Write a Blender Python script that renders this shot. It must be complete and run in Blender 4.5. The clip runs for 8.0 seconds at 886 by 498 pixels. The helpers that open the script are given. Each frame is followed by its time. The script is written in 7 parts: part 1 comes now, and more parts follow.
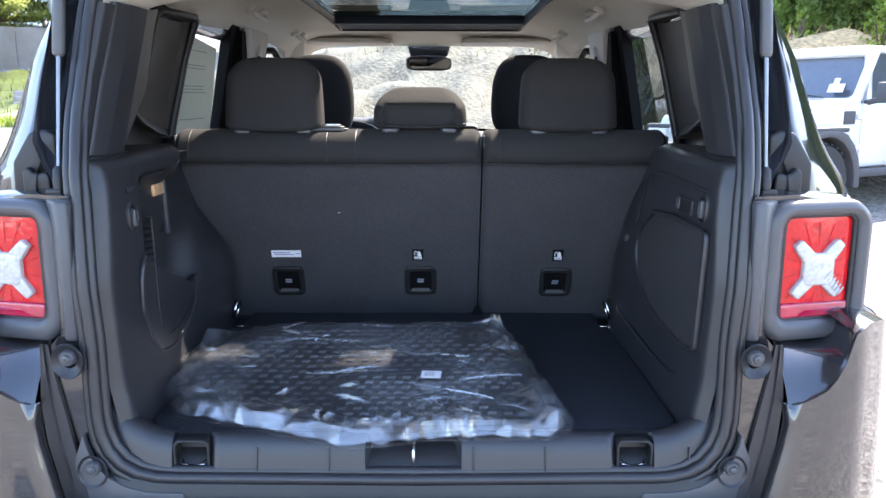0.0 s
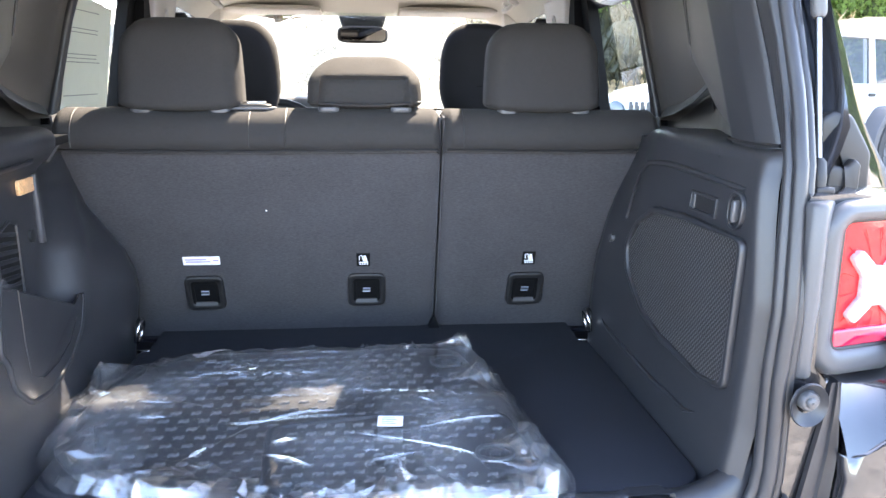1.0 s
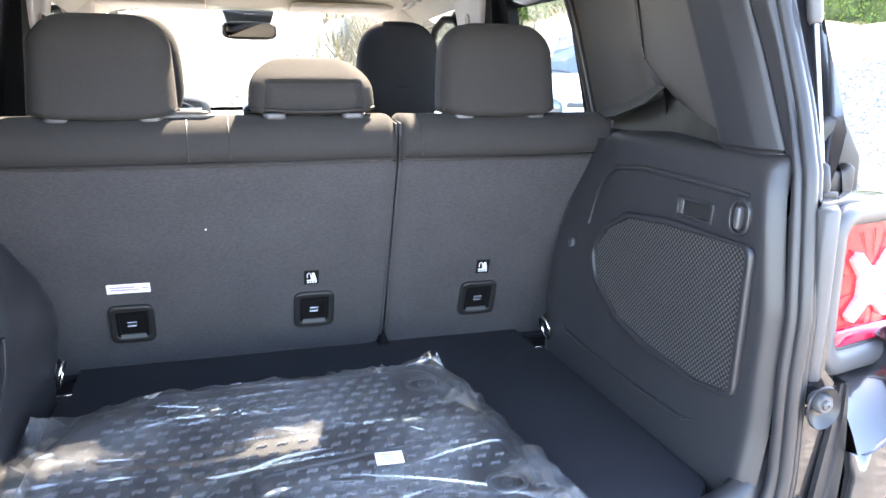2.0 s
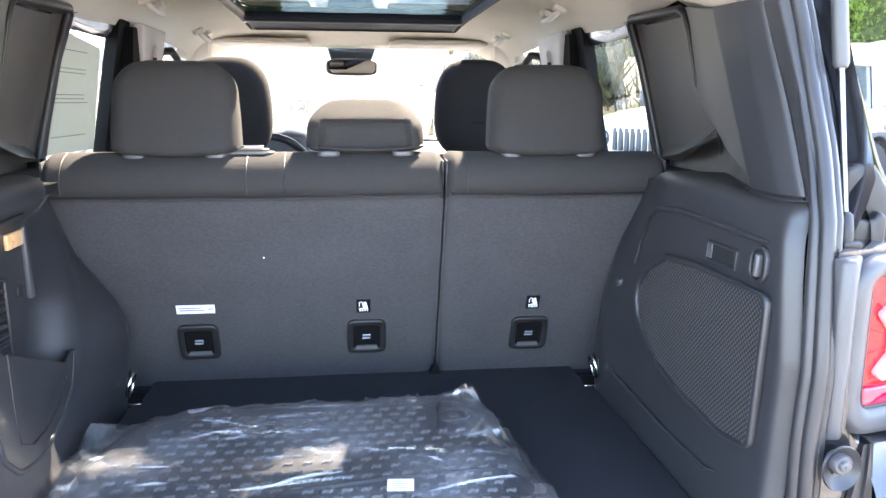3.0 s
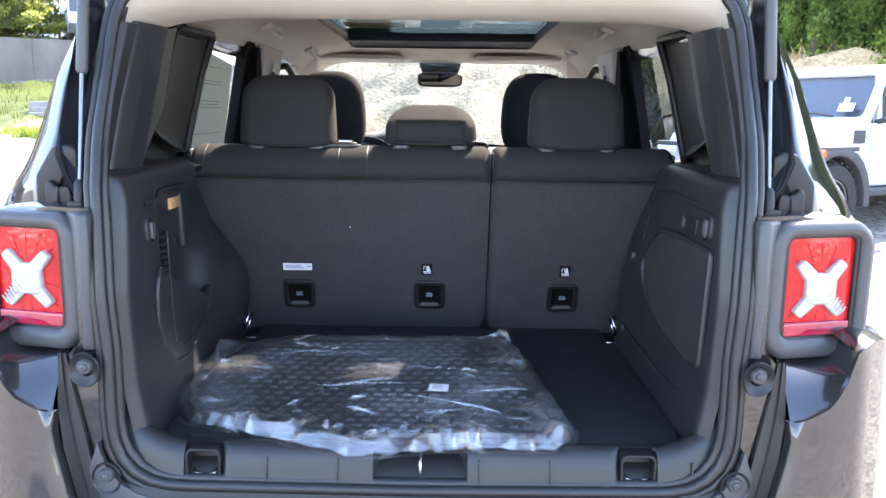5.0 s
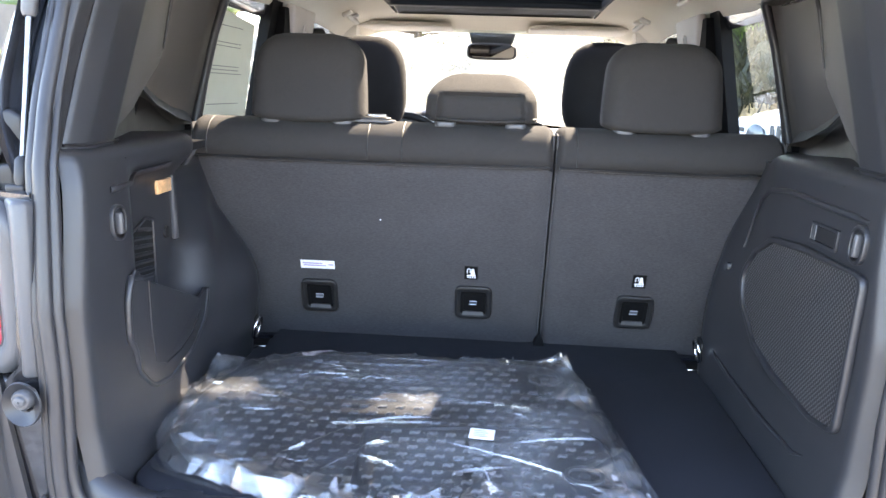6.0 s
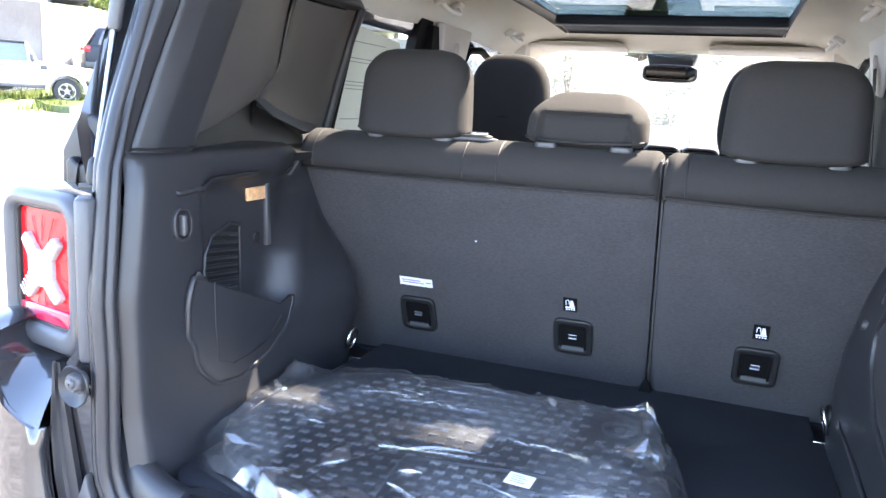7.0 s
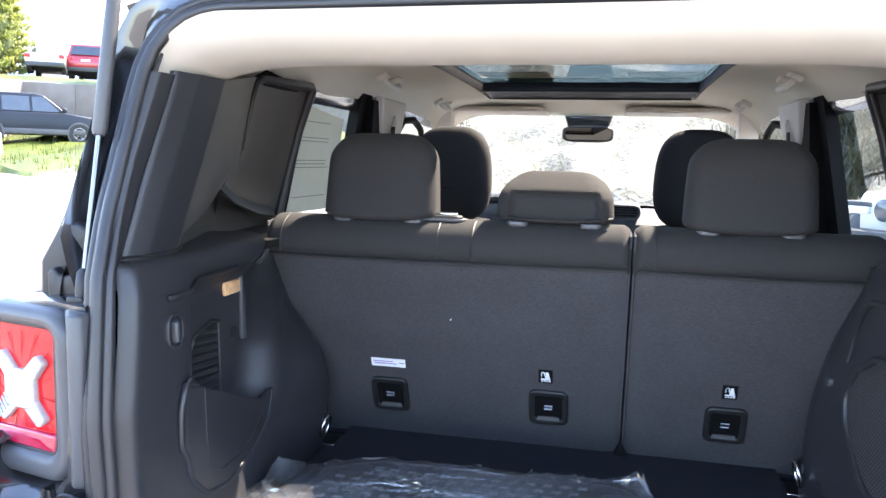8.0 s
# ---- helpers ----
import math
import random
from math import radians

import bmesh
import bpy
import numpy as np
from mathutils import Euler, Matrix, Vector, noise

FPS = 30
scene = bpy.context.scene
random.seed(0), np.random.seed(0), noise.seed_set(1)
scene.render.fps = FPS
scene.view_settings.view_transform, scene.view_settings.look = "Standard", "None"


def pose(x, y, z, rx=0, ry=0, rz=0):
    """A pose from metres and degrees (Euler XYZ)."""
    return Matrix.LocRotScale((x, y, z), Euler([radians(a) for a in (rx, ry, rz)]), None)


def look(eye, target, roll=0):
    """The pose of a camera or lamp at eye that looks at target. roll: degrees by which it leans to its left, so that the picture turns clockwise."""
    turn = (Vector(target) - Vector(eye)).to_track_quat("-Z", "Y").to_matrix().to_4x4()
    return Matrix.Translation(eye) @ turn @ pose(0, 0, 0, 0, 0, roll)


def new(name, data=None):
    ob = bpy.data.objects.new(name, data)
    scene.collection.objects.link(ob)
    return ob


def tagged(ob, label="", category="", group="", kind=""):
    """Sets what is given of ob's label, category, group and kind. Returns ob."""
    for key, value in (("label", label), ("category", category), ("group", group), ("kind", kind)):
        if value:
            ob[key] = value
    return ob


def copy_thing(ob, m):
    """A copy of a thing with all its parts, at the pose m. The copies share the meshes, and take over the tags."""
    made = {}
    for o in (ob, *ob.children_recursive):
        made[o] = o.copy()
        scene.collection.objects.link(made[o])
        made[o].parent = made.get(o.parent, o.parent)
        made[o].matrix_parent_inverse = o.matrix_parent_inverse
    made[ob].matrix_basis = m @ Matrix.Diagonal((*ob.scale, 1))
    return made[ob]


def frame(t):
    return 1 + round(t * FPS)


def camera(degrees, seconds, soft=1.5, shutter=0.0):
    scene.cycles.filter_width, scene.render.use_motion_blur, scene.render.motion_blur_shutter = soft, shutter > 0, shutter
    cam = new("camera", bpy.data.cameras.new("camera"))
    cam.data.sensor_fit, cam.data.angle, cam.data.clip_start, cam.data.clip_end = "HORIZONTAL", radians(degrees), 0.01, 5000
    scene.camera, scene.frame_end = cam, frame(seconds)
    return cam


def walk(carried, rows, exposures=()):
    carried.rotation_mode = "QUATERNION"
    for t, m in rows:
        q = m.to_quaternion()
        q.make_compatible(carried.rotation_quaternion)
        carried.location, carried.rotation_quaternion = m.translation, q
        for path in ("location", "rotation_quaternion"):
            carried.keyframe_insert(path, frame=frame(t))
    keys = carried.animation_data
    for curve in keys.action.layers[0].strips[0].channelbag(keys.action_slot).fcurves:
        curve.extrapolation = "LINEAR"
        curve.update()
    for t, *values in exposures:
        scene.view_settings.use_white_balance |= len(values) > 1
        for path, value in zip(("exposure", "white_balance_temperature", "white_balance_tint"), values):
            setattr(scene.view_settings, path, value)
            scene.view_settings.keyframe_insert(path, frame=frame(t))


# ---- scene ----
cam = camera(60.5, 8.0)
PATH = [
    (0, (0.05, 0.1, 1.282), (0.057, 2.062, 0.893), 0.1),
    (0.5, (0.03, 0.281, 1.277), (0.096, 2.236, 0.862), 0.3),
    (1, (-0.003, 0.45, 1.268), (0.195, 2.391, 0.828), 0.5),
    (1.5, (-0.157, 0.57, 1.275), (0.33, 2.456, 0.822), 0.6),
    (1.7, (-0.2, 0.585, 1.28), (0.365, 2.448, 0.823), 0.4),
    (2.8, (-0.11, 0.544, 1.297), (0.282, 2.463, 0.893), 0.5),
    (3, (-0.044, 0.511, 1.308), (0.203, 2.459, 0.926), 0.3),
    (3.5, (0.042, 0.332, 1.317), (0.097, 2.304, 0.985), 0.1),
    (4, (0.052, 0.047, 1.307), (0.045, 2.023, 0.999), 0.2),
    (4.5, (0.061, -0.023, 1.303), (0.048, 1.951, 0.981), 0.5),
    (4.7, (0.059, -0.01, 1.301), (0.045, 1.962, 0.969), 0.6),
    (5.8, (0.026, 0.389, 1.264), (-0.039, 2.346, 0.86), 1.5),
    (6, (0.033, 0.435, 1.271), (-0.095, 2.389, 0.864), 1.9),
    (6.5, (0.16, 0.532, 1.264), (-0.295, 2.439, 0.867), 2.7),
    (7, (0.268, 0.556, 1.271), (-0.398, 2.404, 0.897), 3.2),
    (7.5, (0.277, 0.558, 1.289), (-0.426, 2.405, 0.979), 2.4),
    (8, (0.111, 0.509, 1.333), (-0.314, 2.449, 1.097), 1.3),
]
# time, exposure, white balance (temperature, tint)
EXPOSURES = [(0.0, 2.96, 6350, 16), (0.5, 3.46, 6600, 16), (1.0, 4.21, 6850, 16), (1.5, 4.46, 7100, 16), (3.0, 4.41, 6900, 16), (3.5, 4.26, 6700, 16), (4.0, 3.46, 6550, 16), (4.5, 3.11, 6500, 16), (4.7, 3.11, 6500, 16), (6.0, 4.18, 7100, 16), (6.5, 4.36, 6900, 16), (7.0, 4.18, 6550, 16), (7.5, 3.91, 6500, 16), (8.0, 3.61, 6500, 16)]
walk(cam, [(t, look(eye, target, roll)) for t, eye, target, roll in PATH], EXPOSURES)

# ---- light ----

SUN_AZ, SUN_EL = 36.5, 49.0      # degrees from +y towards +x, and above the horizon
world = bpy.data.worlds.new("sky")
scene.world = world
world.use_nodes = True
wt = world.node_tree
wt.nodes.clear()
sky = wt.nodes.new("ShaderNodeTexSky")
sky.sky_type = "NISHITA"
sky.sun_disc = False
sky.sun_elevation, sky.sun_rotation = radians(SUN_EL), radians(SUN_AZ)
sky.air_density, sky.dust_density, sky.ozone_density = 1.0, 1.2, 1.0
bg = wt.nodes.new("ShaderNodeBackground")
bg.inputs["Strength"].default_value = 0.15
wo = wt.nodes.new("ShaderNodeOutputWorld")
wt.links.new(sky.outputs[0], bg.inputs[0])
wt.links.new(bg.outputs[0], wo.inputs[0])

sun = new("sun", bpy.data.lights.new("sun", "SUN"))
sun.data.energy, sun.data.angle, sun.data.color = 2.5, radians(0.6), (1.0, 0.91, 0.75)
sun_from = Vector((math.sin(radians(SUN_AZ)) * math.cos(radians(SUN_EL)), math.cos(radians(SUN_AZ)) * math.cos(radians(SUN_EL)), math.sin(radians(SUN_EL))))
sun.matrix_world = look(sun_from * 40, (0, 0, 0))


# ---- materials ----
def material(name, colour, rough=0.5, metal=0.0, var=0.15, scale=30.0, fine=400.0, bump=0.1, coat=0.0, rough_var=0.1, dark=None, spec=0.5, sheen=0.0, depth=0.002, big_share=0.5, stretch=None):
    """A principled surface with colour variation at two scales and fine relief, in object space metres."""
    m = bpy.data.materials.new(name)
    m.use_nodes = True
    n, l = m.node_tree.nodes, m.node_tree.links
    p = n["Principled BSDF"]
    p.inputs["Metallic"].default_value = metal
    p.inputs["Coat Weight"].default_value = coat
    p.inputs["Coat Roughness"].default_value = 0.03
    p.inputs["Specular IOR Level"].default_value = spec
    p.inputs["Sheen Weight"].default_value = sheen
    co = n.new("ShaderNodeTexCoord")
    big, small = n.new("ShaderNodeTexNoise"), n.new("ShaderNodeTexNoise")
    big.inputs["Scale"].default_value, big.inputs["Detail"].default_value = scale, 5
    small.inputs["Scale"].default_value, small.inputs["Detail"].default_value = fine, 2
    l.new(co.outputs["Object"], big.inputs["Vector"])
    if stretch:
        mp = n.new("ShaderNodeMapping")
        mp.inputs["Scale"].default_value = stretch
        l.new(co.outputs["Object"], mp.inputs[0])
        l.new(mp.outputs[0], small.inputs["Vector"])
    else:
        l.new(co.outputs["Object"], small.inputs["Vector"])
    half = n.new("ShaderNodeMix")
    half.inputs["Factor"].default_value = big_share
    l.new(small.outputs["Fac"], half.inputs["A"])
    l.new(big.outputs["Fac"], half.inputs["B"])
    ramp = n.new("ShaderNodeValToRGB")
    lo = dark or [c * (1 - 2 * var) for c in colour]
    hi = [min(1, c * (1 + 2 * var)) for c in colour]
    ramp.color_ramp.elements[0].position, ramp.color_ramp.elements[1].position = 0.3, 0.7
    ramp.color_ramp.elements[0].color = (*lo, 1)
    ramp.color_ramp.elements[1].color = (*hi, 1)
    l.new(half.outputs["Result"], ramp.inputs[0])
    l.new(ramp.outputs[0], p.inputs["Base Color"])
    mr = n.new("ShaderNodeMapRange")
    mr.inputs["To Min"].default_value, mr.inputs["To Max"].default_value = max(0.0, rough - rough_var), min(1.0, rough + rough_var)
    l.new(big.outputs["Fac"], mr.inputs["Value"])
    l.new(mr.outputs[0], p.inputs["Roughness"])
    if bump:
        b = n.new("ShaderNodeBump")
        b.inputs["Strength"].default_value, b.inputs["Distance"].default_value = bump, depth
        l.new(small.outputs["Fac"], b.inputs["Height"])
        l.new(b.outputs[0], p.inputs["Normal"])
    return m


def schlick(n, l, base, normal=None, power=4.0):
    """The share of light that a thin film mirrors, by the slant at which it is seen."""
    lw, pw, ml, ad = n.new("ShaderNodeLayerWeight"), n.new("ShaderNodeMath"), n.new("ShaderNodeMath"), n.new("ShaderNodeMath")
    pw.operation, pw.inputs[1].default_value = "POWER", power
    ml.operation, ml.inputs[1].default_value = "MULTIPLY", 1.0 - base
    ad.operation, ad.inputs[1].default_value = "ADD", base
    l.new(lw.outputs["Facing"], pw.inputs[0])
    l.new(pw.outputs[0], ml.inputs[0])
    l.new(ml.outputs[0], ad.inputs[0])
    lw.inputs["Blend"].default_value = 0.5
    if normal:
        l.new(normal, lw.inputs["Normal"])
    return ad.outputs[0]


def glass(name, tint, rough=0.0, base=0.06, power=4.0):
    """A thin pane: mostly clear, mirror-like at a slant."""
    m = bpy.data.materials.new(name)
    m.use_nodes = True
    n, l = m.node_tree.nodes, m.node_tree.links
    n.clear()
    out, mix = n.new("ShaderNodeOutputMaterial"), n.new("ShaderNodeMixShader")
    tr, gl = n.new("ShaderNodeBsdfTransparent"), n.new("ShaderNodeBsdfGlossy")
    tr.inputs["Color"].default_value = (*tint, 1)
    gl.inputs["Roughness"].default_value = rough
    l.new(schlick(n, l, base, None, power), mix.inputs[0])
    l.new(tr.outputs[0], mix.inputs[1])
    l.new(gl.outputs[0], mix.inputs[2])
    l.new(mix.outputs[0], out.inputs[0])
    return m


def leafy(name, colour, var=0.35, scale=0.8, glow=0.45):
    """Foliage that lets some light through its leaves."""
    m = material(name, colour, 0.55, 0, var, scale, scale * 10, 0.0)
    n, l = m.node_tree.nodes, m.node_tree.links
    p, out = n["Principled BSDF"], n["Material Output"]
    tl, mix = n.new("ShaderNodeBsdfTranslucent"), n.new("ShaderNodeMixShader")
    l.new(p.inputs["Base Color"].links[0].from_socket, tl.inputs["Color"])
    mix.inputs[0].default_value = glow
    l.new(p.outputs[0], mix.inputs[1])
    l.new(tl.outputs[0], mix.inputs[2])
    l.new(mix.outputs[0], out.inputs[0])
    return m


PAINT = material("black_paint", (0.012, 0.012, 0.014), 0.25, 0.0, 0.1, 40, 900, 0.0, coat=1.0, rough_var=0.02)
PAINT.node_tree.nodes["Principled BSDF"].inputs["Coat IOR"].default_value = 1.6
TRIM = material("black_grained_plastic", (0.0220, 0.0226, 0.0258), 0.40, 0, 0.06, 6, 1500, 0.10, rough_var=0.05, depth=0.0005, spec=0.5)
QUARTER_TRIM = material("warm_grey_plastic", (0.062, 0.0575, 0.054), 0.42, 0, 0.06, 6, 1500, 0.10, rough_var=0.05, depth=0.0005)
TRIM_DARK = material("dark_plastic", (0.011, 0.011, 0.012), 0.5, 0, 0.1, 10, 1200, 0.1, depth=0.0006)
RUBBER = material("seal_rubber", (0.023, 0.0228, 0.0255), 0.40, 0, 0.1, 20, 700, 0.08, depth=0.0008)
GREY_PLASTIC = material("grey_plastic", (0.062, 0.063, 0.068), 0.42, 0, 0.08, 8, 1000, 0.1, depth=0.0006)
FABRIC = material("seat_fabric", (0.0275, 0.0258, 0.0255), 0.9, 0, 0.22, 12, 1100, 0.5, sheen=0.02, spec=0.25, depth=0.001, big_share=0.15)
CARPET = material("cargo_carpet", (0.0105, 0.0115, 0.0165), 0.95, 0, 0.3, 9, 700, 0.7, sheen=0.02, spec=0.2, depth=0.002, big_share=0.25)
SEAT_CARPET = material("seat_back_carpet", (0.044, 0.0428, 0.0458), 0.95, 0, 0.16, 9, 620, 0.45, sheen=0.05, spec=0.25, depth=0.0012, big_share=0.30, stretch=(0.22, 1, 1))
LINER = material("headliner_cloth", (0.61, 0.56, 0.475), 0.95, 0, 0.04, 5, 1500, 0.2, depth=0.0006)
CREAM = material("cream_plastic", (0.58, 0.53, 0.47), 0.6, 0, 0.04, 5, 1200, 0.08, depth=0.0005)
CHROME = material("bright_steel", (0.7, 0.7, 0.7), 0.18, 1.0, 0.05, 30, 300, 0.0, rough_var=0.06)
STEEL = material("grey_steel", (0.24, 0.24, 0.25), 0.35, 1.0, 0.08, 30, 300, 0.0)
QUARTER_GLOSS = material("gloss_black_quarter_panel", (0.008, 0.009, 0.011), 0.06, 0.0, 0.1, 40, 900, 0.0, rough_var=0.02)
GLASS = glass("window_glass", (0.86, 0.92, 0.89))
SUNROOF_GLASS = glass("sunroof_glass", (0.15, 0.175, 0.185), 0.0, 0.02, 12.0)
WHITE_LABEL = material("white_paper", (0.75, 0.74, 0.76), 0.5, 0, 0.05, 60, 500, 0.0)


# ---- mesh helpers ----
def part(name, bm, mat, parent=None, label="", angle=50.0):
    """Links a bmesh as one mesh object, under a thing where one is given."""
    bmesh.ops.recalc_face_normals(bm, faces=bm.faces[:])
    me = bpy.data.meshes.new(name)
    bm.to_mesh(me)
    bm.free()
    me.shade_smooth()
    me.set_sharp_from_angle(angle=radians(angle))
    me.materials.append(mat)
    ob = new(name, me)
    if parent is not None:
        ob.parent = parent
    if label:
        ob["label"] = label
    return ob


def thing(name, label, category, at=(0, 0, 0), group="", kind="", rz=0.0):
    ob = new(name)
    ob.empty_display_size = 0.1
    ob.matrix_basis = pose(*at, 0, 0, rz)
    return tagged(ob, label, category, group, kind)


def bevelled(bm, width, seg=2, angle=30):
    if width > 0:
        edges = [e for e in bm.edges if len(e.link_faces) == 2 and e.calc_face_angle(0) > radians(angle)]
        bmesh.ops.bevel(bm, geom=edges, offset=width, segments=seg, affect="EDGES", profile=0.5, clamp_overlap=True)
    return bm


def box(x0, x1, y0, y1, z0, z1, b=0.0, seg=2):
    bm = bmesh.new()
    bmesh.ops.create_cube(bm, size=1.0)
    for v in bm.verts:
        v.co = Vector((x0 + (v.co.x + 0.5) * (x1 - x0), y0 + (v.co.y + 0.5) * (y1 - y0), z0 + (v.co.z + 0.5) * (z1 - z0)))
    return bevelled(bm, b, seg)


def prism(pts, axis, a, b, bev=0.0, seg=2):
    """A closed outline pushed from a to b along an axis; pts are (y, z) for x, (x, z) for y, (x, y) for z."""
    bm = bmesh.new()
    spot = {"x": lambda p, d: (d, p[0], p[1]), "y": lambda p, d: (p[0], d, p[1]), "z": lambda p, d: (p[0], p[1], d)}[axis]
    lo, hi = [bm.verts.new(spot(p, a)) for p in pts], [bm.verts.new(spot(p, b)) for p in pts]
    bm.faces.new(lo)
    bm.faces.new(hi[::-1])
    for i in range(len(pts)):
        j = (i + 1) % len(pts)
        bm.faces.new((lo[i], hi[i], hi[j], lo[j]))
    bmesh.ops.recalc_face_normals(bm, faces=bm.faces[:])
    return bevelled(bm, bev, seg, 50)


def ring_prism(outer, inner, axis, a, b, bev=0.0):
    """A frame: the outline outer less the outline inner (as many points), pushed from a to b."""
    bm = bmesh.new()
    spot = {"x": lambda p, d: (d, p[0], p[1]), "y": lambda p, d: (p[0], d, p[1]), "z": lambda p, d: (p[0], p[1], d)}[axis]
    sets = [[bm.verts.new(spot(p, d)) for p in pts] for pts, d in ((outer, a), (outer, b), (inner, b), (inner, a))]
    for k in range(4):
        p, q = sets[k], sets[(k + 1) % 4]
        for i in range(len(outer)):
            j = (i + 1) % len(outer)
            bm.faces.new((p[i], p[j], q[j], q[i]))
    bmesh.ops.recalc_face_normals(bm, faces=bm.faces[:])
    return bevelled(bm, bev, 2, 50)


def loft(rings, closed=True, caps=True):
    bm = bmesh.new()
    vs = [[bm.verts.new(p) for p in r] for r in rings]
    n = len(rings[0])
    for a, b in zip(vs, vs[1:]):
        for i in range(n if closed else n - 1):
            j = (i + 1) % n
            bm.faces.new((a[i], a[j], b[j], b[i]))
    if caps and closed:
        bm.faces.new(vs[0][::-1])
        bm.faces.new(vs[-1])
    return bm


def sheet(rows, thick=0.0):
    bm = loft(rows, closed=False, caps=False)
    bmesh.ops.recalc_face_normals(bm, faces=bm.faces[:])
    if thick:
        bmesh.ops.solidify(bm, geom=bm.faces[:], thickness=thick)
    return bm


def tube(path, r, n=8, radii=None):
    pts = [Vector(p) for p in path]
    up, rings = Vector((0.13, 0.21, 0.97)).normalized(), []
    for i, p in enumerate(pts):
        way = (pts[min(i + 1, len(pts) - 1)] - pts[max(i - 1, 0)]).normalized()
        side = way.cross(up)
        side = side.normalized() if side.length > 1e-3 else way.orthogonal().normalized()
        top = side.cross(way)
        up = top
        q = radii[i] if radii else r
        rings.append([p + (side * math.cos(a) + top * math.sin(a)) * q for a in (2 * math.pi * k / n for k in range(n))])
    return loft(rings)


def pad(cx, cy, cz, sx, sy, sz, e=3.5, nu=32, nv=18, tilt=0.0, e2=None):
    """A soft rounded block (half sizes sx, sy, sz); tilt leans its top towards +y, in degrees."""
    def pw(c, k):
        return math.copysign(abs(c) ** (2 / k), c)
    e2 = e2 or e
    rings = []
    for j in range(nv + 1):
        v = -math.pi / 2 + math.pi * j / nv
        v = max(-math.pi / 2 + 0.02, min(math.pi / 2 - 0.02, v))
        ring = []
        for i in range(nu):
            u = 2 * math.pi * i / nu
            ring.append(Vector((sx * pw(math.cos(v), e) * pw(math.cos(u), e2), sy * pw(math.cos(v), e) * pw(math.sin(u), e2), sz * pw(math.sin(v), e))))
        rings.append(ring)
    bm = loft(rings)
    bm.transform(pose(cx, cy, cz, -tilt, 0, 0))
    return bm


def rrect(w, h, r, n=5, cx=0.0, cy=0.0):
    out = []
    for k, (sx, sy) in enumerate(((1, 1), (-1, 1), (-1, -1), (1, -1))):
        for i in range(n + 1):
            a = math.pi / 2 * (k + i / n)
            out.append((cx + sx * (w / 2 - r) + r * math.cos(a), cy + sy * (h / 2 - r) + r * math.sin(a)))
    return out


def fillet(poly, radii, n=6, closed=False):
    """Rounds the corners of a line of 2D points."""
    out = []
    for i, p in enumerate(poly):
        r = radii[i]
        if r <= 0 or (not closed and i in (0, len(poly) - 1)):
            out.append(tuple(p))
            continue
        p, a, b = Vector(p), Vector(poly[i - 1]), Vector(poly[(i + 1) % len(poly)])
        u, v = (a - p).normalized(), (b - p).normalized()
        ang = u.angle(v)
        d = min(r / math.tan(ang / 2), 0.48 * (a - p).length, 0.48 * (b - p).length)
        s, t = p + u * d, p + v * d
        for k in range(n + 1):
            f = k / n
            out.append(tuple(s * (1 - f) ** 2 + p * 2 * f * (1 - f) + t * f * f))
    return out


def resample(pts, n):
    pts = [Vector(p) for p in pts]
    run = [0.0]
    for a, b in zip(pts, pts[1:]):
        run.append(run[-1] + (b - a).length)
    out = []
    for k in range(n):
        d = run[-1] * k / (n - 1)
        i = min(max(j for j in range(len(run)) if run[j] <= d + 1e-9), len(pts) - 2)
        f = (d - run[i]) / max(1e-9, run[i + 1] - run[i])
        out.append(pts[i].lerp(pts[i + 1], f))
    return out


def mirrored(bm):
    for v in bm.verts:
        v.co.x = -v.co.x
    bmesh.ops.reverse_faces(bm, faces=bm.faces[:])
    return bm


def sided(bm, s):
    return bm if s > 0 else mirrored(bm)


def moved(bm, m):
    bm.transform(m)
    return bm


def joined(*bms):
    out = bms[0]
    for b in bms[1:]:
        me = bpy.data.meshes.new("tmp")
        b.to_mesh(me)
        b.free()
        out.from_mesh(me)
        bpy.data.meshes.remove(me)
    return out


def lerp(x, xs, vs):
    return float(np.interp(x, xs, vs))


# ---- the car: shell and trim ----
FLOOR_Z = 0.66
car = thing("compact_suv", "black compact SUV with open tailgate and dark cargo area", "car", (0, 3.4, 0))
car_inv = car.matrix_basis.inverted()


def cpart(name, bm, mat, label="", parent=None, angle=50.0):
    """A part of the car, given in world metres."""
    bm.transform(car_inv)
    ob = part(name, bm, mat, parent or car, label, angle)
    return ob


def seal_y(z):
    return lerp(z, [0.55, 0.95, 1.15, 1.45, 1.62], [1.41, 1.42, 1.455, 1.57, 1.64])


def opening(d=0.0, n=61):
    """The tailgate opening, from the middle of the sill round the right side to the middle of the header, grown by d."""
    poly = [(0, 0.585 - d), (0.578 + d, 0.590 - d), (0.578 + d, 0.85), (0.604 + d, 1.24), (0.592 + d, 1.555 + d), (0, 1.56 + d)]
    pts = fillet(poly, [0, 0.13 + d, 0.3, 0.5, 0.12 + d, 0], 8)
    return [(p.x, p.y) for p in resample([(x, z) for x, z in pts], n)]


def opening_ring(d=0.0, back=0.0, n=61):
    """The whole opening as a closed line in space."""
    half = [(x, seal_y(z) + back, z) for x, z in opening(d, n)]
    return half + [(-x, y, z) for x, y, z in half[-2:0:-1]]


def ring_sheet(rings):
    return loft(rings, closed=True, caps=False)


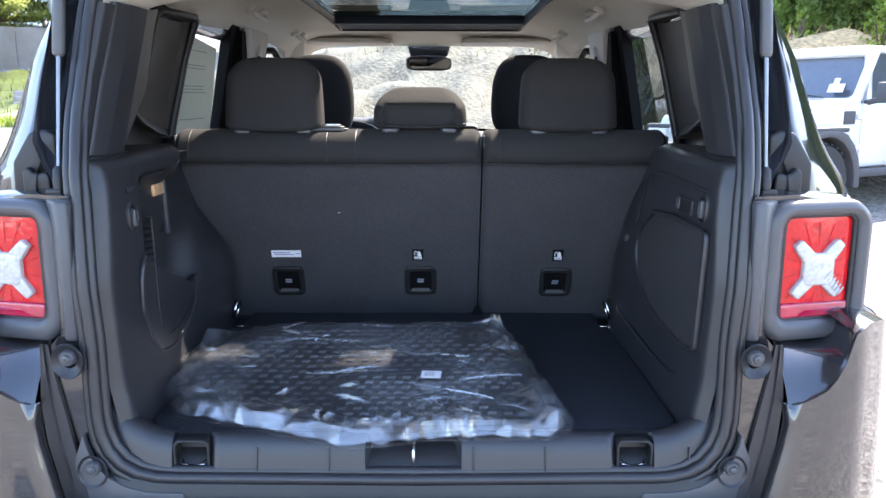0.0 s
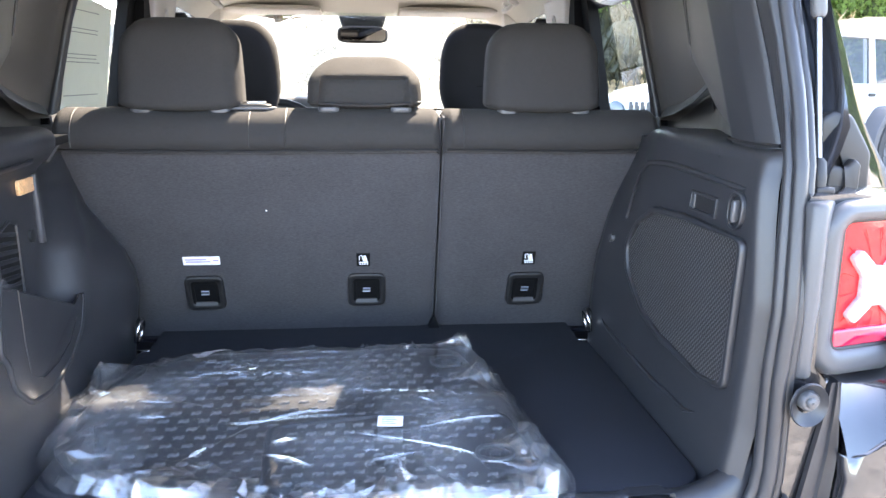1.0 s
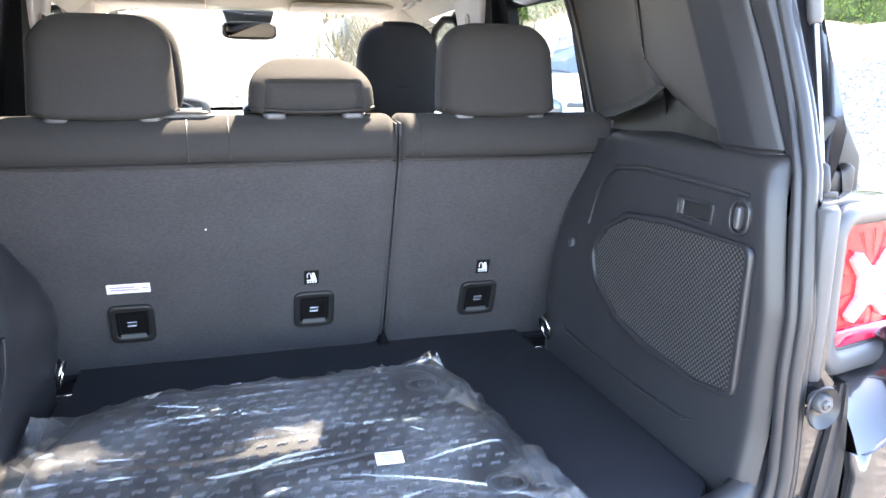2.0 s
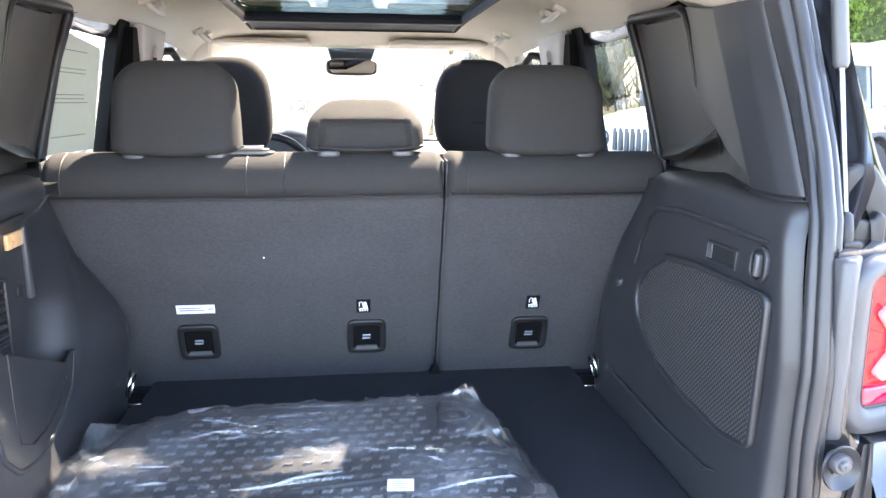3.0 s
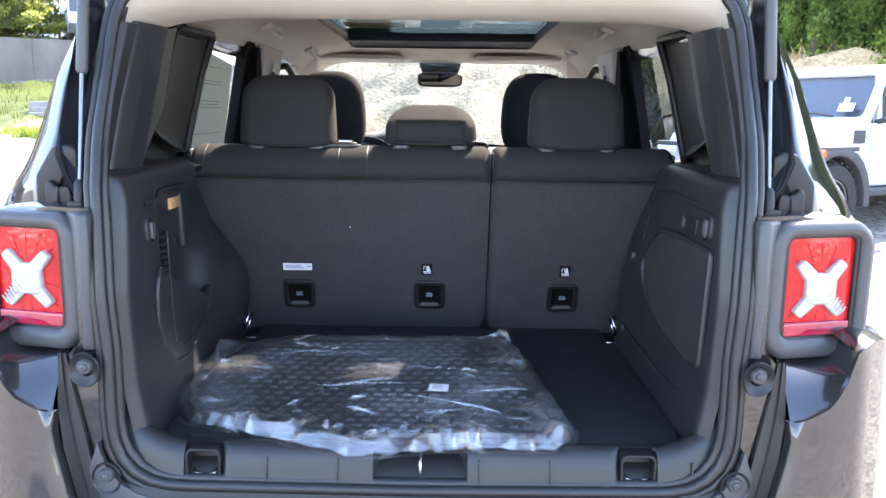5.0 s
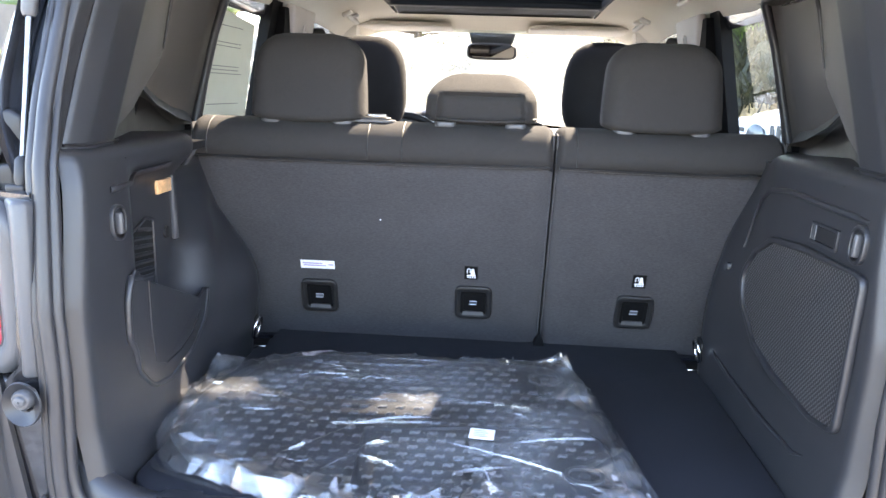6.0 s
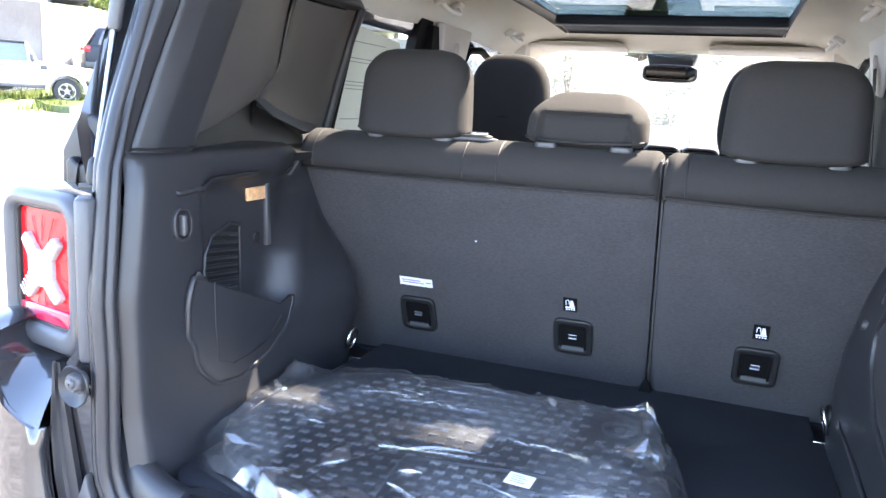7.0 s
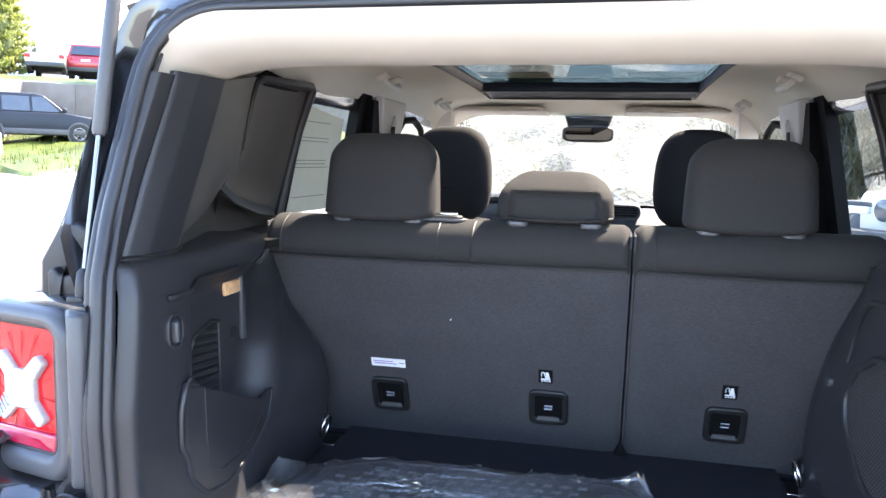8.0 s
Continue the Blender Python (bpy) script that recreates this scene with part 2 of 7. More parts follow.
# weather strip: a double bulb and a lip
def closed_tube(ring, r, n=8):
    pts = [Vector(p) for p in ring]
    rings = []
    for i, p in enumerate(pts):
        way = (pts[(i + 1) % len(pts)] - pts[i - 1]).normalized()
        side = way.cross(Vector((0, 1, 0.2))).normalized()
        top = side.cross(way)
        rings.append([p + (side * math.cos(a) + top * math.sin(a)) * r for a in (2 * math.pi * k / n for k in range(n))])
    rings.append(rings[0])
    return loft(rings, caps=False)


strip = cpart("weather_strip", closed_tube(opening_ring(0.0, -0.006), 0.011), RUBBER, "black rubber seal round the tailgate opening")
cpart("outer_lip", closed_tube(opening_ring(0.017, 0.0), 0.008), RUBBER, "", strip)
low_lip = [p for p in opening_ring(-0.010, 0.006)[61:] + opening_ring(-0.010, 0.006)[:61] if p[2] < 1.50]
cpart("inner_lip", tube(low_lip, 0.010, 10, [lerp(p[2], [1.08, 1.22, 1.44, 1.50], [0.010, 0.0065, 0.0055, 0.001]) for p in low_lip]), RUBBER, "", strip)

# painted flange outside the seal, reaching to the lamps and the gutter
def flange_row(f):
    out = []
    for (x, z), (xo, zo) in zip(opening(0.018), resample(fillet([(0, 0.535), (0.655, 0.535), (0.655, 0.842), (0.630, 0.856), (0.630, 1.115), (0.690, 1.20), (0.655, 1.60), (0, 1.625)], [0, 0.06, 0.01, 0.01, 0.04, 0.05, 0.12, 0], 6), 61)):
        g = f * f if z > 1.1 else f
        xx, zz = x + (xo - x) * f, z + (zo - z) * f
        dip = 0.05 * math.sin(math.pi * min(1, f * 1.1)) * max(0.0, min(1.0, (z - 1.08) / 0.12)) * max(0.0, min(1.0, (1.56 - z) / 0.1))
        out.append((xx, seal_y(z) + 0.004 + dip + (0.0 if z > 1.1 else -0.01 * f), zz))
    return out


for s in (1, -1):
    cpart("body_flange", sided(sheet([flange_row(f / 5) for f in range(6)]), s), PAINT, "black painted body flange beside the seal")

# outer skin of the rear pillar, from the gutter forward
def skin_line(z):
    return lerp(z, [1.085, 1.10, 1.135, 1.17, 1.20, 1.27, 1.32, 1.37, 1.43, 1.52, 1.60, 1.66], [0.905, 0.898, 0.868, 0.842, 0.825, 0.797, 0.776, 0.757, 0.735, 0.705, 0.668, 0.60])


def skin_x(z):
    return sum(skin_line(z + d) for d in (-0.04, -0.02, 0.0, 0.02, 0.04)) / 5


def skin_rows():
    rows = []
    for k in range(40):
        z = 1.085 + (1.655 - 1.085) * k / 39
        xo, ye = skin_x(z), seal_y(z)
        xi = sum(lerp(z + d, [1.085, 1.165, 1.20, 1.25, 1.305, 1.365, 1.43, 1.55, 1.655], [0.735, 0.735, 0.712, 0.706, 0.708, 0.701, 0.688, 0.655, 0.575]) for d in (-0.03, -0.015, 0.0, 0.015, 0.03)) / 5
        yi, yo = ye + 0.060, max(ye + 0.125, 1.66)
        row = [(xi - 0.050, ye + 0.028, z), (xi - 0.036, ye + 0.070, z), (xi - 0.016, ye + 0.072, z), (xi - 0.004, yi + 0.002, z), (xi, yi, z), (xi + 0.004, yi + 0.001, z)]
        for g in (0.15, 0.3, 0.5, 0.7, 0.85, 1.0):
            row.append((xi + (xo - xi) * (g + 0.10 * math.sin(math.pi * g)), yi + (yo - yi) * g, z))
        rows.append(row + [(xo + 0.006, yo + 0.05, z), (xo + 0.009, yo + 0.14, z), (xo + 0.010, 2.1, z), (xo, 2.40, z)])
    return rows


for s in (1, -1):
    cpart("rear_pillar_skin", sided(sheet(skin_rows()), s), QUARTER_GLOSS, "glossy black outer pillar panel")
    # shoulder above the lamp
    cpart("shoulder_panel", sided(sheet([[(0.600, 1.435, 1.085), (0.606, 1.43, 1.112), (0.612, 1.46, 1.120), (0.63, 1.52, 1.118), (0.63, 1.54, 1.06)],
                                         [(0.69, 1.462, 1.085), (0.69, 1.462, 1.112), (0.69, 1.49, 1.120), (0.715, 1.53, 1.118), (0.715, 1.55, 1.06)],
                                         [(0.79, 1.490, 1.07), (0.792, 1.492, 1.098), (0.795, 1.505, 1.108), (0.80, 1.52, 1.108), (0.80, 1.55, 1.05)],
                                         [(0.835, 1.515, 1.05), (0.838, 1.516, 1.075), (0.842, 1.525, 1.086), (0.848, 1.54, 1.085), (0.845, 1.57, 1.04)]]), s), PAINT)
    cap = joined(prism(fillet([(0.655, 1.10), (0.652, 1.216), (0.672, 1.226), (0.700, 1.222), (0.736, 1.166), (0.738, 1.095)], [0, 0.012, 0.012, 0.02, 0.02, 0.01], 4), "y", 1.500, 1.56, 0.006), prism(fillet([(0.660, 1.10), (0.663, 1.150), (0.690, 1.146), (0.702, 1.160), (0.712, 1.150), (0.712, 1.10)], [0, 0.01, 0.01, 0.006, 0.006, 0.006], 3), "y", 1.484, 1.512, 0.005))
    cpart("gutter_cap", sided(cap, s), TRIM_DARK, "black moulded gutter cap beside the strut")

# lower rear corner: bumper and fender tip, wrapped round the corner
CORNER = [(p.x, p.y) for p in resample(fillet([(0.671, 1.400), (0.671, 1.370), (0.745, 1.370), (0.805, 1.395), (0.890, 1.465), (0.932, 1.60), (0.932, 1.80)], [0, 0.008, 0.06, 0.06, 0.08, 0.10, 0], 6), 34)]


def corner_top(x):
    return lerp(x, [0.60, 0.671, 0.70, 0.735, 0.758, 0.776, 0.788, 0.82, 0.87, 0.905], [0.735, 0.743, 0.752, 0.771, 0.796, 0.827, 0.872, 0.888, 0.884, 0.862])


TIP_LOW = [(0.672, 1.372, 0.738), (0.70, 1.370, 0.747), (0.735, 1.372, 0.766), (0.758, 1.379, 0.791), (0.776, 1.389, 0.822), (0.786, 1.402, 0.858), (0.789, 1.425, 0.886)]
TIP_HIGH = [(0.664, 1.445, 0.847), (0.69, 1.462, 0.846), (0.715, 1.480, 0.846), (0.74, 1.492, 0.846), (0.762, 1.502, 0.848), (0.782, 1.508, 0.858), (0.792, 1.512, 0.880)]
for s in (1, -1):
    tip = []
    for k in range(9):
        g = k / 8
        swell = 0.10 * math.sin(math.pi * g)
        tip.append([(a[0] + (b[0] - a[0]) * g, a[1] + (b[1] - a[1]) * (g - swell), a[2] + (b[2] - a[2]) * (g + swell * 0.5)) for a, b in zip(TIP_LOW, TIP_HIGH)])
    cpart("fender_tip", sided(sheet(tip), s), PAINT, "glossy black fender tip under the lamp")
    bump = []
    for k in range(13):
        f = k / 12
        row = []
        for x, y in CORNER:
            z = 0.32 + (corner_top(x) - 0.32) * f
            draw = max(0.0, 1 - (x - 0.67) / 0.12) * lerp(z, [0.42, 0.56, 0.70, 0.74], [-0.060, -0.030, 0.004, 0.0])
            row.append((x + draw, y - 0.030 * (1 - f) ** 1.2 - 0.008 * math.sin(math.pi * f), z))
        bump.append(row)
    for inward, back, up in ((0.003, 0.006, 0.002), (0.016, 0.035, 0.010), (0.040, 0.090, 0.016)):
        bump.append([(x - (inward if x > 0.79 else 0.003), y + (back if x > 0.79 else 0.006), z + (up if x > 0.79 else 0.002)) for x, y, z in bump[12]])
    cpart("bumper_corner", sided(sheet(bump), s), PAINT, "glossy black bumper corner mirroring the gravel")
    cpart("rear_quarter", sided(sheet([[(x - lerp(z, [0.80, 0.95, 1.12], [0, 0.004, 0.035]), y, z) for x, y in ((0.800, 1.540), (0.832, 1.535), (0.858, 1.548), (0.876, 1.58), (0.888, 1.64), (0.894, 1.8))] for z in (0.78, 0.86, 0.94, 1.00, 1.04, 1.075)]), s), PAINT, "glossy black rear quarter corner")
    jamb = sheet([[(lerp(z, [0.45, 0.59, 0.83, 0.90], [0.585, 0.608, 0.652, 0.658]) + g * (lerp(z, [0.42, 0.56, 0.70, 0.83], [0.614, 0.646, 0.676, 0.668]) - lerp(z, [0.45, 0.59, 0.83, 0.90], [0.585, 0.608, 0.652, 0.658])), lerp(z, [0.45, 0.60, 0.80, 0.85], [1.390, 1.396, 1.401, 1.404]) + d, z) for g, d in ((0, 0.01), (0.0, 0.0), (0.45, 0.001), (0.5, -0.004), (0.55, 0.001), (0.9, 0.002), (1.0, 0.0), (1.0, 0.03))] for z in (0.42, 0.50, 0.58, 0.66, 0.74, 0.80, 0.848)])
    cpart("jamb_channel", sided(jamb, s), RUBBER, "black gap seal beside the bumper")
cpart("bumper_step", loft([[(-0.67, 1.40, 0.545), (0.67, 1.40, 0.545)], [(-0.67, 1.38, 0.553), (0.67, 1.38, 0.553)], [(-0.67, 1.33, 0.552), (0.67, 1.33, 0.552)], [(-0.68, 1.29, 0.53), (0.68, 1.29, 0.53)], [(-0.68, 1.28, 0.45), (0.68, 1.28, 0.45)], [(-0.66, 1.32, 0.30), (0.66, 1.32, 0.30)]], closed=False, caps=False), TRIM, "dark plastic bumper step")

# lower corner cap under the seal
for s in (1, -1):
    inner = [(x, z) for x, z in opening(0.027) if x > 0.42 and z < 0.668]
    cap = prism(inner + [(0.604, 0.676), (0.613, 0.652), (0.622, 0.628), (0.620, 0.53), (0.42, 0.53)], "y", 1.396, 1.412, 0.002)
    cpart("corner_cap", sided(cap, s), GREY_PLASTIC, "dark grey corner cap below the seal")

# rubber stops on the flange
for s in (1, -1):
    for x, y, z, r in ((0.616, 1.398, 0.826, 0.0150), (0.590, 1.40, 0.612, 0.0145)):
        stop = joined(tube([(x, y + 0.012, z), (x, y - 0.006, z), (x, y - 0.010, z)], r, 20, [r, r, r * 0.8]), tube([(x, y - 0.008, z), (x, y - 0.014, z), (x, y - 0.015, z)], r * 0.5, 16, [r * 0.55, r * 0.5, r * 0.4]), tube([(x, y - 0.013, z), (x, y - 0.017, z)], r * 0.14, 8))
        cup = ring_sheet([[(x + q * math.cos(a), y + d, z - 0.006 + q * 1.15 * math.sin(a)) for a in (2 * math.pi * k / 24 for k in range(24))] for q, d in ((r * 1.95, -0.005), (r * 1.86, -0.008), (r * 1.5, -0.002), (r * 0.9, 0.003))])
        cpart("stop_cup", sided(cup, s), RUBBER)
        o = cpart("bump_stop", sided(stop, s), GREY_PLASTIC, "round grey rubber bump stop")

# tail lamps
LENS_RED = material("red_lens", (0.50, 0.008, 0.012), 0.08, 0, 0.15, 25, 90, 0.25, coat=0.0, rough_var=0.03, depth=0.004)
LENS_PINK = material("deep_red_lens", (0.34, 0.004, 0.035), 0.10, 0, 0.15, 25, 60, 0.2, coat=1.0, rough_var=0.03, depth=0.004)
LENS_CLEAR = material("clear_lens", (0.38, 0.376, 0.37), 0.12, 0.0, 0.12, 60, 140, 0.25, coat=1.0, rough_var=0.05, depth=0.003)


def tail_lamp(s):
    m = pose(0.738, 1.474, 0.972, 0, 0, 13)
    house = ring_prism(rrect(0.222, 0.262, 0.052, 8), rrect(0.158, 0.192, 0.022, 8, 0.003, 0.006), "y", -0.024, 0.07, 0.016)
    h = cpart("tail_lamp", sided(moved(house, m), s), GREY_PLASTIC, "square tail lamp with dark grey surround")
    # sloping inner bezel
    bez = ring_prism(rrect(0.160, 0.204, 0.02, 6, 0.003, 0.004), rrect(0.142, 0.186, 0.014, 6, 0.003, 0.006), "y", -0.014, 0.02, 0.003)
    cpart("bezel", sided(moved(bez, m), s), TRIM_DARK, "", h)
    plate = bmesh.new()
    n = 12
    grid = [[plate.verts.new((0.003 + 0.150 * (i / n - 0.5), -0.006 - 0.007 * (1 - (2 * i / n - 1) ** 2) * (1 - (2 * j / n - 1) ** 2), 0.005 + 0.194 * (j / n - 0.5))) for i in range(n + 1)] for j in range(n + 1)]
    for j in range(n):
        for i in range(n):
            plate.faces.new((grid[j][i], grid[j][i + 1], grid[j + 1][i + 1], grid[j + 1][i]))
    cpart("lens", sided(moved(plate, m), s), LENS_RED, "deep red ribbed lens", h)
    # ribs fanning out from the middle
    ribs = None
    for k in range(14):
        a = 2 * math.pi * k / 14 + 0.2
        ln = 0.030
        r0 = 0.042
        c, q = math.cos(a), math.sin(a)
        ex, ez = (r0 + ln) * c, (r0 + ln) * q * 1.25
        if abs(ex) > 0.062 or abs(ez) > 0.085:
            f = min(0.062 / max(1e-6, abs(ex)), 0.085 / max(1e-6, abs(ez)))
            ex, ez = ex * f, ez * f
        rib = tube([(0.002 + r0 * c * 0.8, -0.013, 0.005 + r0 * q), (0.002 + ex, -0.010, 0.005 + ez)], 0.0022, 6, [0.0004, 0.0008])
        ribs = rib if ribs is None else joined(ribs, rib)
    cpart("lens_rib", sided(moved(ribs, m), s), LENS_RED, "", h)
    cpart("lower_lens", sided(moved(box(-0.068, 0.074, -0.0145, -0.004, -0.088, -0.060, 0.004), m), s), LENS_PINK, "deeper red lower lens", h)
    # the clear cross: arms, hub, grooves
    arms = []
    for sx, sz in ((1, 1), (-1, 1), (-1, -1), (1, -1)):
        arm = prism(fillet([(0, -0.015), (0.050, -0.0105), (0.062, -0.009), (0.062, 0.009), (0.050, 0.0105), (0, 0.015)], [0, 0.01, 0.006, 0.006, 0.01, 0], 3), "y", -0.021, -0.006, 0.003)
        arm.transform(pose(0, 0, 0, 0, -math.degrees(math.atan2(sz * 1.12, sx)), 0))
        arms.append(arm)
    hub = prism(rrect(0.058, 0.056, 0.010, 4), "y", -0.0225, -0.006, 0.004)
    cross = joined(hub, *arms)
    cross.transform(Matrix.Diagonal((1.12, 1, 1.08, 1)))
    cross.transform(pose(0.001, 0, 0.004))
    cpart("lens_cross", sided(moved(cross, m), s), LENS_CLEAR, "clear X-shaped lens", h)
    ribs = None
    for k in range(6):
        d = 0.018 + 0.006 * k
        r = tube([(0.001 + d - 0.006, -0.0225, 0.012 - d * 1.05 - 0.007), (0.001 + d + 0.006, -0.0225, 0.012 - d * 1.05 + 0.007)], 0.0016, 6)
        ribs = r if ribs is None else joined(ribs, r)
    cpart("lens_flute", sided(moved(ribs, m), s), LENS_CLEAR, "", h)
    # grey mounting cheek between the flange and the lamp
    cpart("lamp_cheek", sided(prism([(0.598, 1.452), (0.604, 1.414), (0.622, 1.410), (0.640, 1.432), (0.672, 1.470), (0.672, 1.50)], "z", 0.850, 1.105, 0.006), s), GREY_PLASTIC, "", h)


for s in (1, -1):
    tail_lamp(s)

# gas struts along the gutter
for s in (1, -1):
    base, way = Vector((0.636, 1.464, 1.128)), Vector((0.006, 0.058, 0.236)).normalized()
    def along(d):
        return base + way * d
    st = cpart("gas_strut", sided(tube([along(0.235), along(0.242), along(0.62), along(0.63)], 0.011, 14, [0.008, 0.0112, 0.0112, 0.009]), s), GREY_PLASTIC, "grey gas strut")
    cpart("rod", sided(tube([along(0.0), along(0.25)], 0.0042, 10), s), STEEL, "bright steel rod", st)
    cpart("ball_socket", sided(joined(tube([along(-0.012), along(0.0), along(0.028), along(0.034)], 0.010, 12, [0.007, 0.0105, 0.0105, 0.006]), box(0.627, 0.655, 1.452, 1.480, 1.112, 1.122, 0.003)), s), TRIM_DARK, "", st)

# ---- interior side trim ----
def ease(v):
    q = max(0.0, min(1.0, v))
    return q * q * (3 - 2 * q)


def wall_x(y, z, s):
    """Half width of the cargo side trim at a depth and height. s: +1 right, -1 left."""
    x = lerp(z, [0.58, 0.66, 0.76, 0.90, 1.06, 1.12, 1.17], [0.512, 0.518, 0.536, 0.545, 0.549, 0.553, 0.566])
    x += lerp(y, [1.43, 1.44, 1.45, 1.50, 1.56], [0.028, 0.010, 0.004, 0.001, 0.0])
    # the wheel housing swells towards the seat, and the shoulder above it draws back
    if s > 0:
        edge = lerp(z, [0.58, 0.66, 0.72, 0.80, 0.87, 0.96, 1.04, 1.10, 1.17], [0.512, 0.514, 0.514, 0.517, 0.525, 0.545, 0.572, 0.592, 0.604])
        front = ease((y - 1.88) / 0.24)
    else:
        edge = lerp(z, [0.58, 0.66, 0.72, 0.80, 0.85, 0.90, 0.95, 1.00, 1.05, 1.11, 1.17], [0.522, 0.522, 0.514, 0.503, 0.508, 0.529, 0.565, 0.601, 0.616, 0.630, 0.642])
        front = ease((y - 1.86) / 0.26)
    x += (edge - x) * front
    if s < 0:
        x += 0.056 * ease((y - 1.60) / 0.085) * (1 - ease((y - lerp(z, [0.84, 0.95, 1.05], [1.83, 1.865, 1.97])) / lerp(z, [0.95, 1.05], [0.095, 0.14]))) * ease((z - 0.79) / 0.09) * (1 - ease((z - 1.080) / 0.070))
    return x


def trim_rows(s):
    rows = []
    zs = [0.585, 0.61, 0.64, 0.66, 0.68] + [0.70 + 0.0125 * k for k in range(36)] + [1.15]
    ys = [1.43, 1.44, 1.45, 1.465, 1.485, 1.51, 1.54] + [1.56 + 0.0175 * k for k in range(33)]
    for z in zs:
        r = []
        for y in ys:
            dy = max(0.0, seal_y(z) - 1.41) * max(0.0, 1 - (y - 1.43) / 0.2)
            r.append((wall_x(y, z, s), y + dy, z))
        x, y, _ = r[-1]
        r += [(x + 0.012, y + 0.022, z), (x + 0.05, y + 0.05, z), (x + 0.11, y + 0.08, z)]
        rows.append(r)
    top = rows[-1]
    for dz, out in ((0.011, 0.004), (0.018, 0.014), (0.022, 0.03), (0.021, 0.07), (0.018, 0.16)):
        rows.append([(min(x + out, lerp(y, [1.43, 1.55, 1.62, 1.70], [0.586, 0.598, 0.625, 0.75])), y + (0.0 if y < 2.0 else -out * 0.3), 1.15 + dz - (0.06 * max(0, (y - 1.99)) / 0.2)) for x, y, _ in top])
    return rows


side_trim = {}
for s in (1, -1):
    side_trim[s] = cpart("side_trim", sided(sheet(trim_rows(s), -0.004), s), TRIM, "black moulded cargo side panel" + (" with speaker grille" if s > 0 else " with storage pocket"))

# sill trim across the opening, with recesses for the hooks and the latch
def sill_rows():
    rows = []
    for f, (y, z) in enumerate(((1.405, 0.584), (1.409, 0.600), (1.414, 0.625), (1.420, 0.645), (1.428, 0.657), (1.440, 0.663), (1.456, 0.662), (1.462, 0.655))):
        r = []
        for k in range(121):
            x = -0.60 + 1.2 * k / 120
            yy, zz = y, z
            d = 0.0
            for cx, hw in ((-0.414, 0.033), (0.414, 0.033), (0.0, 0.082)):
                e = (hw - abs(x - cx)) / 0.006
                if e > -0.5 and 0.592 < z < 0.66:
                    d = max(d, min(1, e + 0.5))
            rise = max(0.0, (abs(x) - 0.44) / 0.13)
            zz += 0.055 * min(1.2, rise) ** 2
            r.append((x, yy + 0.042 * d + 0.02 * min(1, rise) ** 2, zz))
        rows.append(r)
    return rows


sill = cpart("sill_trim", sheet(sill_rows()), TRIM, "black plastic load sill trim")
for k in range(26):
    x = -0.56 + 1.12 * k / 25
    if min(abs(x - c) for c in (-0.414, 0.414, 0.0)) > 0.1 and k % 3 == 0:
        cpart("sill_rib", moved(box(-0.0015, 0.0015, -0.003, 0.006, -0.022, 0.022, 0.001), pose(x, 1.413, 0.622, -10)), TRIM, "", sill)
for s in (1, -1):
    cpart("lashing_hook", sided(tube([(0.39, 1.445, 0.612), (0.395, 1.424, 0.606), (0.414, 1.420, 0.603), (0.433, 1.424, 0.606), (0.438, 1.445, 0.612)], 0.0045, 10), s), CHROME, "bright steel lashing hook", sill)
    cpart("hook_plate", sided(box(0.383, 0.445, 1.449, 1.462, 0.600, 0.648, 0.003), s), TRIM_DARK, "", sill)
    cpart("hook_recess", sided(ring_prism(rrect(0.068, 0.066, 0.014, 4, 0.414, 0.625), rrect(0.058, 0.056, 0.012, 4, 0.414, 0.625), "y", 1.415, 1.452, 0.002), s), TRIM_DARK, "black recess round the hook", sill)
    cpart("hook_pivot", sided(joined(tube([(0.414, 1.451, 0.606), (0.414, 1.438, 0.606)], 0.009, 14), tube([(0.437, 1.451, 0.609), (0.437, 1.436, 0.609)], 0.005, 10)), s), STEEL, "", sill)
cpart("latch_striker", joined(tube([(0.0, 1.45, 0.604), (0.0, 1.425, 0.606), (0.0, 1.421, 0.618), (0.0, 1.423, 0.634), (0.0, 1.45, 0.640)], 0.0035, 10)), CHROME, "steel latch striker", sill)

# floor rings at the foot of the seat back
for s in (1, -1):
    c = Vector((0.514, 2.112, 0.722))
    ring = tube([c + Vector((-0.010 - 0.006 * math.sin(a), 0.004 * math.cos(a) - 0.012, -0.004)) + Vector((0, 0.019 * math.cos(a), 0.025 * math.sin(a))) for a in (2 * math.pi * k / 20 for k in range(21))], 0.0042, 8)
    r = cpart("tie_down_ring", sided(ring, s), CHROME, "bright steel tie-down ring")
    cpart("socket", sided(joined(tube([c + Vector((0.02, 0.004, 0)), c + Vector((-0.004, 0.004, 0)), c + Vector((-0.007, 0.004, 0))], 0.02, 16, [0.022, 0.022, 0.018]), tube([c + Vector((-0.006, 0.004, 0)), c + Vector((-0.013, 0.004, 0))], 0.006, 10)), s), TRIM_DARK, "", r)

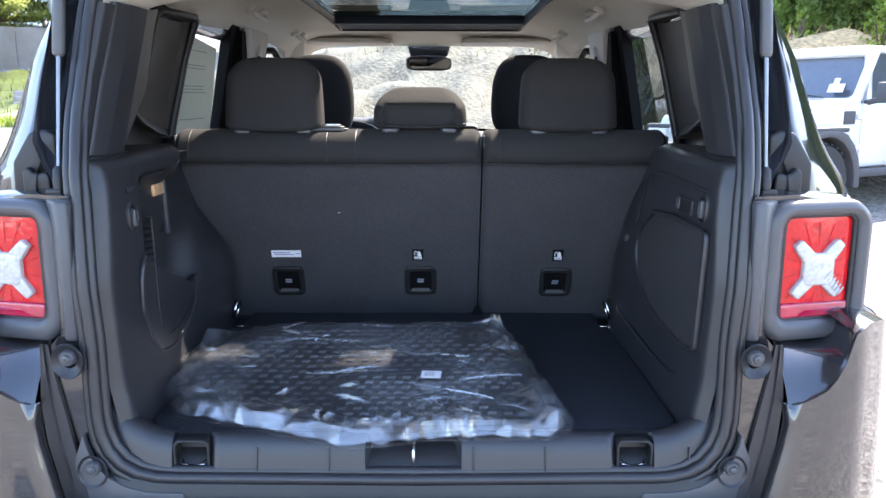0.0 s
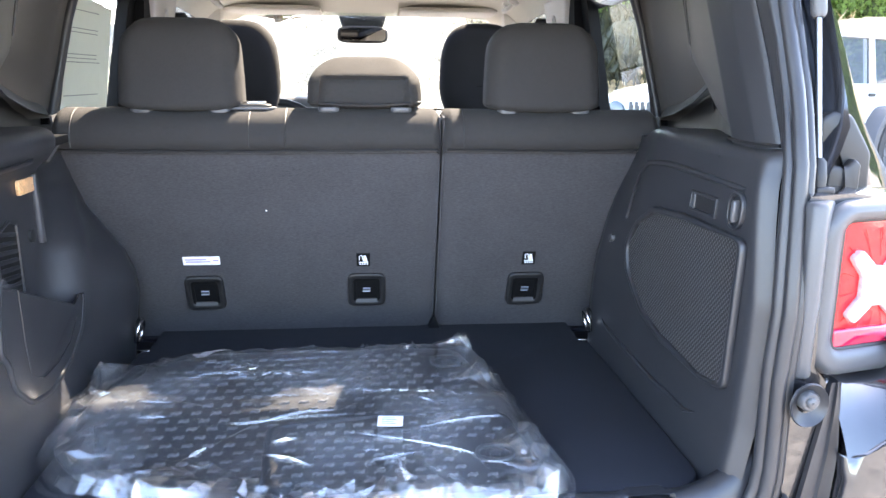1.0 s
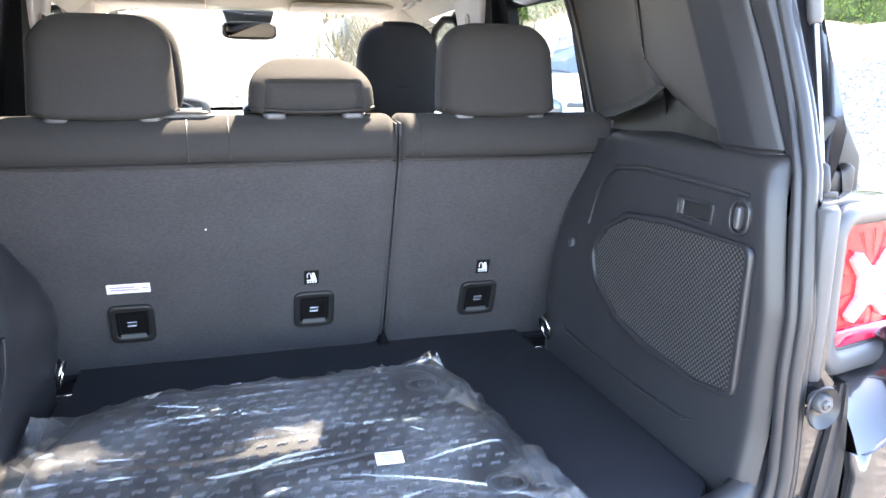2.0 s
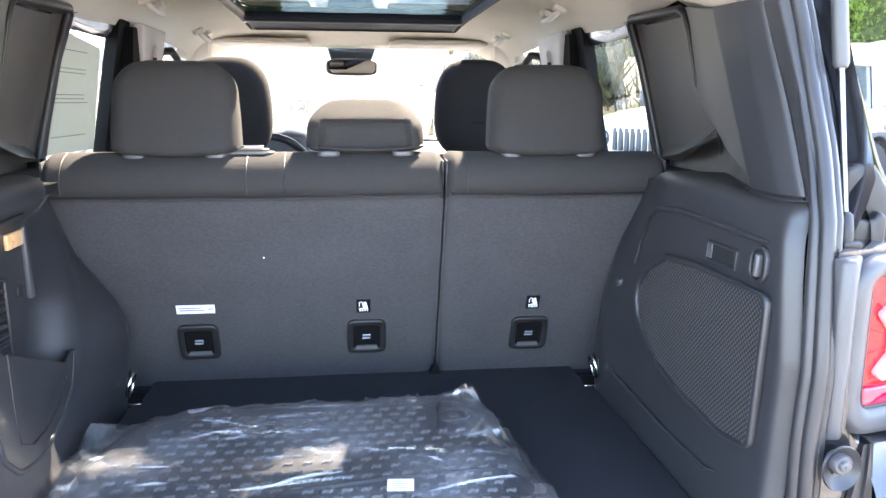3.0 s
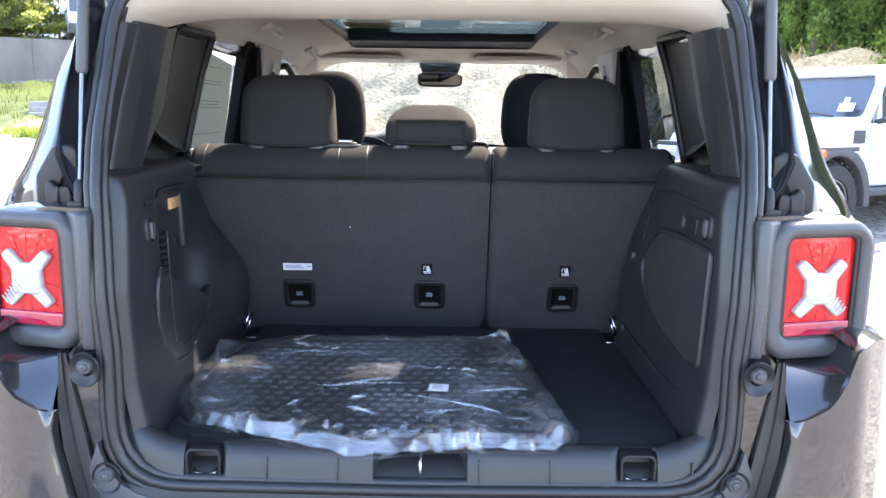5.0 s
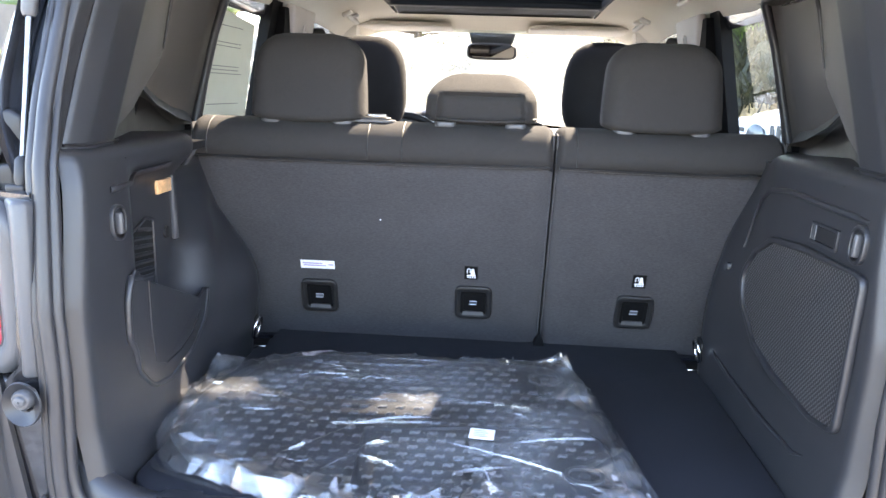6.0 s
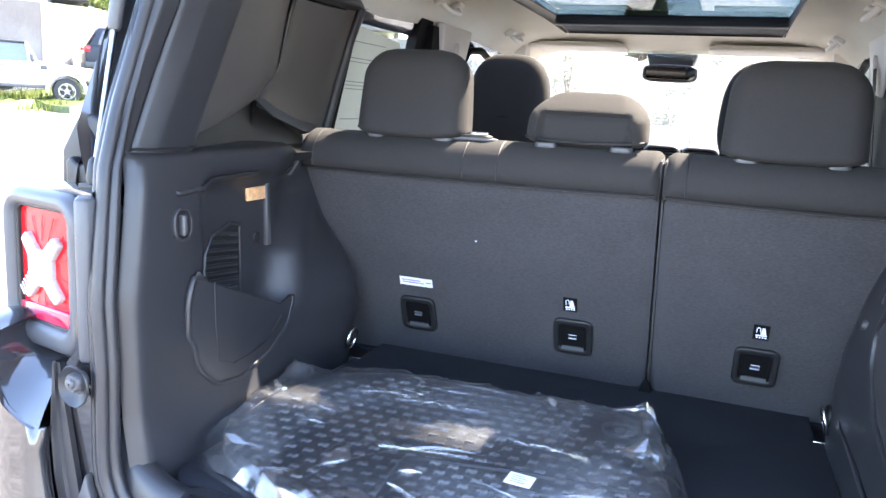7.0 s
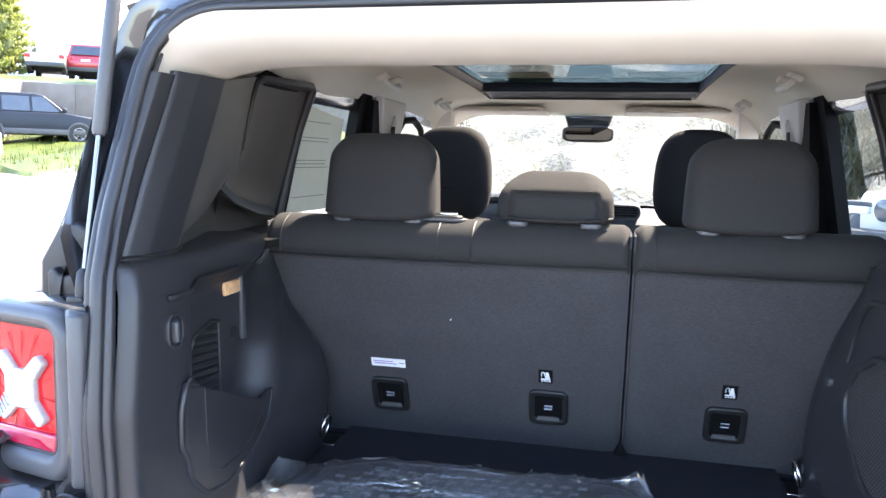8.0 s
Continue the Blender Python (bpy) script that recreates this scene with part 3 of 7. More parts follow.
# right panel: speaker grille, slot and turn-knob
def grille_pattern():
    m = bpy.data.materials.new("perforated_grille")
    m.use_nodes = True
    n, l = m.node_tree.nodes, m.node_tree.links
    p = n["Principled BSDF"]
    co, mp = n.new("ShaderNodeTexCoord"), n.new("ShaderNodeMapping")
    mp.inputs["Scale"].default_value = (1, 1, 1)
    mp.inputs["Rotation"].default_value = (0, 0, radians(45))
    vo = n.new("ShaderNodeTexVoronoi")
    vo.voronoi_dimensions = "2D"
    vo.inputs["Scale"].default_value, vo.inputs["Randomness"].default_value = 150.0, 0.0
    se, cb = n.new("ShaderNodeSeparateXYZ"), n.new("ShaderNodeCombineXYZ")
    l.new(co.outputs["Object"], se.inputs[0])
    l.new(se.outputs["Y"], cb.inputs["X"])
    l.new(se.outputs["Z"], cb.inputs["Y"])
    l.new(cb.outputs[0], mp.inputs["Vector"])
    l.new(mp.outputs[0], vo.inputs["Vector"])
    ra = n.new("ShaderNodeValToRGB")
    ra.color_ramp.elements[0].position, ra.color_ramp.elements[1].position = 0.44, 0.50
    ra.color_ramp.elements[0].color, ra.color_ramp.elements[1].color = (0.002, 0.002, 0.002, 1), (0.115, 0.113, 0.117, 1)
    l.new(vo.outputs["Distance"], ra.inputs[0])
    l.new(ra.outputs[0], p.inputs["Base Color"])
    p.inputs["Roughness"].default_value = 0.45
    b = n.new("ShaderNodeBump")
    b.inputs["Strength"].default_value, b.inputs["Distance"].default_value = 0.8, 0.002
    l.new(ra.outputs[0], b.inputs["Height"])
    l.new(b.outputs[0], p.inputs["Normal"])
    return m


GRILLE = grille_pattern()
spk = [(1.485, 1.040), (1.484, 0.806), (1.56, 0.793), (1.74, 0.797), (1.850, 0.818), (1.945, 0.878), (1.970, 0.935), (1.918, 0.990), (1.835, 1.032), (1.70, 1.043)]
spk_out = fillet(spk, [0.02, 0.02, 0.03, 0.06, 0.05, 0.05, 0.05, 0.05, 0.06, 0.05], 4, True)
spk_mid = (sum(p[0] for p in spk_out) / len(spk_out), sum(p[1] for p in spk_out) / len(spk_out))
def shrunk(pts, c, d):
    out = []
    for y, z in pts:
        v = Vector((y - c[0], z - c[1]))
        v = v * max(0.0, 1 - d / v.length)
        out.append((c[0] + v.x, c[1] + v.y))
    return out


def lay_on(bm, base, s, flip=0.0):
    """Shifts a mesh drawn about x = base so that it follows the side trim."""
    for v in bm.verts:
        v.co.x += wall_x(v.co.y, v.co.z, s) - base
    return bm


def grille_face():
    edge = shrunk(spk_out, spk_mid, 0.012)
    return loft([[(-0.004, spk_mid[0] + (y - spk_mid[0]) * f, spk_mid[1] + (z - spk_mid[1]) * f) for y, z in edge] for f in (0.02, 0.15, 0.3, 0.45, 0.6, 0.75, 0.9, 1.0)], closed=True, caps=False)


gr = cpart("speaker_grille", lay_on(grille_face(), 0, 1), GRILLE, "black perforated speaker grille", side_trim[1])
cpart("grille_rim", lay_on(ring_prism(spk_out, shrunk(spk_out, spk_mid, 0.013), "x", -0.010, 0.002, 0.003), 0, 1), TRIM, "", gr)
cpart("crease", lay_on(tube([(0.004, 1.515, 1.110), (-0.002, 1.57, 1.113), (-0.002, 1.70, 1.116), (-0.002, 1.81, 1.118), (-0.002, 1.90, 1.108), (-0.002, 1.95, 1.085), (-0.001, 1.985, 1.04), (0.0, 2.0, 0.98)], 0.005, 8), 0, 1), TRIM, "", side_trim[1])
cpart("lower_crease", lay_on(tube([(0.002, 1.56, 0.735), (-0.002, 1.60, 0.722), (-0.003, 1.75, 0.717), (-0.003, 1.92, 0.722), (-0.001, 2.02, 0.735), (0.003, 2.06, 0.75)], 0.006, 8, [0.0008, 0.004, 0.005, 0.005, 0.003, 0.0008]), 0, 1), TRIM, "", side_trim[1])
slot = cpart("finger_slot", lay_on(ring_prism(rrect(0.100, 0.034, 0.004, 3, 1.638, 1.069), rrect(0.088, 0.024, 0.003, 3, 1.638, 1.069), "x", -0.004, 0.002, 0.001), 0, 1), TRIM, "", side_trim[1])
cpart("slot_floor", lay_on(box(-0.0015, 0.001, 1.596, 1.668, 1.058, 1.080), 0, 1), TRIM_DARK, "", slot)
cpart("slot_end", lay_on(box(-0.003, 0.001, 1.668, 1.682, 1.055, 1.083, 0.001), 0, 1), GREY_PLASTIC, "", slot)


def turn_knob(y, z, s, parent, r=0.025):
    k = cpart("bag_hook", lay_on(joined(moved(ring_prism(rrect(2 * r * 0.9, 2.3 * r, r * 0.85, 6), rrect(1.4 * r, 1.8 * r, r * 0.65, 6), "x", -0.006, 0.004, 0.002), pose(0, y, z))), 0, s), TRIM, "black oval bag hook", parent)
    if s < 0:
        mirrored_mesh(k)
    h = cpart("hook_blade", lay_on(moved(box(-0.010, 0.002, -0.006, 0.004, -0.018, 0.016, 0.003), pose(0, y, z)), 0, s), GREY_PLASTIC, "", k)
    if s < 0:
        mirrored_mesh(h)


def mirrored_mesh(ob):
    bm = bmesh.new()
    bm.from_mesh(ob.data)
    mirrored(bm)
    bm.to_mesh(ob.data)
    bm.free()


turn_knob(1.526, 1.077, 1, side_trim[1])
cpart("peg", lay_on(tube([(0.004, 2.050, 0.926), (-0.008, 2.050, 0.926)], 0.009, 12), 0, 1), GREY_PLASTIC, "", side_trim[1])

# left panel: pocket, vent, lamp, ledge, hooks (drawn on the right, then mirrored)
def left(name, bm, mat, label="", parent=None):
    lay_on(bm, 0, -1)
    return cpart(name, mirrored(bm), mat, label, parent or side_trim[-1])


def flat_left(name, bm, mat, label="", parent=None):
    return cpart(name, mirrored(bm), mat, label, parent or side_trim[-1])


pocket_pts = fillet([(1.606, 0.955), (1.600, 0.968), (1.590, 0.975), (1.578, 0.962), (1.565, 0.925), (1.563, 0.862), (1.578, 0.845), (1.587, 0.800), (1.632, 0.757), (1.70, 0.748), (1.800, 0.768), (1.872, 0.808), (1.898, 0.862), (1.885, 0.868), (1.845, 0.858), (1.743, 0.898)],
                    [0.003, 0.006, 0.006, 0.01, 0.02, 0.01, 0.01, 0.02, 0.04, 0.05, 0.05, 0.04, 0.006, 0.006, 0.02, 0.05], 4, True)
pocket_mid = (1.71, 0.845)
def pocket_x(y, z):
    """Inner face of the pocket's front wall."""
    return 0.540 + 0.004 * ((y - 1.72) / 0.15) ** 2


pk = prism(pocket_pts, "x", -0.006, 0.0, 0.004)
for v in pk.verts:
    v.co.x += pocket_x(v.co.y, v.co.z)
pocket = flat_left("storage_pocket", pk, TRIM, "black open-topped storage pocket")
rim_path = [(y, z) for y, z in pocket_pts if z < 0.962 and not (1.61 < y < 1.89 and z > 0.85)]
rim = tube([(pocket_x(y, z) - 0.003, y, z) for y, z in resample(rim_path, 40)], 0.006, 8)
flat_left("pocket_rim", rim, TRIM, "", pocket)
skirt = sheet([[(pocket_x(y, z), y, z), (wall_x(y, z, -1) + 0.004, y + (0.0 if y < 1.8 else 0.012), z - 0.004)] for y, z in resample(rim_path, 40)])
flat_left("pocket_skirt", skirt, TRIM, "", pocket)
groove = tube([(pocket_x(y, z) - 0.006, y, z) for y, z in ((1.628, 0.945), (1.632, 0.86), (1.642, 0.80), (1.68, 0.782), (1.74, 0.785), (1.80, 0.80), (1.845, 0.832))], 0.0012, 6)
flat_left("pocket_crease", groove, TRIM, "", pocket)

BLACK_PLASTIC = material("vent_black", (0.004, 0.004, 0.004), 0.7, 0, 0.1, 10, 300, 0.0)
vent_pts = fillet([(1.680, 0.90), (1.684, 0.975), (1.705, 1.006), (1.765, 1.024), (1.795, 1.018), (1.800, 0.885)], [0.01, 0.03, 0.03, 0.02, 0.01, 0.01], 4, True)
VENT_X = 0.6035
vent = flat_left("air_vent", prism(vent_pts, "x", VENT_X - 0.002, VENT_X + 0.004), BLACK_PLASTIC, "black slatted air vent")
for k in range(9):
    z = 1.012 - 0.0145 * k
    y0 = lerp(z, [0.88, 0.975, 1.006, 1.02], [1.684, 1.688, 1.708, 1.745])
    flat_left("slat", tube([(VENT_X - 0.003, y0, z - 0.001), (VENT_X - 0.007, (y0 + 1.78) / 2, z - 0.004), (VENT_X - 0.003, 1.782, z - 0.010)], 0.0042, 6), TRIM, "", vent)
flat_left("vent_edge", joined(tube([(VENT_X - 0.003, 1.792, 1.015), (VENT_X - 0.003, 1.797, 0.88)], 0.003, 6), tube([(VENT_X - 0.003, 1.682, 0.90), (VENT_X - 0.003, 1.686, 0.975), (VENT_X - 0.003, 1.707, 1.008), (VENT_X - 0.003, 1.765, 1.026), (VENT_X - 0.003, 1.795, 1.019)], 0.003, 6)), TRIM, "", vent)
ORANGE = material("orange_lens", (0.75, 0.40, 0.20), 0.3, 0, 0.25, 60, 300, 0.1)
lamp = left("cargo_lamp", box(-0.006, 0.002, 1.818, 1.884, 1.062, 1.088, 0.002), ORANGE, "small cargo lamp with orange lens")
left("lamp_strip", joined(box(-0.008, 0.002, 1.880, 1.896, 0.965, 1.092, 0.003)), GREY_PLASTIC, "", lamp)
left("panel_plug", moved(tube([(0.002, 0, 0), (-0.004, 0, 0), (-0.005, 0, 0)], 0.012, 14, [0.013, 0.012, 0.009]), pose(0, 1.852, 0.985)), TRIM_DARK)
left("ledge", tube([(0.002, 1.552, 1.107), (-0.003, 1.560, 1.107), (-0.003, 1.632, 1.107), (-0.003, 1.650, 1.112), (-0.003, 1.664, 1.118), (-0.003, 1.80, 1.121), (0.002, 1.810, 1.121)], 0.006, 8), TRIM)
turn_knob(1.560, 1.055, -1, side_trim[-1])
hk = left("coat_hook", moved(tube([(0.004, 0, 0), (-0.006, 0, 0)], 0.013, 14), pose(0, 2.00, 1.112)), TRIM, "small folding hook")
left("hook_tongue", moved(box(-0.012, 0.0, 0.010, 0.016, -0.018, 0.018, 0.002), pose(0, 2.0, 1.113, 15)), GREY_PLASTIC, "", hk)

# ---- rear pillar trim above the shelf ----
def seam_line(z):
    """Rear edge of the pillar trim: x and y."""
    return lerp(z, [1.14, 1.173, 1.30, 1.454], [0.592, 0.592, 0.586, 0.569]), lerp(z, [1.14, 1.173, 1.454], [1.486, 1.496, 1.614])


def fold_one(z):
    return lerp(z, [1.14, 1.172, 1.46], [0.5775, 0.5775, 0.560]), lerp(z, [1.14, 1.172, 1.46], [1.532, 1.542, 1.674])


def fold_two(z):
    return lerp(z, [1.14, 1.174, 1.46], [0.583, 0.583, 0.561]), lerp(z, [1.14, 1.174, 1.46], [1.625, 1.640, 1.770])


def pillar_rows():
    rows = []
    for k in range(13):
        z = 1.148 + (1.462 - 1.148) * k / 12
        (xs, ys), (x1, y1), (x2, y2) = seam_line(z), fold_one(z), fold_two(z)
        rows.append([(xs + 0.012, ys + 0.002, z), (xs + 0.004, ys, z), (xs + 0.0005, ys + 0.003, z), (xs * 0.75 + x1 * 0.25, ys * 0.75 + y1 * 0.25, z), (x1 + 0.0045, y1 - 0.012, z), (x1 + 0.0020, y1 - 0.005, z), (x1 + 0.0012, y1, z), (x1 + 0.0010, y1 + 0.008, z), (x1 * 0.6 + x2 * 0.4, y1 * 0.6 + y2 * 0.4, z), (x2 - 0.0008, y2 - 0.020, z), (x2 + 0.0005, y2 - 0.010, z), (x2 + 0.004, y2 - 0.002, z), (x2 + 0.010, y2 + 0.004, z), (x2 + 0.03, y2 + 0.012, z)])
    return rows


def flap_rows():
    """Rubber lip that bridges the seal and the trim."""
    rows = []
    for k in range(11):
        z = 1.13 + (1.455 - 1.13) * k / 10
        xs, ys = seam_line(z)
        rows.append([(xs + 0.024, seal_y(z) - 0.004, z), (xs + 0.004, seal_y(z) - 0.002, z), (xs + 0.0015, seal_y(z) + 0.004, z), (xs + 0.0005, seal_y(z) + 0.010, z), (xs, ys - 0.008, z), (xs, ys - 0.003, z), (xs + 0.003, ys - 0.0015, z), (xs + 0.008, ys - 0.001, z)])
    return rows


def quarter_rows():
    """Field between the pillar fold and the recess; its lower edge rises towards the belt."""
    rows = []
    for k in range(15):
        f = k / 14
        za = 1.198 + (1.462 - 1.198) * f
        xa, ya = fold_two(za)[0] + 0.0015, fold_two(za)[1] - 0.008
        b = [lerp(f, [0, 0.22, 0.8, 1.0], c) for c in ([0.713, 0.689, 0.662, 0.654], [2.004, 2.057, 2.062, 2.070], [1.259, 1.318, 1.470, 1.502])]
        row = []
        for g in (0.0, 0.03, 0.08, 0.2, 0.4, 0.6, 0.8, 0.96, 1.0):
            bow = 0.010 * math.sin(math.pi * g)
            row.append((xa + (b[0] - xa) * g - bow + (0.003 if g == 1.0 else 0), ya + (b[1] - ya) * g, za + (b[2] - za) * g))
        rows.append(row)
    first = [(x + 0.012, y + 0.004, z - 0.002) for x, y, z in rows[0]]
    return [first] + rows


def recess_rows():
    rows = []
    for k in range(13):
        f = k / 12
        z = 1.165 + (1.500 - 1.165) * f
        xb, yb = lerp(z, [1.165, 1.26, 1.318, 1.500], [0.758, 0.716, 0.690, 0.660]), lerp(z, [1.165, 1.26, 1.318, 1.500], [2.05, 2.02, 2.058, 2.080])
        xe, ye = lerp(z, [1.18, 1.52], [0.757, 0.680]), lerp(z, [1.18, 1.52], [2.400, 2.440])
        row = [(xb, yb, z)]
        for g, out in ((0.04, 0.018), (0.10, 0.032), (0.35, 0.034), (0.6, 0.028), (0.88, 0.020), (0.96, 0.012), (1.0, 0.0)):
            row.append((xb + (xe - xb) * g + out, yb + (ye - yb) * g, z))
        rows.append(row)
    rows.append([(x - 0.030, y, z + 0.006) for x, y, z in rows[-1]])
    return rows


for s in (1, -1):
    cpart("seal_flap", sided(sheet(flap_rows()), s), TRIM, angle=70)
    d = cpart("pillar_trim", sided(sheet(pillar_rows()), s), TRIM, "black rear pillar trim", angle=60)
    xs, ys = seam_line(1.176)
    cpart("trim_seam", sided(tube([(xs - 0.001, ys, 1.176), (fold_one(1.176)[0] - 0.001, fold_one(1.176)[1], 1.175), (fold_two(1.176)[0] - 0.0005, fold_two(1.176)[1], 1.176), (fold_two(1.176)[0] + 0.02, fold_two(1.176)[1] + 0.01, 1.177)], 0.0028, 6), s), TRIM_DARK, "", d)
    cpart("quarter_trim", sided(sheet(quarter_rows()), s), QUARTER_TRIM, "dark grey quarter panel trim")
    q = cpart("quarter_recess", sided(sheet(recess_rows()), s), QUARTER_TRIM, "recessed dark grey quarter panel")
    cpart("recess_rim", sided(tube([(0.684, 2.058, 1.34), (0.664, 2.066, 1.45), (0.658, 2.074, 1.486), (0.655, 2.10, 1.500), (0.658, 2.25, 1.506), (0.664, 2.40, 1.512), (0.676, 2.438, 1.505), (0.71, 2.428, 1.40), (0.733, 2.414, 1.29), (0.757, 2.398, 1.172)], 0.008, 10, [0.002, 0.005, 0.008, 0.009, 0.010, 0.010, 0.012, 0.012, 0.012, 0.012]), s), TRIM, "", q)
    cpart("belt_guide", sided(sheet([[(0.688, 2.056, 1.318), (0.700, 2.060, 1.302), (0.715, 2.07, 1.288)], [(0.712, 2.003, 1.260), (0.722, 2.04, 1.262), (0.738, 2.08, 1.262)], [(0.718, 2.09, 1.222), (0.732, 2.12, 1.230), (0.75, 2.15, 1.24)], [(0.742, 2.26, 1.186), (0.75, 2.27, 1.198), (0.765, 2.28, 1.21)], [(0.757, 2.38, 1.172), (0.765, 2.385, 1.185), (0.775, 2.39, 1.20)]], 0.003), s), GREY_PLASTIC, "grey belt guide flap", q)
    # panel behind the diagonal edge, down to the shelf; dark colour stands for recess shade
    low = [(0.590, 1.63, 1.150), (0.640, 1.75, 1.152), (0.705, 1.92, 1.152), (0.752, 2.08, 1.150), (0.775, 2.25, 1.14), (0.785, 2.47, 1.13)]
    high = [(0.604, 1.645, 1.215), (0.655, 1.76, 1.235), (0.730, 1.98, 1.275), (0.765, 2.09, 1.30), (0.790, 2.25, 1.30), (0.80, 2.47, 1.30)]
    cpart("belt_recess_shade", sided(sheet([[(a[0] + (b[0] - a[0]) * g, a[1] + (b[1] - a[1]) * g, a[2] + (b[2] - a[2]) * g) for a, b in zip(low, high)] for g in (0, 0.33, 0.66, 1.0)]), s), TRIM_DARK, "", q)
    cpart("shelf_liner", sided(prism([(0.56, 1.62), (0.62, 1.62), (0.70, 1.8), (0.77, 2.0), (0.78, 2.50), (0.64, 2.50), (0.60, 2.05)], "z", 1.135, 1.150), s), TRIM_DARK)
    cpart("panel_plug", sided(moved(ring_prism(rrect(0.030, 0.034, 0.014, 5), rrect(0.025, 0.029, 0.012, 5), "x", -0.003, 0.004, 0.001), pose(0.650, 2.012, 1.468, 0, -8, -20)), s), TRIM)

# ---- headliner, roof, sunroof ----
SR_X, SR_Y0, SR_Y1 = 0.435, 2.334, 3.90


def liner_z(x, y):
    z = lerp(y, [1.58, 1.62, 1.68, 1.75, 1.82, 1.95, 2.2, 2.9, 3.6, 4.0, 4.25], [1.552, 1.512, 1.490, 1.485, 1.495, 1.535, 1.590, 1.615, 1.612, 1.595, 1.552])
    if y < 2.2:
        u0 = lerp(y, [1.585, 1.62, 1.72], [0.80, 0.74, 0.62])
        u = max(0.0, min(1.0, (abs(x) / 0.72 - u0) / (1 - u0)))
        return z - (1 - math.sqrt(1 - u * u)) * lerp(y, [1.585, 1.60, 1.62, 1.68, 1.77, 1.88, 1.95, 2.05, 2.199], [0.095, 0.075, 0.058, 0.036, 0.032, 0.045, 0.062, 0.072, 0.085])
    drop = lerp(abs(x), [0, 0.45, 0.56, 0.62, 0.68, 0.72], [0, 0.0, 0.012, 0.032, 0.075, 0.125])
    drop *= lerp(y, [1.6, 1.75, 2.1, 2.5], [0.35, 0.15, 0.5, 1.0])
    return z - drop


def liner():
    bm = bmesh.new()
    xs = [-0.72, -0.715, -0.70, -0.68, -0.65, -0.62, -0.59, -0.56, -0.52, -0.48, -SR_X, -0.30, -0.15, 0, 0.15, 0.30, SR_X, 0.48, 0.52, 0.56, 0.59, 0.62, 0.65, 0.68, 0.70, 0.715, 0.72]
    ys = [1.585, 1.60, 1.62, 1.65, 1.68, 1.72, 1.75, 1.78, 1.82, 1.88, 1.95, 2.05, 2.2, SR_Y0, 2.6, 2.9, 3.2, 3.5, 3.75, SR_Y1, 4.0, 4.1, 4.2, 4.25]
    def spot(x, y):
        w = lerp(y, [1.585, 1.62, 1.68, 1.77, 1.88, 1.95, 2.1, 2.2], [0.592, 0.590, 0.585, 0.580, 0.622, 0.648, 0.690, 0.72])
        return (max(-w, min(w, x * w / 0.72)) if y < 2.2 else x, y, liner_z(x, y))
    vs = [[bm.verts.new(spot(x, y)) for x in xs] for y in ys]
    for j in range(len(ys) - 1):
        for i in range(len(xs) - 1):
            if ys[j] >= SR_Y0 and ys[j + 1] <= SR_Y1 and abs(xs[i] + xs[i + 1]) / 2 < SR_X:
                continue
            bm.faces.new((vs[j][i], vs[j][i + 1], vs[j + 1][i + 1], vs[j + 1][i]))
    return bm


head = cpart("headliner", liner(), LINER, "pale beige cloth headliner")
# roof skin with its opening
def roof():
    bm = bmesh.new()
    xs, ys = [-0.66, -0.55, -SR_X - 0.02, -0.2, 0.2, SR_X + 0.02, 0.55, 0.66], [1.62, 1.70, 1.9, SR_Y0 - 0.02, 2.8, 3.3, 3.73, 3.98, 4.22]
    top = lambda x, y: lerp(y, [1.62, 1.7, 2.0, 3.0, 4.0, 4.22], [1.625, 1.66, 1.685, 1.70, 1.66, 1.60]) - 0.06 * (abs(x) / 0.66) ** 4
    vs = [[bm.verts.new((x, y, top(x, y))) for x in xs] for y in ys]
    for j in range(len(ys) - 1):
        for i in range(len(xs) - 1):
            if ys[j] >= SR_Y0 - 0.021 and ys[j + 1] <= 3.985 and abs(xs[i] + xs[i + 1]) / 2 < SR_X:
                continue
            bm.faces.new((vs[j][i], vs[j][i + 1], vs[j + 1][i + 1], vs[j + 1][i]))
    bmesh.ops.recalc_face_normals(bm, faces=bm.faces[:])
    bmesh.ops.solidify(bm, geom=bm.faces[:], thickness=0.01)
    return bm


cpart("roof", roof(), PAINT, "black painted roof")
BLACK_RAIL = material("black_rail", (0.005, 0.005, 0.006), 0.6, 0, 0.1, 10, 900, 0.05, spec=0.2)
sr = cpart("sunroof", ring_prism(rrect(0.96, 1.52, 0.05, 4, 0, 3.01), rrect(0.865, 1.364, 0.02, 4, 0, 3.016), "z", 1.616, 1.654, 0.006), BLACK_RAIL, "glass sunroof with black frame")
pane = cpart("pane", box(-0.45, 0.45, 2.26, 3.72, 1.644, 1.648), SUNROOF_GLASS, "tinted sunroof glass", sr)
pane.visible_shadow = False
cpart("front_rail", loft([[(-0.445, 3.685, 1.645), (0.445, 3.685, 1.645)], [(-0.443, 3.69, 1.637), (0.443, 3.69, 1.637)], [(-0.435, 3.72, 1.630), (0.435, 3.72, 1.630)], [(-0.425, 3.96, 1.597), (0.425, 3.96, 1.597)], [(-0.41, 4.00, 1.602), (0.41, 4.00, 1.602)]], closed=False, caps=False), BLACK_RAIL, "black front rail", sr)
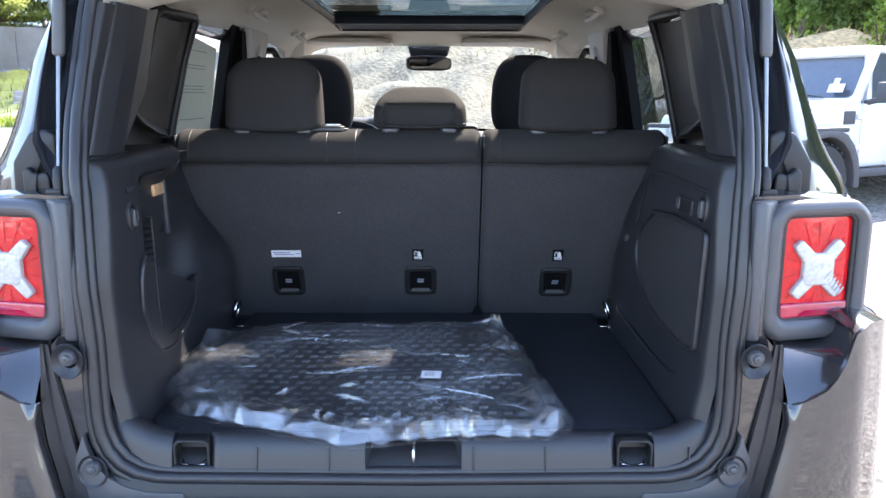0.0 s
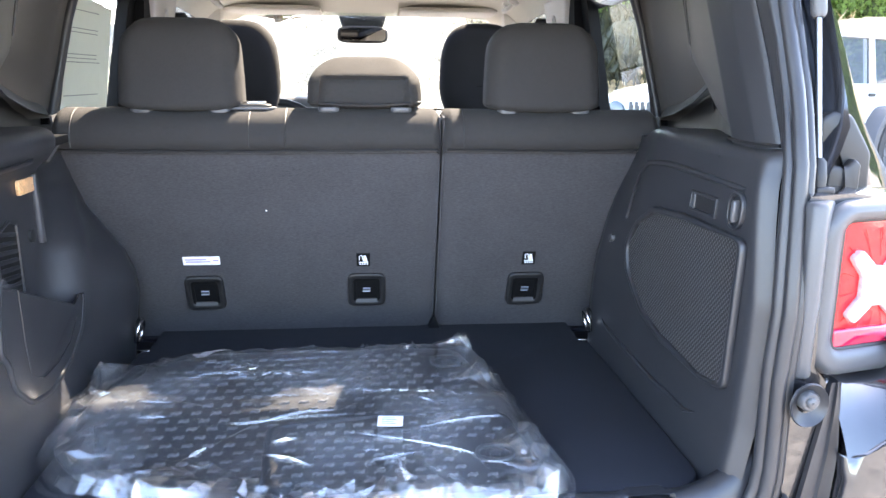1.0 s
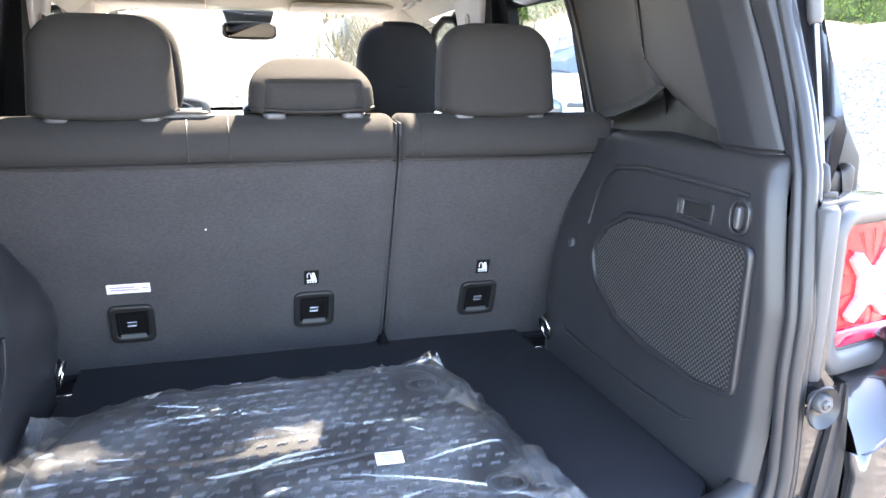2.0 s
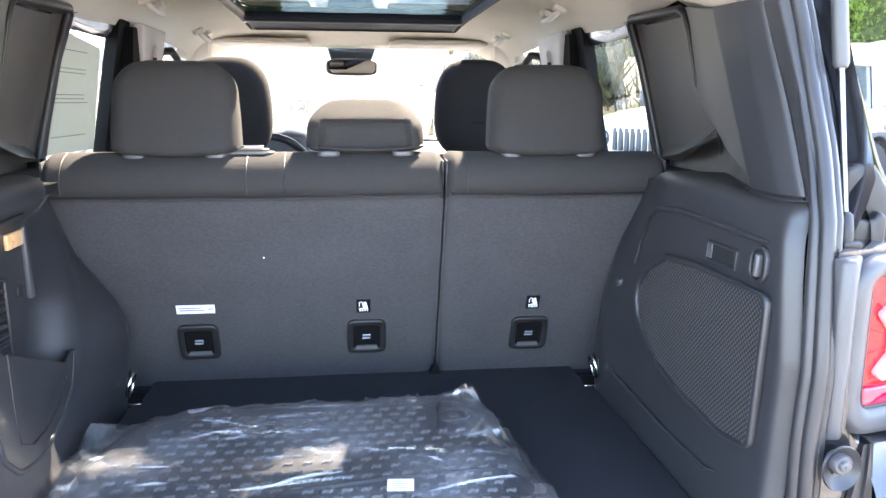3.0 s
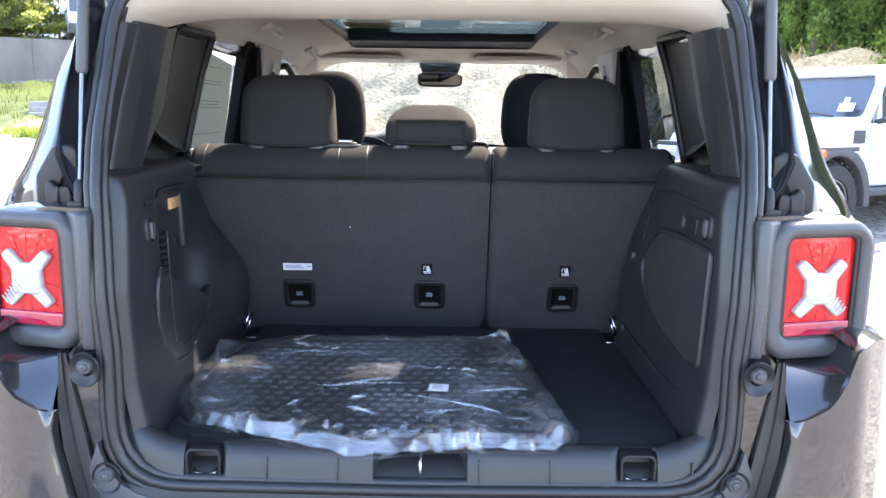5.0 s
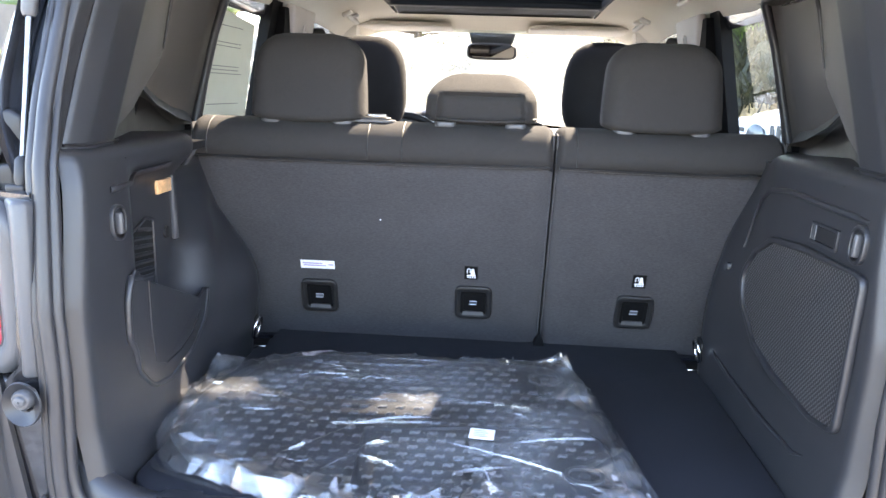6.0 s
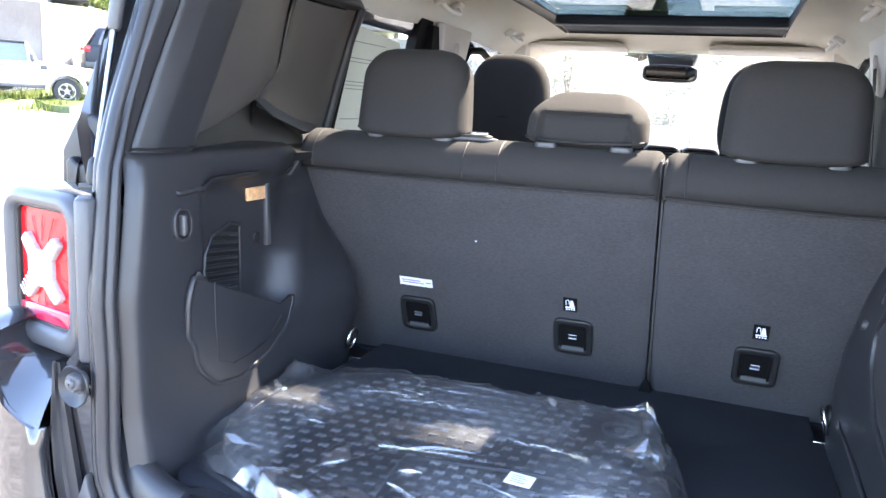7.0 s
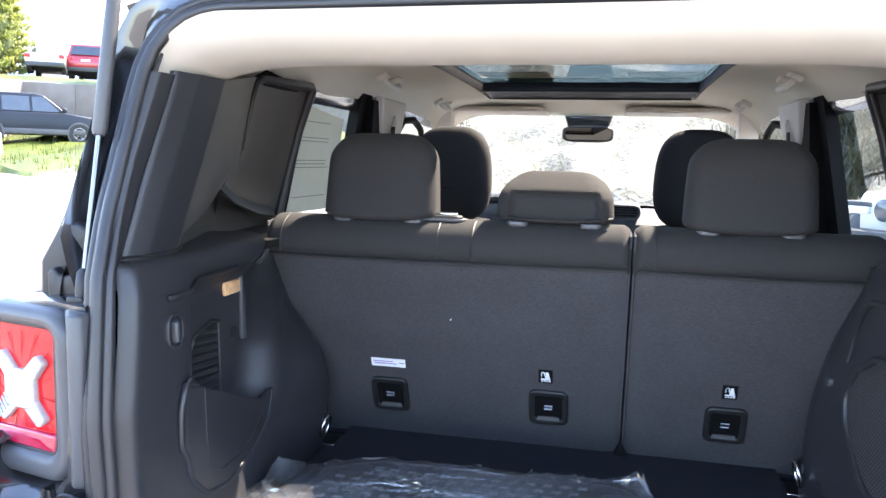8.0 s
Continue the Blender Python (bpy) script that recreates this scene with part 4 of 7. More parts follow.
# grab handles and belt anchors on the rails
for s in (1, -1):
    for y, z in ((2.88, 1.575), (3.67, 1.560)):
        g = cpart("grab_handle", sided(moved(joined(tube([(0.004, -0.062, 0.008), (-0.004, -0.058, -0.016), (-0.008, -0.034, -0.027), (-0.009, 0.034, -0.027), (-0.004, 0.058, -0.016), (0.004, 0.062, 0.008)], 0.009, 10), box(-0.022, 0.020, -0.090, -0.046, -0.004, 0.014, 0.006), box(-0.022, 0.020, 0.046, 0.090, -0.004, 0.014, 0.006)), pose(0.592, y, z, 0, 25, 0)), s), CREAM, "cream grab handle", head)

# ---- sides: doors, pillars, glass ----
BLACK_TRIM = material("black_pillar_cloth", (0.004, 0.004, 0.0045), 0.7, 0, 0.1, 10, 900, 0.1, depth=0.0006, spec=0.12)
for s in (1, -1):
    # lower body side with wheel arches
    arch = lambda cy: [(cy + 0.40 * math.cos(a), 0.36 + 0.40 * math.sin(a)) for a in (math.pi * k / 12 for k in range(13))]
    pts = [(1.62, 0.36)] + [(2.15 + 0.40 * math.cos(math.pi - a), 0.36 + 0.40 * math.sin(a)) for a in (math.pi * k / 12 for k in range(13))] + [(2.62, 0.26), (4.25, 0.26)] + [(4.72 + 0.40 * math.cos(math.pi - a), 0.36 + 0.40 * math.sin(a)) for a in (math.pi * k / 12 for k in range(13))] + [(5.35, 0.36), (5.40, 0.60), (5.38, 0.95), (5.2, 1.02), (4.6, 1.07), (4.3, 1.11), (1.68, 1.11), (1.62, 1.08)]
    cpart("body_side", sided(prism(pts, "x", 0.795, 0.895, 0.015), s), PAINT, "black painted body side")
    # pillars and frames
    def post(pts, x0, x1, name, mat, label=""):
        """A post from (y0, y1, z, x) bottom and top rows."""
        (ya, yb, za, xa), (yc, yd, zc, xc) = pts
        bm = loft([[(xa - x0, ya, za), (xa - x0, yb, za), (xa + x1, yb, za), (xa + x1, ya, za)], [(xc - x0, yc, zc), (xc - x0, yd, zc), (xc + x1, yd, zc), (xc + x1, yc, zc)]])
        return cpart(name, sided(bevelled(bm, 0.01), s), mat, label)
    post(((2.385, 2.45, 1.10, 0.775), (2.45, 2.50, 1.54, 0.70)), 0.0, 0.05, "rear_door_frame", BLACK_TRIM, "black rear door frame")
    post(((2.850, 2.98, 1.10, 0.765), (2.875, 2.98, 1.54, 0.692)), 0.01, 0.024, "rear_door_post", BLACK_TRIM, "black door post")
    post(((2.93, 3.20, 0.60, 0.735), (2.94, 3.22, 1.52, 0.676)), 0.012, 0.05, "centre_pillar", BLACK_TRIM, "black centre pillar trim")
    cpart("pillar_cap", sided(moved(prism(fillet([(-0.13, 0.06), (-0.09, -0.06), (-0.02, -0.12), (0.14, -0.10), (0.16, 0.06)], [0.01, 0.03, 0.03, 0.02, 0.01], 3), "x", -0.014, 0.02, 0.008), pose(0.664, 3.11, 1.475, 0, -9, 0)), s), CREAM, "cream upper pillar cap")
    cpart("belt_anchor", sided(moved(joined(ring_prism(rrect(0.030, 0.05, 0.014), rrect(0.016, 0.034, 0.007), "x", -0.008, 0.0, 0.002)), pose(0.650, 3.12, 1.455, 0, -9, 0)), s), CREAM)
    cpart("seat_belt", sided(sheet([[(0.644, 3.08, 1.44), (0.644, 3.125, 1.44)], [(0.69, 3.10, 1.0), (0.69, 3.145, 1.0)]], 0.002), s), BLACK_TRIM, "black seat belt webbing")
    post(((4.30, 4.42, 1.05, 0.74), (3.98, 4.06, 1.55, 0.655)), 0.03, 0.05, "front_pillar", CREAM, "cream front pillar trim")
    cpart("front_window_frame", sided(tube([(0.735, 3.32, 1.13), (0.70, 3.33, 1.42), (0.688, 3.38, 1.475), (0.678, 3.5, 1.485), (0.68, 3.62, 1.455), (0.72, 4.0, 1.25), (0.75, 4.25, 1.12)], 0.014, 8), s), BLACK_TRIM)
    cpart("roof_rail", sided(loft([[(0.56, y, 1.672), (0.66, y, 1.655), (0.73, y, 1.58), (0.755, y, 1.49), (0.715, y, 1.478), (0.700, y, 1.50), (0.690, y, 1.56)] for y in (1.9, 2.3, 2.8, 3.4, 3.8, 4.1)]), s), PAINT)
    # door panels inside
    cpart("door_panel", sided(prism([(2.2, 0.55), (4.35, 0.55), (4.35, 1.10), (3.0, 1.125), (2.3, 1.13)], "x", 0.745, 0.79, 0.02), s), TRIM, "black inner door panel")
    for y0, y1, y2, y3 in ((2.45, 2.90, 2.50, 2.90), (3.2, 4.28, 3.2, 3.95)):
        g = cpart("door_window", sided(sheet([[(0.785, y0, 1.10), (0.785, y1, 1.10)], [(0.722, y2, 1.52), (0.722, y3, 1.50)]]), s), GLASS, "clear door window")
        g.visible_shadow = False
    # door mirror
    cpart("door_mirror", sided(joined(pad(0.99, 4.05, 1.10, 0.10, 0.07, 0.085, 4), tube([(0.84, 4.08, 1.06), (0.93, 4.07, 1.08)], 0.025, 8)), s), PAINT, "black door mirror")
# paper sticker inside the near rear window
PAPER = material("sticker_paper", (0.62, 0.63, 0.58), 0.6, 0, 0.03, 20, 300, 0.0)
def let_through(m, share):
    """Thin paper: part of the light from behind comes through."""
    n, l = m.node_tree.nodes, m.node_tree.links
    tl, mix = n.new("ShaderNodeBsdfTranslucent"), n.new("ShaderNodeMixShader")
    tl.inputs["Color"].default_value = (0.70, 0.67, 0.58, 1)
    mix.inputs[0].default_value = share
    l.new(n["Principled BSDF"].outputs[0], mix.inputs[1])
    l.new(tl.outputs[0], mix.inputs[2])
    l.new(mix.outputs[0], n["Material Output"].inputs["Surface"])


let_through(PAPER, 0.32)
INK = material("sticker_ink", (0.22, 0.22, 0.22), 0.6, 0, 0.05, 60, 300, 0.0)
def win_x(z):
    return 0.785 - 0.063 * (z - 1.10) / 0.42 - 0.004


stick = cpart("window_sticker", mirrored(sheet([[(win_x(1.165), 2.43, 1.172), (win_x(1.165), 2.83, 1.168)], [(win_x(1.47), 2.485, 1.478), (win_x(1.47), 2.81, 1.448)]], 0.0015)), PAPER, "pale paper price sticker on the window")
for z in (1.215, 1.30, 1.31, 1.32, 1.375, 1.385, 1.43):
    cpart("print_line", mirrored(moved(box(-0.004, -0.0032, 2.49, 2.74 - (0.03 if z > 1.3 else 0), -0.0011, 0.0011), pose(win_x(z), 0, z, 0, -8.5, 0))), INK, "", stick)

# ---- front: windshield, dash, mirror, visors ----
ws = cpart("windshield", sheet([[(-0.66 * k, 4.18 + 0.78 * f, 1.56 - 0.46 * f) for k in (-1.0 - 0.1 * f, -0.5, 0, 0.5, 1.0 + 0.1 * f)] for f in (0, 0.25, 0.5, 0.75, 1)]), GLASS, "clear windshield")
ws.visible_shadow = False
DASH = material("dash_plastic", (0.045, 0.045, 0.048), 0.55, 0, 0.08, 10, 900, 0.15, depth=0.0006)
dash = cpart("dashboard", loft([[(x, y, z) for y, z in ((4.05, 0.70), (3.98, 0.95), (3.97, 1.06), (4.03, 1.098), (4.15, 1.108), (4.60, 1.09), (4.95, 1.08), (4.95, 0.70))] for x in (-0.74, -0.4, 0.0, 0.4, 0.74)]), DASH, "dark grey dashboard")
for cx in (0.008, 0.168):
    v = cpart("dash_vent", moved(joined(ring_prism(rrect(0.152, 0.070, 0.030), rrect(0.128, 0.048, 0.020), "y", -0.03, 0.03, 0.004)), pose(cx, 4.02, 1.118, 12)), DASH, "round-cornered dashboard vent", dash)
    cpart("vent_well", moved(box(-0.064, 0.064, 0.0, 0.02, -0.024, 0.024), pose(cx, 4.02, 1.118, 12)), BLACK_TRIM, "", v)
    for k in range(3):
        cpart("vane", moved(box(-0.064, 0.064, -0.02, 0.0, -0.0015, 0.0015), pose(cx, 4.02, 1.106 + 0.012 * k, 12)), DASH, "", v)
cpart("cluster_hood", pad(-0.37, 4.10, 1.11, 0.17, 0.11, 0.075, 3), DASH, "dark instrument hood", dash)
wheel = cpart("steering_wheel", moved(tube([(0.18 * math.cos(a), 0, 0.18 * math.sin(a)) for a in (2 * math.pi * k / 28 for k in range(29))], 0.016, 10), pose(-0.37, 3.82, 1.0, 25)), TRIM_DARK, "dark steering wheel")
cpart("hub", moved(pad(0, 0, 0, 0.07, 0.03, 0.055, 3), pose(-0.37, 3.84, 1.0, 25)), TRIM_DARK, "", wheel)
MIRROR = material("mirror_silver", (0.9, 0.9, 0.9), 0.02, 1.0, 0.0, 10, 100, 0.0, rough_var=0.01)
mir = cpart("rear_view_mirror", moved(joined(pad(0, 0, 0, 0.122, 0.022, 0.040, 4), tube([(0, 0.02, 0.01), (0, 0.06, 0.06)], 0.012, 8)), pose(-0.012, 4.262, 1.466, 0, 0, 6)), TRIM_DARK, "black rear-view mirror")
cpart("mirror_glass", moved(prism(rrect(0.215, 0.058, 0.02), "y", -0.0245, -0.021), pose(-0.012, 4.262, 1.466, -1, 0, 7)), MIRROR, "", mir)
cpart("sensor_housing", moved(prism(fillet([(-0.115, 0.085), (-0.095, 0.020), (0.095, 0.020), (0.115, 0.085)], [0, 0.02, 0.02, 0], 4), "y", 0.02, 0.12, 0.006), pose(-0.012, 4.25, 1.472)), TRIM_DARK, "", mir)
for x0, x1 in ((-0.625, -0.195), (0.155, 0.60)):
    v = cpart("sun_visor", moved(box(x0, x1, -0.02, 0.16, -0.008, 0.008, 0.007), pose(0, 4.03, 1.562, -3)), CREAM, "cream sun visor")
    cpart("visor_rod", tube([(x0 + 0.02, 4.02, 1.572), (x1 - 0.02, 4.02, 1.572)], 0.005, 8), CREAM, "", v)

# ---- the rest of the shell, for bounced light and the outside ----
cpart("floor_pan", box(-0.80, 0.80, 1.46, 5.2, 0.24, 0.28, 0.01), TRIM_DARK)
cpart("spare_well", box(-0.62, 0.62, 1.44, 2.28, 0.52, 0.56), TRIM_DARK)
cpart("bonnet", loft([[(x, y, z - 0.05 * (abs(x) / 0.86) ** 3) for x in (-0.86, -0.6, -0.3, 0, 0.3, 0.6, 0.86)] for y, z in ((4.90, 1.10), (5.1, 1.09), (5.30, 1.06), (5.45, 0.99), (5.47, 0.8), (5.47, 0.35))], closed=False, caps=False), PAINT, "black bonnet and nose")
WHEEL_RUBBER = material("tyre_rubber", (0.022, 0.022, 0.022), 0.8, 0, 0.2, 40, 200, 0.3)
ALLOY = material("alloy", (0.42, 0.42, 0.43), 0.3, 0.9, 0.1, 30, 200, 0.0)


def disc_ring(r0, r1, w, n=28):
    prof = [(r0, -w / 2), (r1 * 0.94, -w / 2), (r1, -w * 0.32), (r1, w * 0.32), (r1 * 0.94, w / 2), (r0, w / 2)]
    rings = [[(x, r * math.cos(a), r * math.sin(a)) for r, x in prof] for a in (2 * math.pi * k / n for k in range(n))]
    rings.append(rings[0])
    return loft(rings, caps=False)


def wheel_part(parent, make, at, r, w, spokes=5, rim=ALLOY, tread=0):
    t = make("wheel", moved(disc_ring(r * 0.62, r, w), pose(*at)), WHEEL_RUBBER, "black tyre on alloy wheel", parent)
    if tread:
        blocks = None
        for k in range(tread):
            a = 2 * math.pi * k / tread
            for side in (-1, 1):
                b = moved(box(-w * 0.16, w * 0.16, -r * 0.05, r * 0.05, 0, r * 0.035), pose(side * w * 0.30, 0, 0) )
                b.transform(pose(0, 0, 0, math.degrees(a)) @ pose(0, 0, r * 0.99))
                b.transform(pose(*at))
                blocks = b if blocks is None else joined(blocks, b)
        make("tread", blocks, WHEEL_RUBBER, "", t)["kind"] = "stuff"
    bar = None
    for k in range(spokes):
        b = moved(box(-w * 0.10, w * 0.10, -r * 0.075, r * 0.075, r * 0.08, r * 0.62, r * 0.02), pose(0, 0, 0, 360 * k / spokes))
        bar = b if bar is None else joined(bar, b)
    bar = joined(bar, tube([(-w * 0.2, 0, 0), (w * 0.2, 0, 0)], r * 0.16, 14), disc_ring(r * 0.56, r * 0.64, w * 0.9))
    make("rim", moved(bar, pose(*at)), rim, "", t)
    make("brake_disc", moved(tube([(-w * 0.1, 0, 0), (-w * 0.05, 0, 0)], r * 0.42, 18), pose(*at)), TRIM_DARK, "", t)
    return t


def car_make(name, bm, mat, label, parent):
    return cpart(name, bm, mat, label, parent)


for s in (1, -1):
    for y in (2.15, 4.72):
        wheel_part(car, car_make, (s * 0.78, y, 0.35), 0.35, 0.22)
# raised tailgate overhead
cpart("tailgate", loft([[(x, y, z) for x in (-0.66, -0.45, 0, 0.45, 0.66)] for y, z in ((1.60, 1.66), (1.50, 1.72), (1.0, 1.96), (0.62, 2.12), (0.50, 2.14), (0.50, 2.18), (0.9, 2.10), (1.5, 1.80), (1.64, 1.69))], closed=False, caps=False), PAINT, "black tailgate raised overhead")

# ---- seats ----
SEAT_Y = lambda z: lerp(z, [0.62, 0.66, 1.12, 1.20], [2.283, 2.267, 2.080, 2.070])
LEAN_DEG = 22.0


def seat_carpet(x0, x1):
    rows = []
    xs = [x0 + (x1 - x0) * k / 24 for k in range(25)]
    for k in range(22):
        z = 0.640 + (1.122 - 0.640) * k / 21
        bow = 0.006 * math.sin(math.pi * k / 21)
        r = []
        for x in xs:
            e = min(x - x0, x1 - x)
            edge = max(0.0, 1 - e / 0.014)
            r.append((x + (0.004 if x == x0 else -0.004 if x == x1 else 0), SEAT_Y(z) - bow + 0.012 * edge ** 2 + 0.0025 * noise.noise(Vector((x * 6, z * 6, 1.3))), z))
        rows.append(r)
    return sheet(rows)


def top_roll(x0, x1):
    prof = [(2.098, 1.112), (2.074, 1.118), (2.064, 1.136), (2.066, 1.152), (2.071, 1.166), (2.080, 1.178), (2.092, 1.188), (2.108, 1.196), (2.130, 1.2015), (2.18, 1.200), (2.215, 1.185), (2.235, 1.14), (2.27, 0.98)]
    xs = [x0, x0 + 0.004, x0 + 0.014] + [x0 + 0.02 + (x1 - x0 - 0.04) * k / 24 for k in range(25)] + [x1 - 0.014, x1 - 0.004, x1]
    rows = []
    for x in xs:
        e = min(x - x0, x1 - x)
        k = max(0.0, 1 - e / 0.014) ** 2
        rows.append([(x, y + (2.14 - y) * 0.25 * k, z - 0.012 * k + 0.0015 * noise.noise(Vector((x * 14, y * 9, 4)))) for y, z in prof])
    return sheet(rows)


def headrest(owner, cx, half, z0, z1, lowback=False):
    """Cushion, piping and two guides."""
    h = z1 - z0
    rings = []
    n = 40
    for k in range(n + 1):
        f = k / n
        z = z0 + h * f
        corner = 0.062 if not lowback else 0.066
        top, bot = max(0.0, (z - (z1 - corner)) / corner), max(0.0, ((z0 + 0.016) - z) / 0.016)
        w = half * (1 - 0.085 * f ** 1.6) - corner * (1 - math.sqrt(max(0.0, 1 - top * top))) - 0.014 * (1 - math.sqrt(max(0.0, 1 - bot * bot)))
        d = 0.056 * (1 - 0.10 * f) - 0.046 * (1 - math.sqrt(max(0.0, 1 - (top * 0.99) ** 2))) - 0.016 * (1 - math.sqrt(max(0.0, 1 - bot * bot)))
        yc = 2.152 + 0.018 * (f - 0.4)
        if lowback:
            yc += 0.010 + 0.030 * ease((f - 0.45) / 0.55)
            d += 0.010 * math.sin(math.pi * f)
        ring = []
        flat = rrect(2 * w, 2 * max(0.008, d), min(0.040, w * 0.9, max(0.008, d) * 0.92), 9)
        for x, y in ((p.x, p.y) for p in resample(flat + [flat[0]], 97)[:-1]):
            if y < 0:
                y -= 0.008 * (1 - (x / half) ** 2)
                if lowback:
                    reach = half * 0.80 * (1 - 0.10 * f)
                    g = ease((reach - abs(x)) / 0.012) * ease((0.64 - 0.05 * (x / half) ** 4 - f) / 0.09)
                    y += 0.022 * g
            ring.append((cx + x, yc + y, z + 0.006 * (x / half) ** 2 * (1 - f)))
        rings.append(ring)
    hr = part("headrest", loft(rings), FABRIC, owner, "dark grey fabric headrest", 60)
    pipe = tube([(cx - half * 0.97 + 2 * half * 0.97 * k / 14, 2.096 + 0.020 * abs(2 * k / 14 - 1) ** 4, z0 + 0.010 + 0.006 * (2 * k / 14 - 1) ** 2) for k in range(15)], 0.0035, 6)
    part("piping", pipe, TRIM_DARK, hr)
    for d in (-half * 0.62, half * 0.62):
        part("guide", moved(prism(rrect(0.046, 0.034, 0.014), "z", -0.008, 0.004, 0.003), pose(cx + d, 2.118, z0 + 0.002)), GREY_PLASTIC, hr, "grey post guide")
        part("post", tube([(cx + d, 2.15, 1.15), (cx + d, 2.15, z0 + 0.04)], 0.006, 8), CHROME, hr)
    return hr


def tether(owner, cx, cz):
    """A recessed anchor with its bar and the small printed tag above."""
    m = Matrix.Translation((cx, SEAT_Y(cz) - 0.006, cz)) @ pose(0, 0, 0, LEAN_DEG)
    b = part("anchor_bezel", moved(ring_prism(rrect(0.088, 0.096, 0.016), rrect(0.062, 0.068, 0.008), "y", -0.008, 0.010, 0.003), m), TRIM_DARK, owner, "black tether anchor surround")
    part("anchor_well", moved(joined(prism(rrect(0.064, 0.070, 0.008), "y", -0.0035, 0.004), ring_prism(rrect(0.064, 0.070, 0.008), rrect(0.048, 0.050, 0.006), "y", -0.005, 0.003, 0.001)), m), BLACK_TRIM, b)
    part("anchor_bar", moved(joined(tube([(-0.009, -0.0065, 0.0065), (0.009, -0.0065, 0.0065)], 0.0014, 6), tube([(-0.010, -0.0062, -0.0035), (0.008, -0.0062, -0.0035)], 0.0014, 6), box(-0.009, 0.009, -0.0055, -0.003, -0.0025, 0.0052)), m), STEEL, b, "steel anchor bar")
    part("anchor_lip", moved(loft([[(-0.024, -0.0045, -0.025), (0.024, -0.0045, -0.025)], [(-0.026, -0.0075, -0.035), (0.026, -0.0075, -0.035)], [(-0.026, 0.001, -0.036), (0.026, 0.001, -0.036)]], closed=False, caps=False), m), GREY_PLASTIC, b, "sloping grey lip")


def tag(owner, cx, cz):
    """A small black tag with a white pictogram."""
    m = Matrix.Translation((cx, SEAT_Y(cz) - 0.0075, cz)) @ pose(0, 0, 0, LEAN_DEG)
    t = part("anchor_tag", moved(box(-0.0155, 0.0155, -0.001, 0.001, -0.018, 0.018), m), BLACK_TRIM, owner, "black tag with white anchor pictogram")
    pic = [tube([(-0.009, -0.0016, 0.0), (-0.009, -0.0016, 0.010), (-0.005, -0.0016, 0.013), (-0.002, -0.0016, 0.010), (-0.002, -0.0016, 0.002)], 0.0011, 5), prism([(0.001, 0.012), (0.006, 0.012), (0.010, -0.004), (-0.001, -0.004)], "y", -0.0022, -0.001), box(-0.010, 0.011, -0.0022, -0.001, -0.0085, -0.0055)]
    pic += [box(-0.009 + 0.0055 * k, -0.0055 + 0.0055 * k, -0.0022, -0.001, -0.0135, -0.0105) for k in range(4)]
    part("pictogram", moved(joined(*pic), m), WHITE_LABEL, t)


def seam_v(owner, x):
    part("stitch_seam", tube([(x, 2.0655, 1.122), (x, 2.0645, 1.15), (x, 2.071, 1.166), (x, 2.080, 1.178), (x, 2.092, 1.188), (x, 2.108, 1.196), (x, 2.13, 1.2015)], 0.0012, 6), TRIM_DARK, owner)


def seat_back(name, x0, x1, label):
    t = thing(name, label, "car seat", (0, 0, 0))
    part("back_carpet", seat_carpet(x0, x1), SEAT_CARPET, t, "dark grey carpeted seat back")
    part("top_roll", top_roll(x0, x1), FABRIC, t, "dark fabric top of the backrest")
    part("seam", tube([(x0 + 0.006 + (x1 - x0 - 0.012) * k / 20, 2.073 + 0.0015 * math.sin(k), 1.117 - 0.003 * math.sin(math.pi * k / 20)) for k in range(21)], 0.0035, 6), TRIM_DARK, t)
    rows = [[(x, y, z) for y, z in ((2.235, 1.16), (2.30, 1.0), (2.40, 0.75), (2.42, 0.55))] for x in (x0 + 0.01, (x0 + x1) / 2, x1 - 0.01)]
    part("front_cushion", sheet(rows), FABRIC, t)
    part("seat_base", box(x0, x1, 2.40, 2.90, 0.45, 0.66, 0.05, 3), FABRIC, t)
    for x in (x0, x1):
        part("side_face", prism([(2.27, 0.65), (2.42, 0.56), (2.235, 1.15), (2.14, 1.190), (2.085, 1.185), (2.092, 1.11)], "x", x - 0.001 if x == x0 else x - 0.003, x + 0.003 if x == x0 else x + 0.001), SEAT_CARPET, t)
    return t


wide = seat_back("rear_seat_wide", -0.640, 0.156, "wide dark grey rear seat back with two headrests")
headrest(wide, -0.388, 0.128, 1.196, 1.386)
headrest(wide, -0.004, 0.124, 1.200, 1.312, True)
narrow = seat_back("rear_seat_narrow", 0.163, 0.640, "narrow dark grey rear seat back with one headrest")
headrest(narrow, 0.386, 0.128, 1.196, 1.386)
for o, x, z in ((wide, -0.382, 0.772), (wide, -0.006, 0.773), (narrow, 0.378, 0.768)):
    tether(o, x, z)
tag(wide, -0.013, 0.853)
tag(narrow, 0.379, 0.851)
lab_m = Matrix.Translation((-0.380, SEAT_Y(0.856) - 0.0075, 0.856)) @ pose(0, 0, 0, LEAN_DEG)
lab = part("sewn_label", moved(box(-0.041, 0.041, -0.001, 0.001, -0.011, 0.011), lab_m), WHITE_LABEL, wide, "small white printed label")
VIOLET_INK = material("violet_ink", (0.30, 0.24, 0.42), 0.6, 0, 0.1, 60, 300, 0.0)
for k, (a, b, z) in enumerate(((-0.036, 0.012, 0.004), (-0.030, 0.02, -0.002), (0.026, 0.038, 0.001), (-0.034, -0.026, -0.002))):
    part("print_bar", moved(box(a, b, -0.0018, -0.0008, z - 0.0015, z + 0.0015), lab_m), VIOLET_INK, lab)
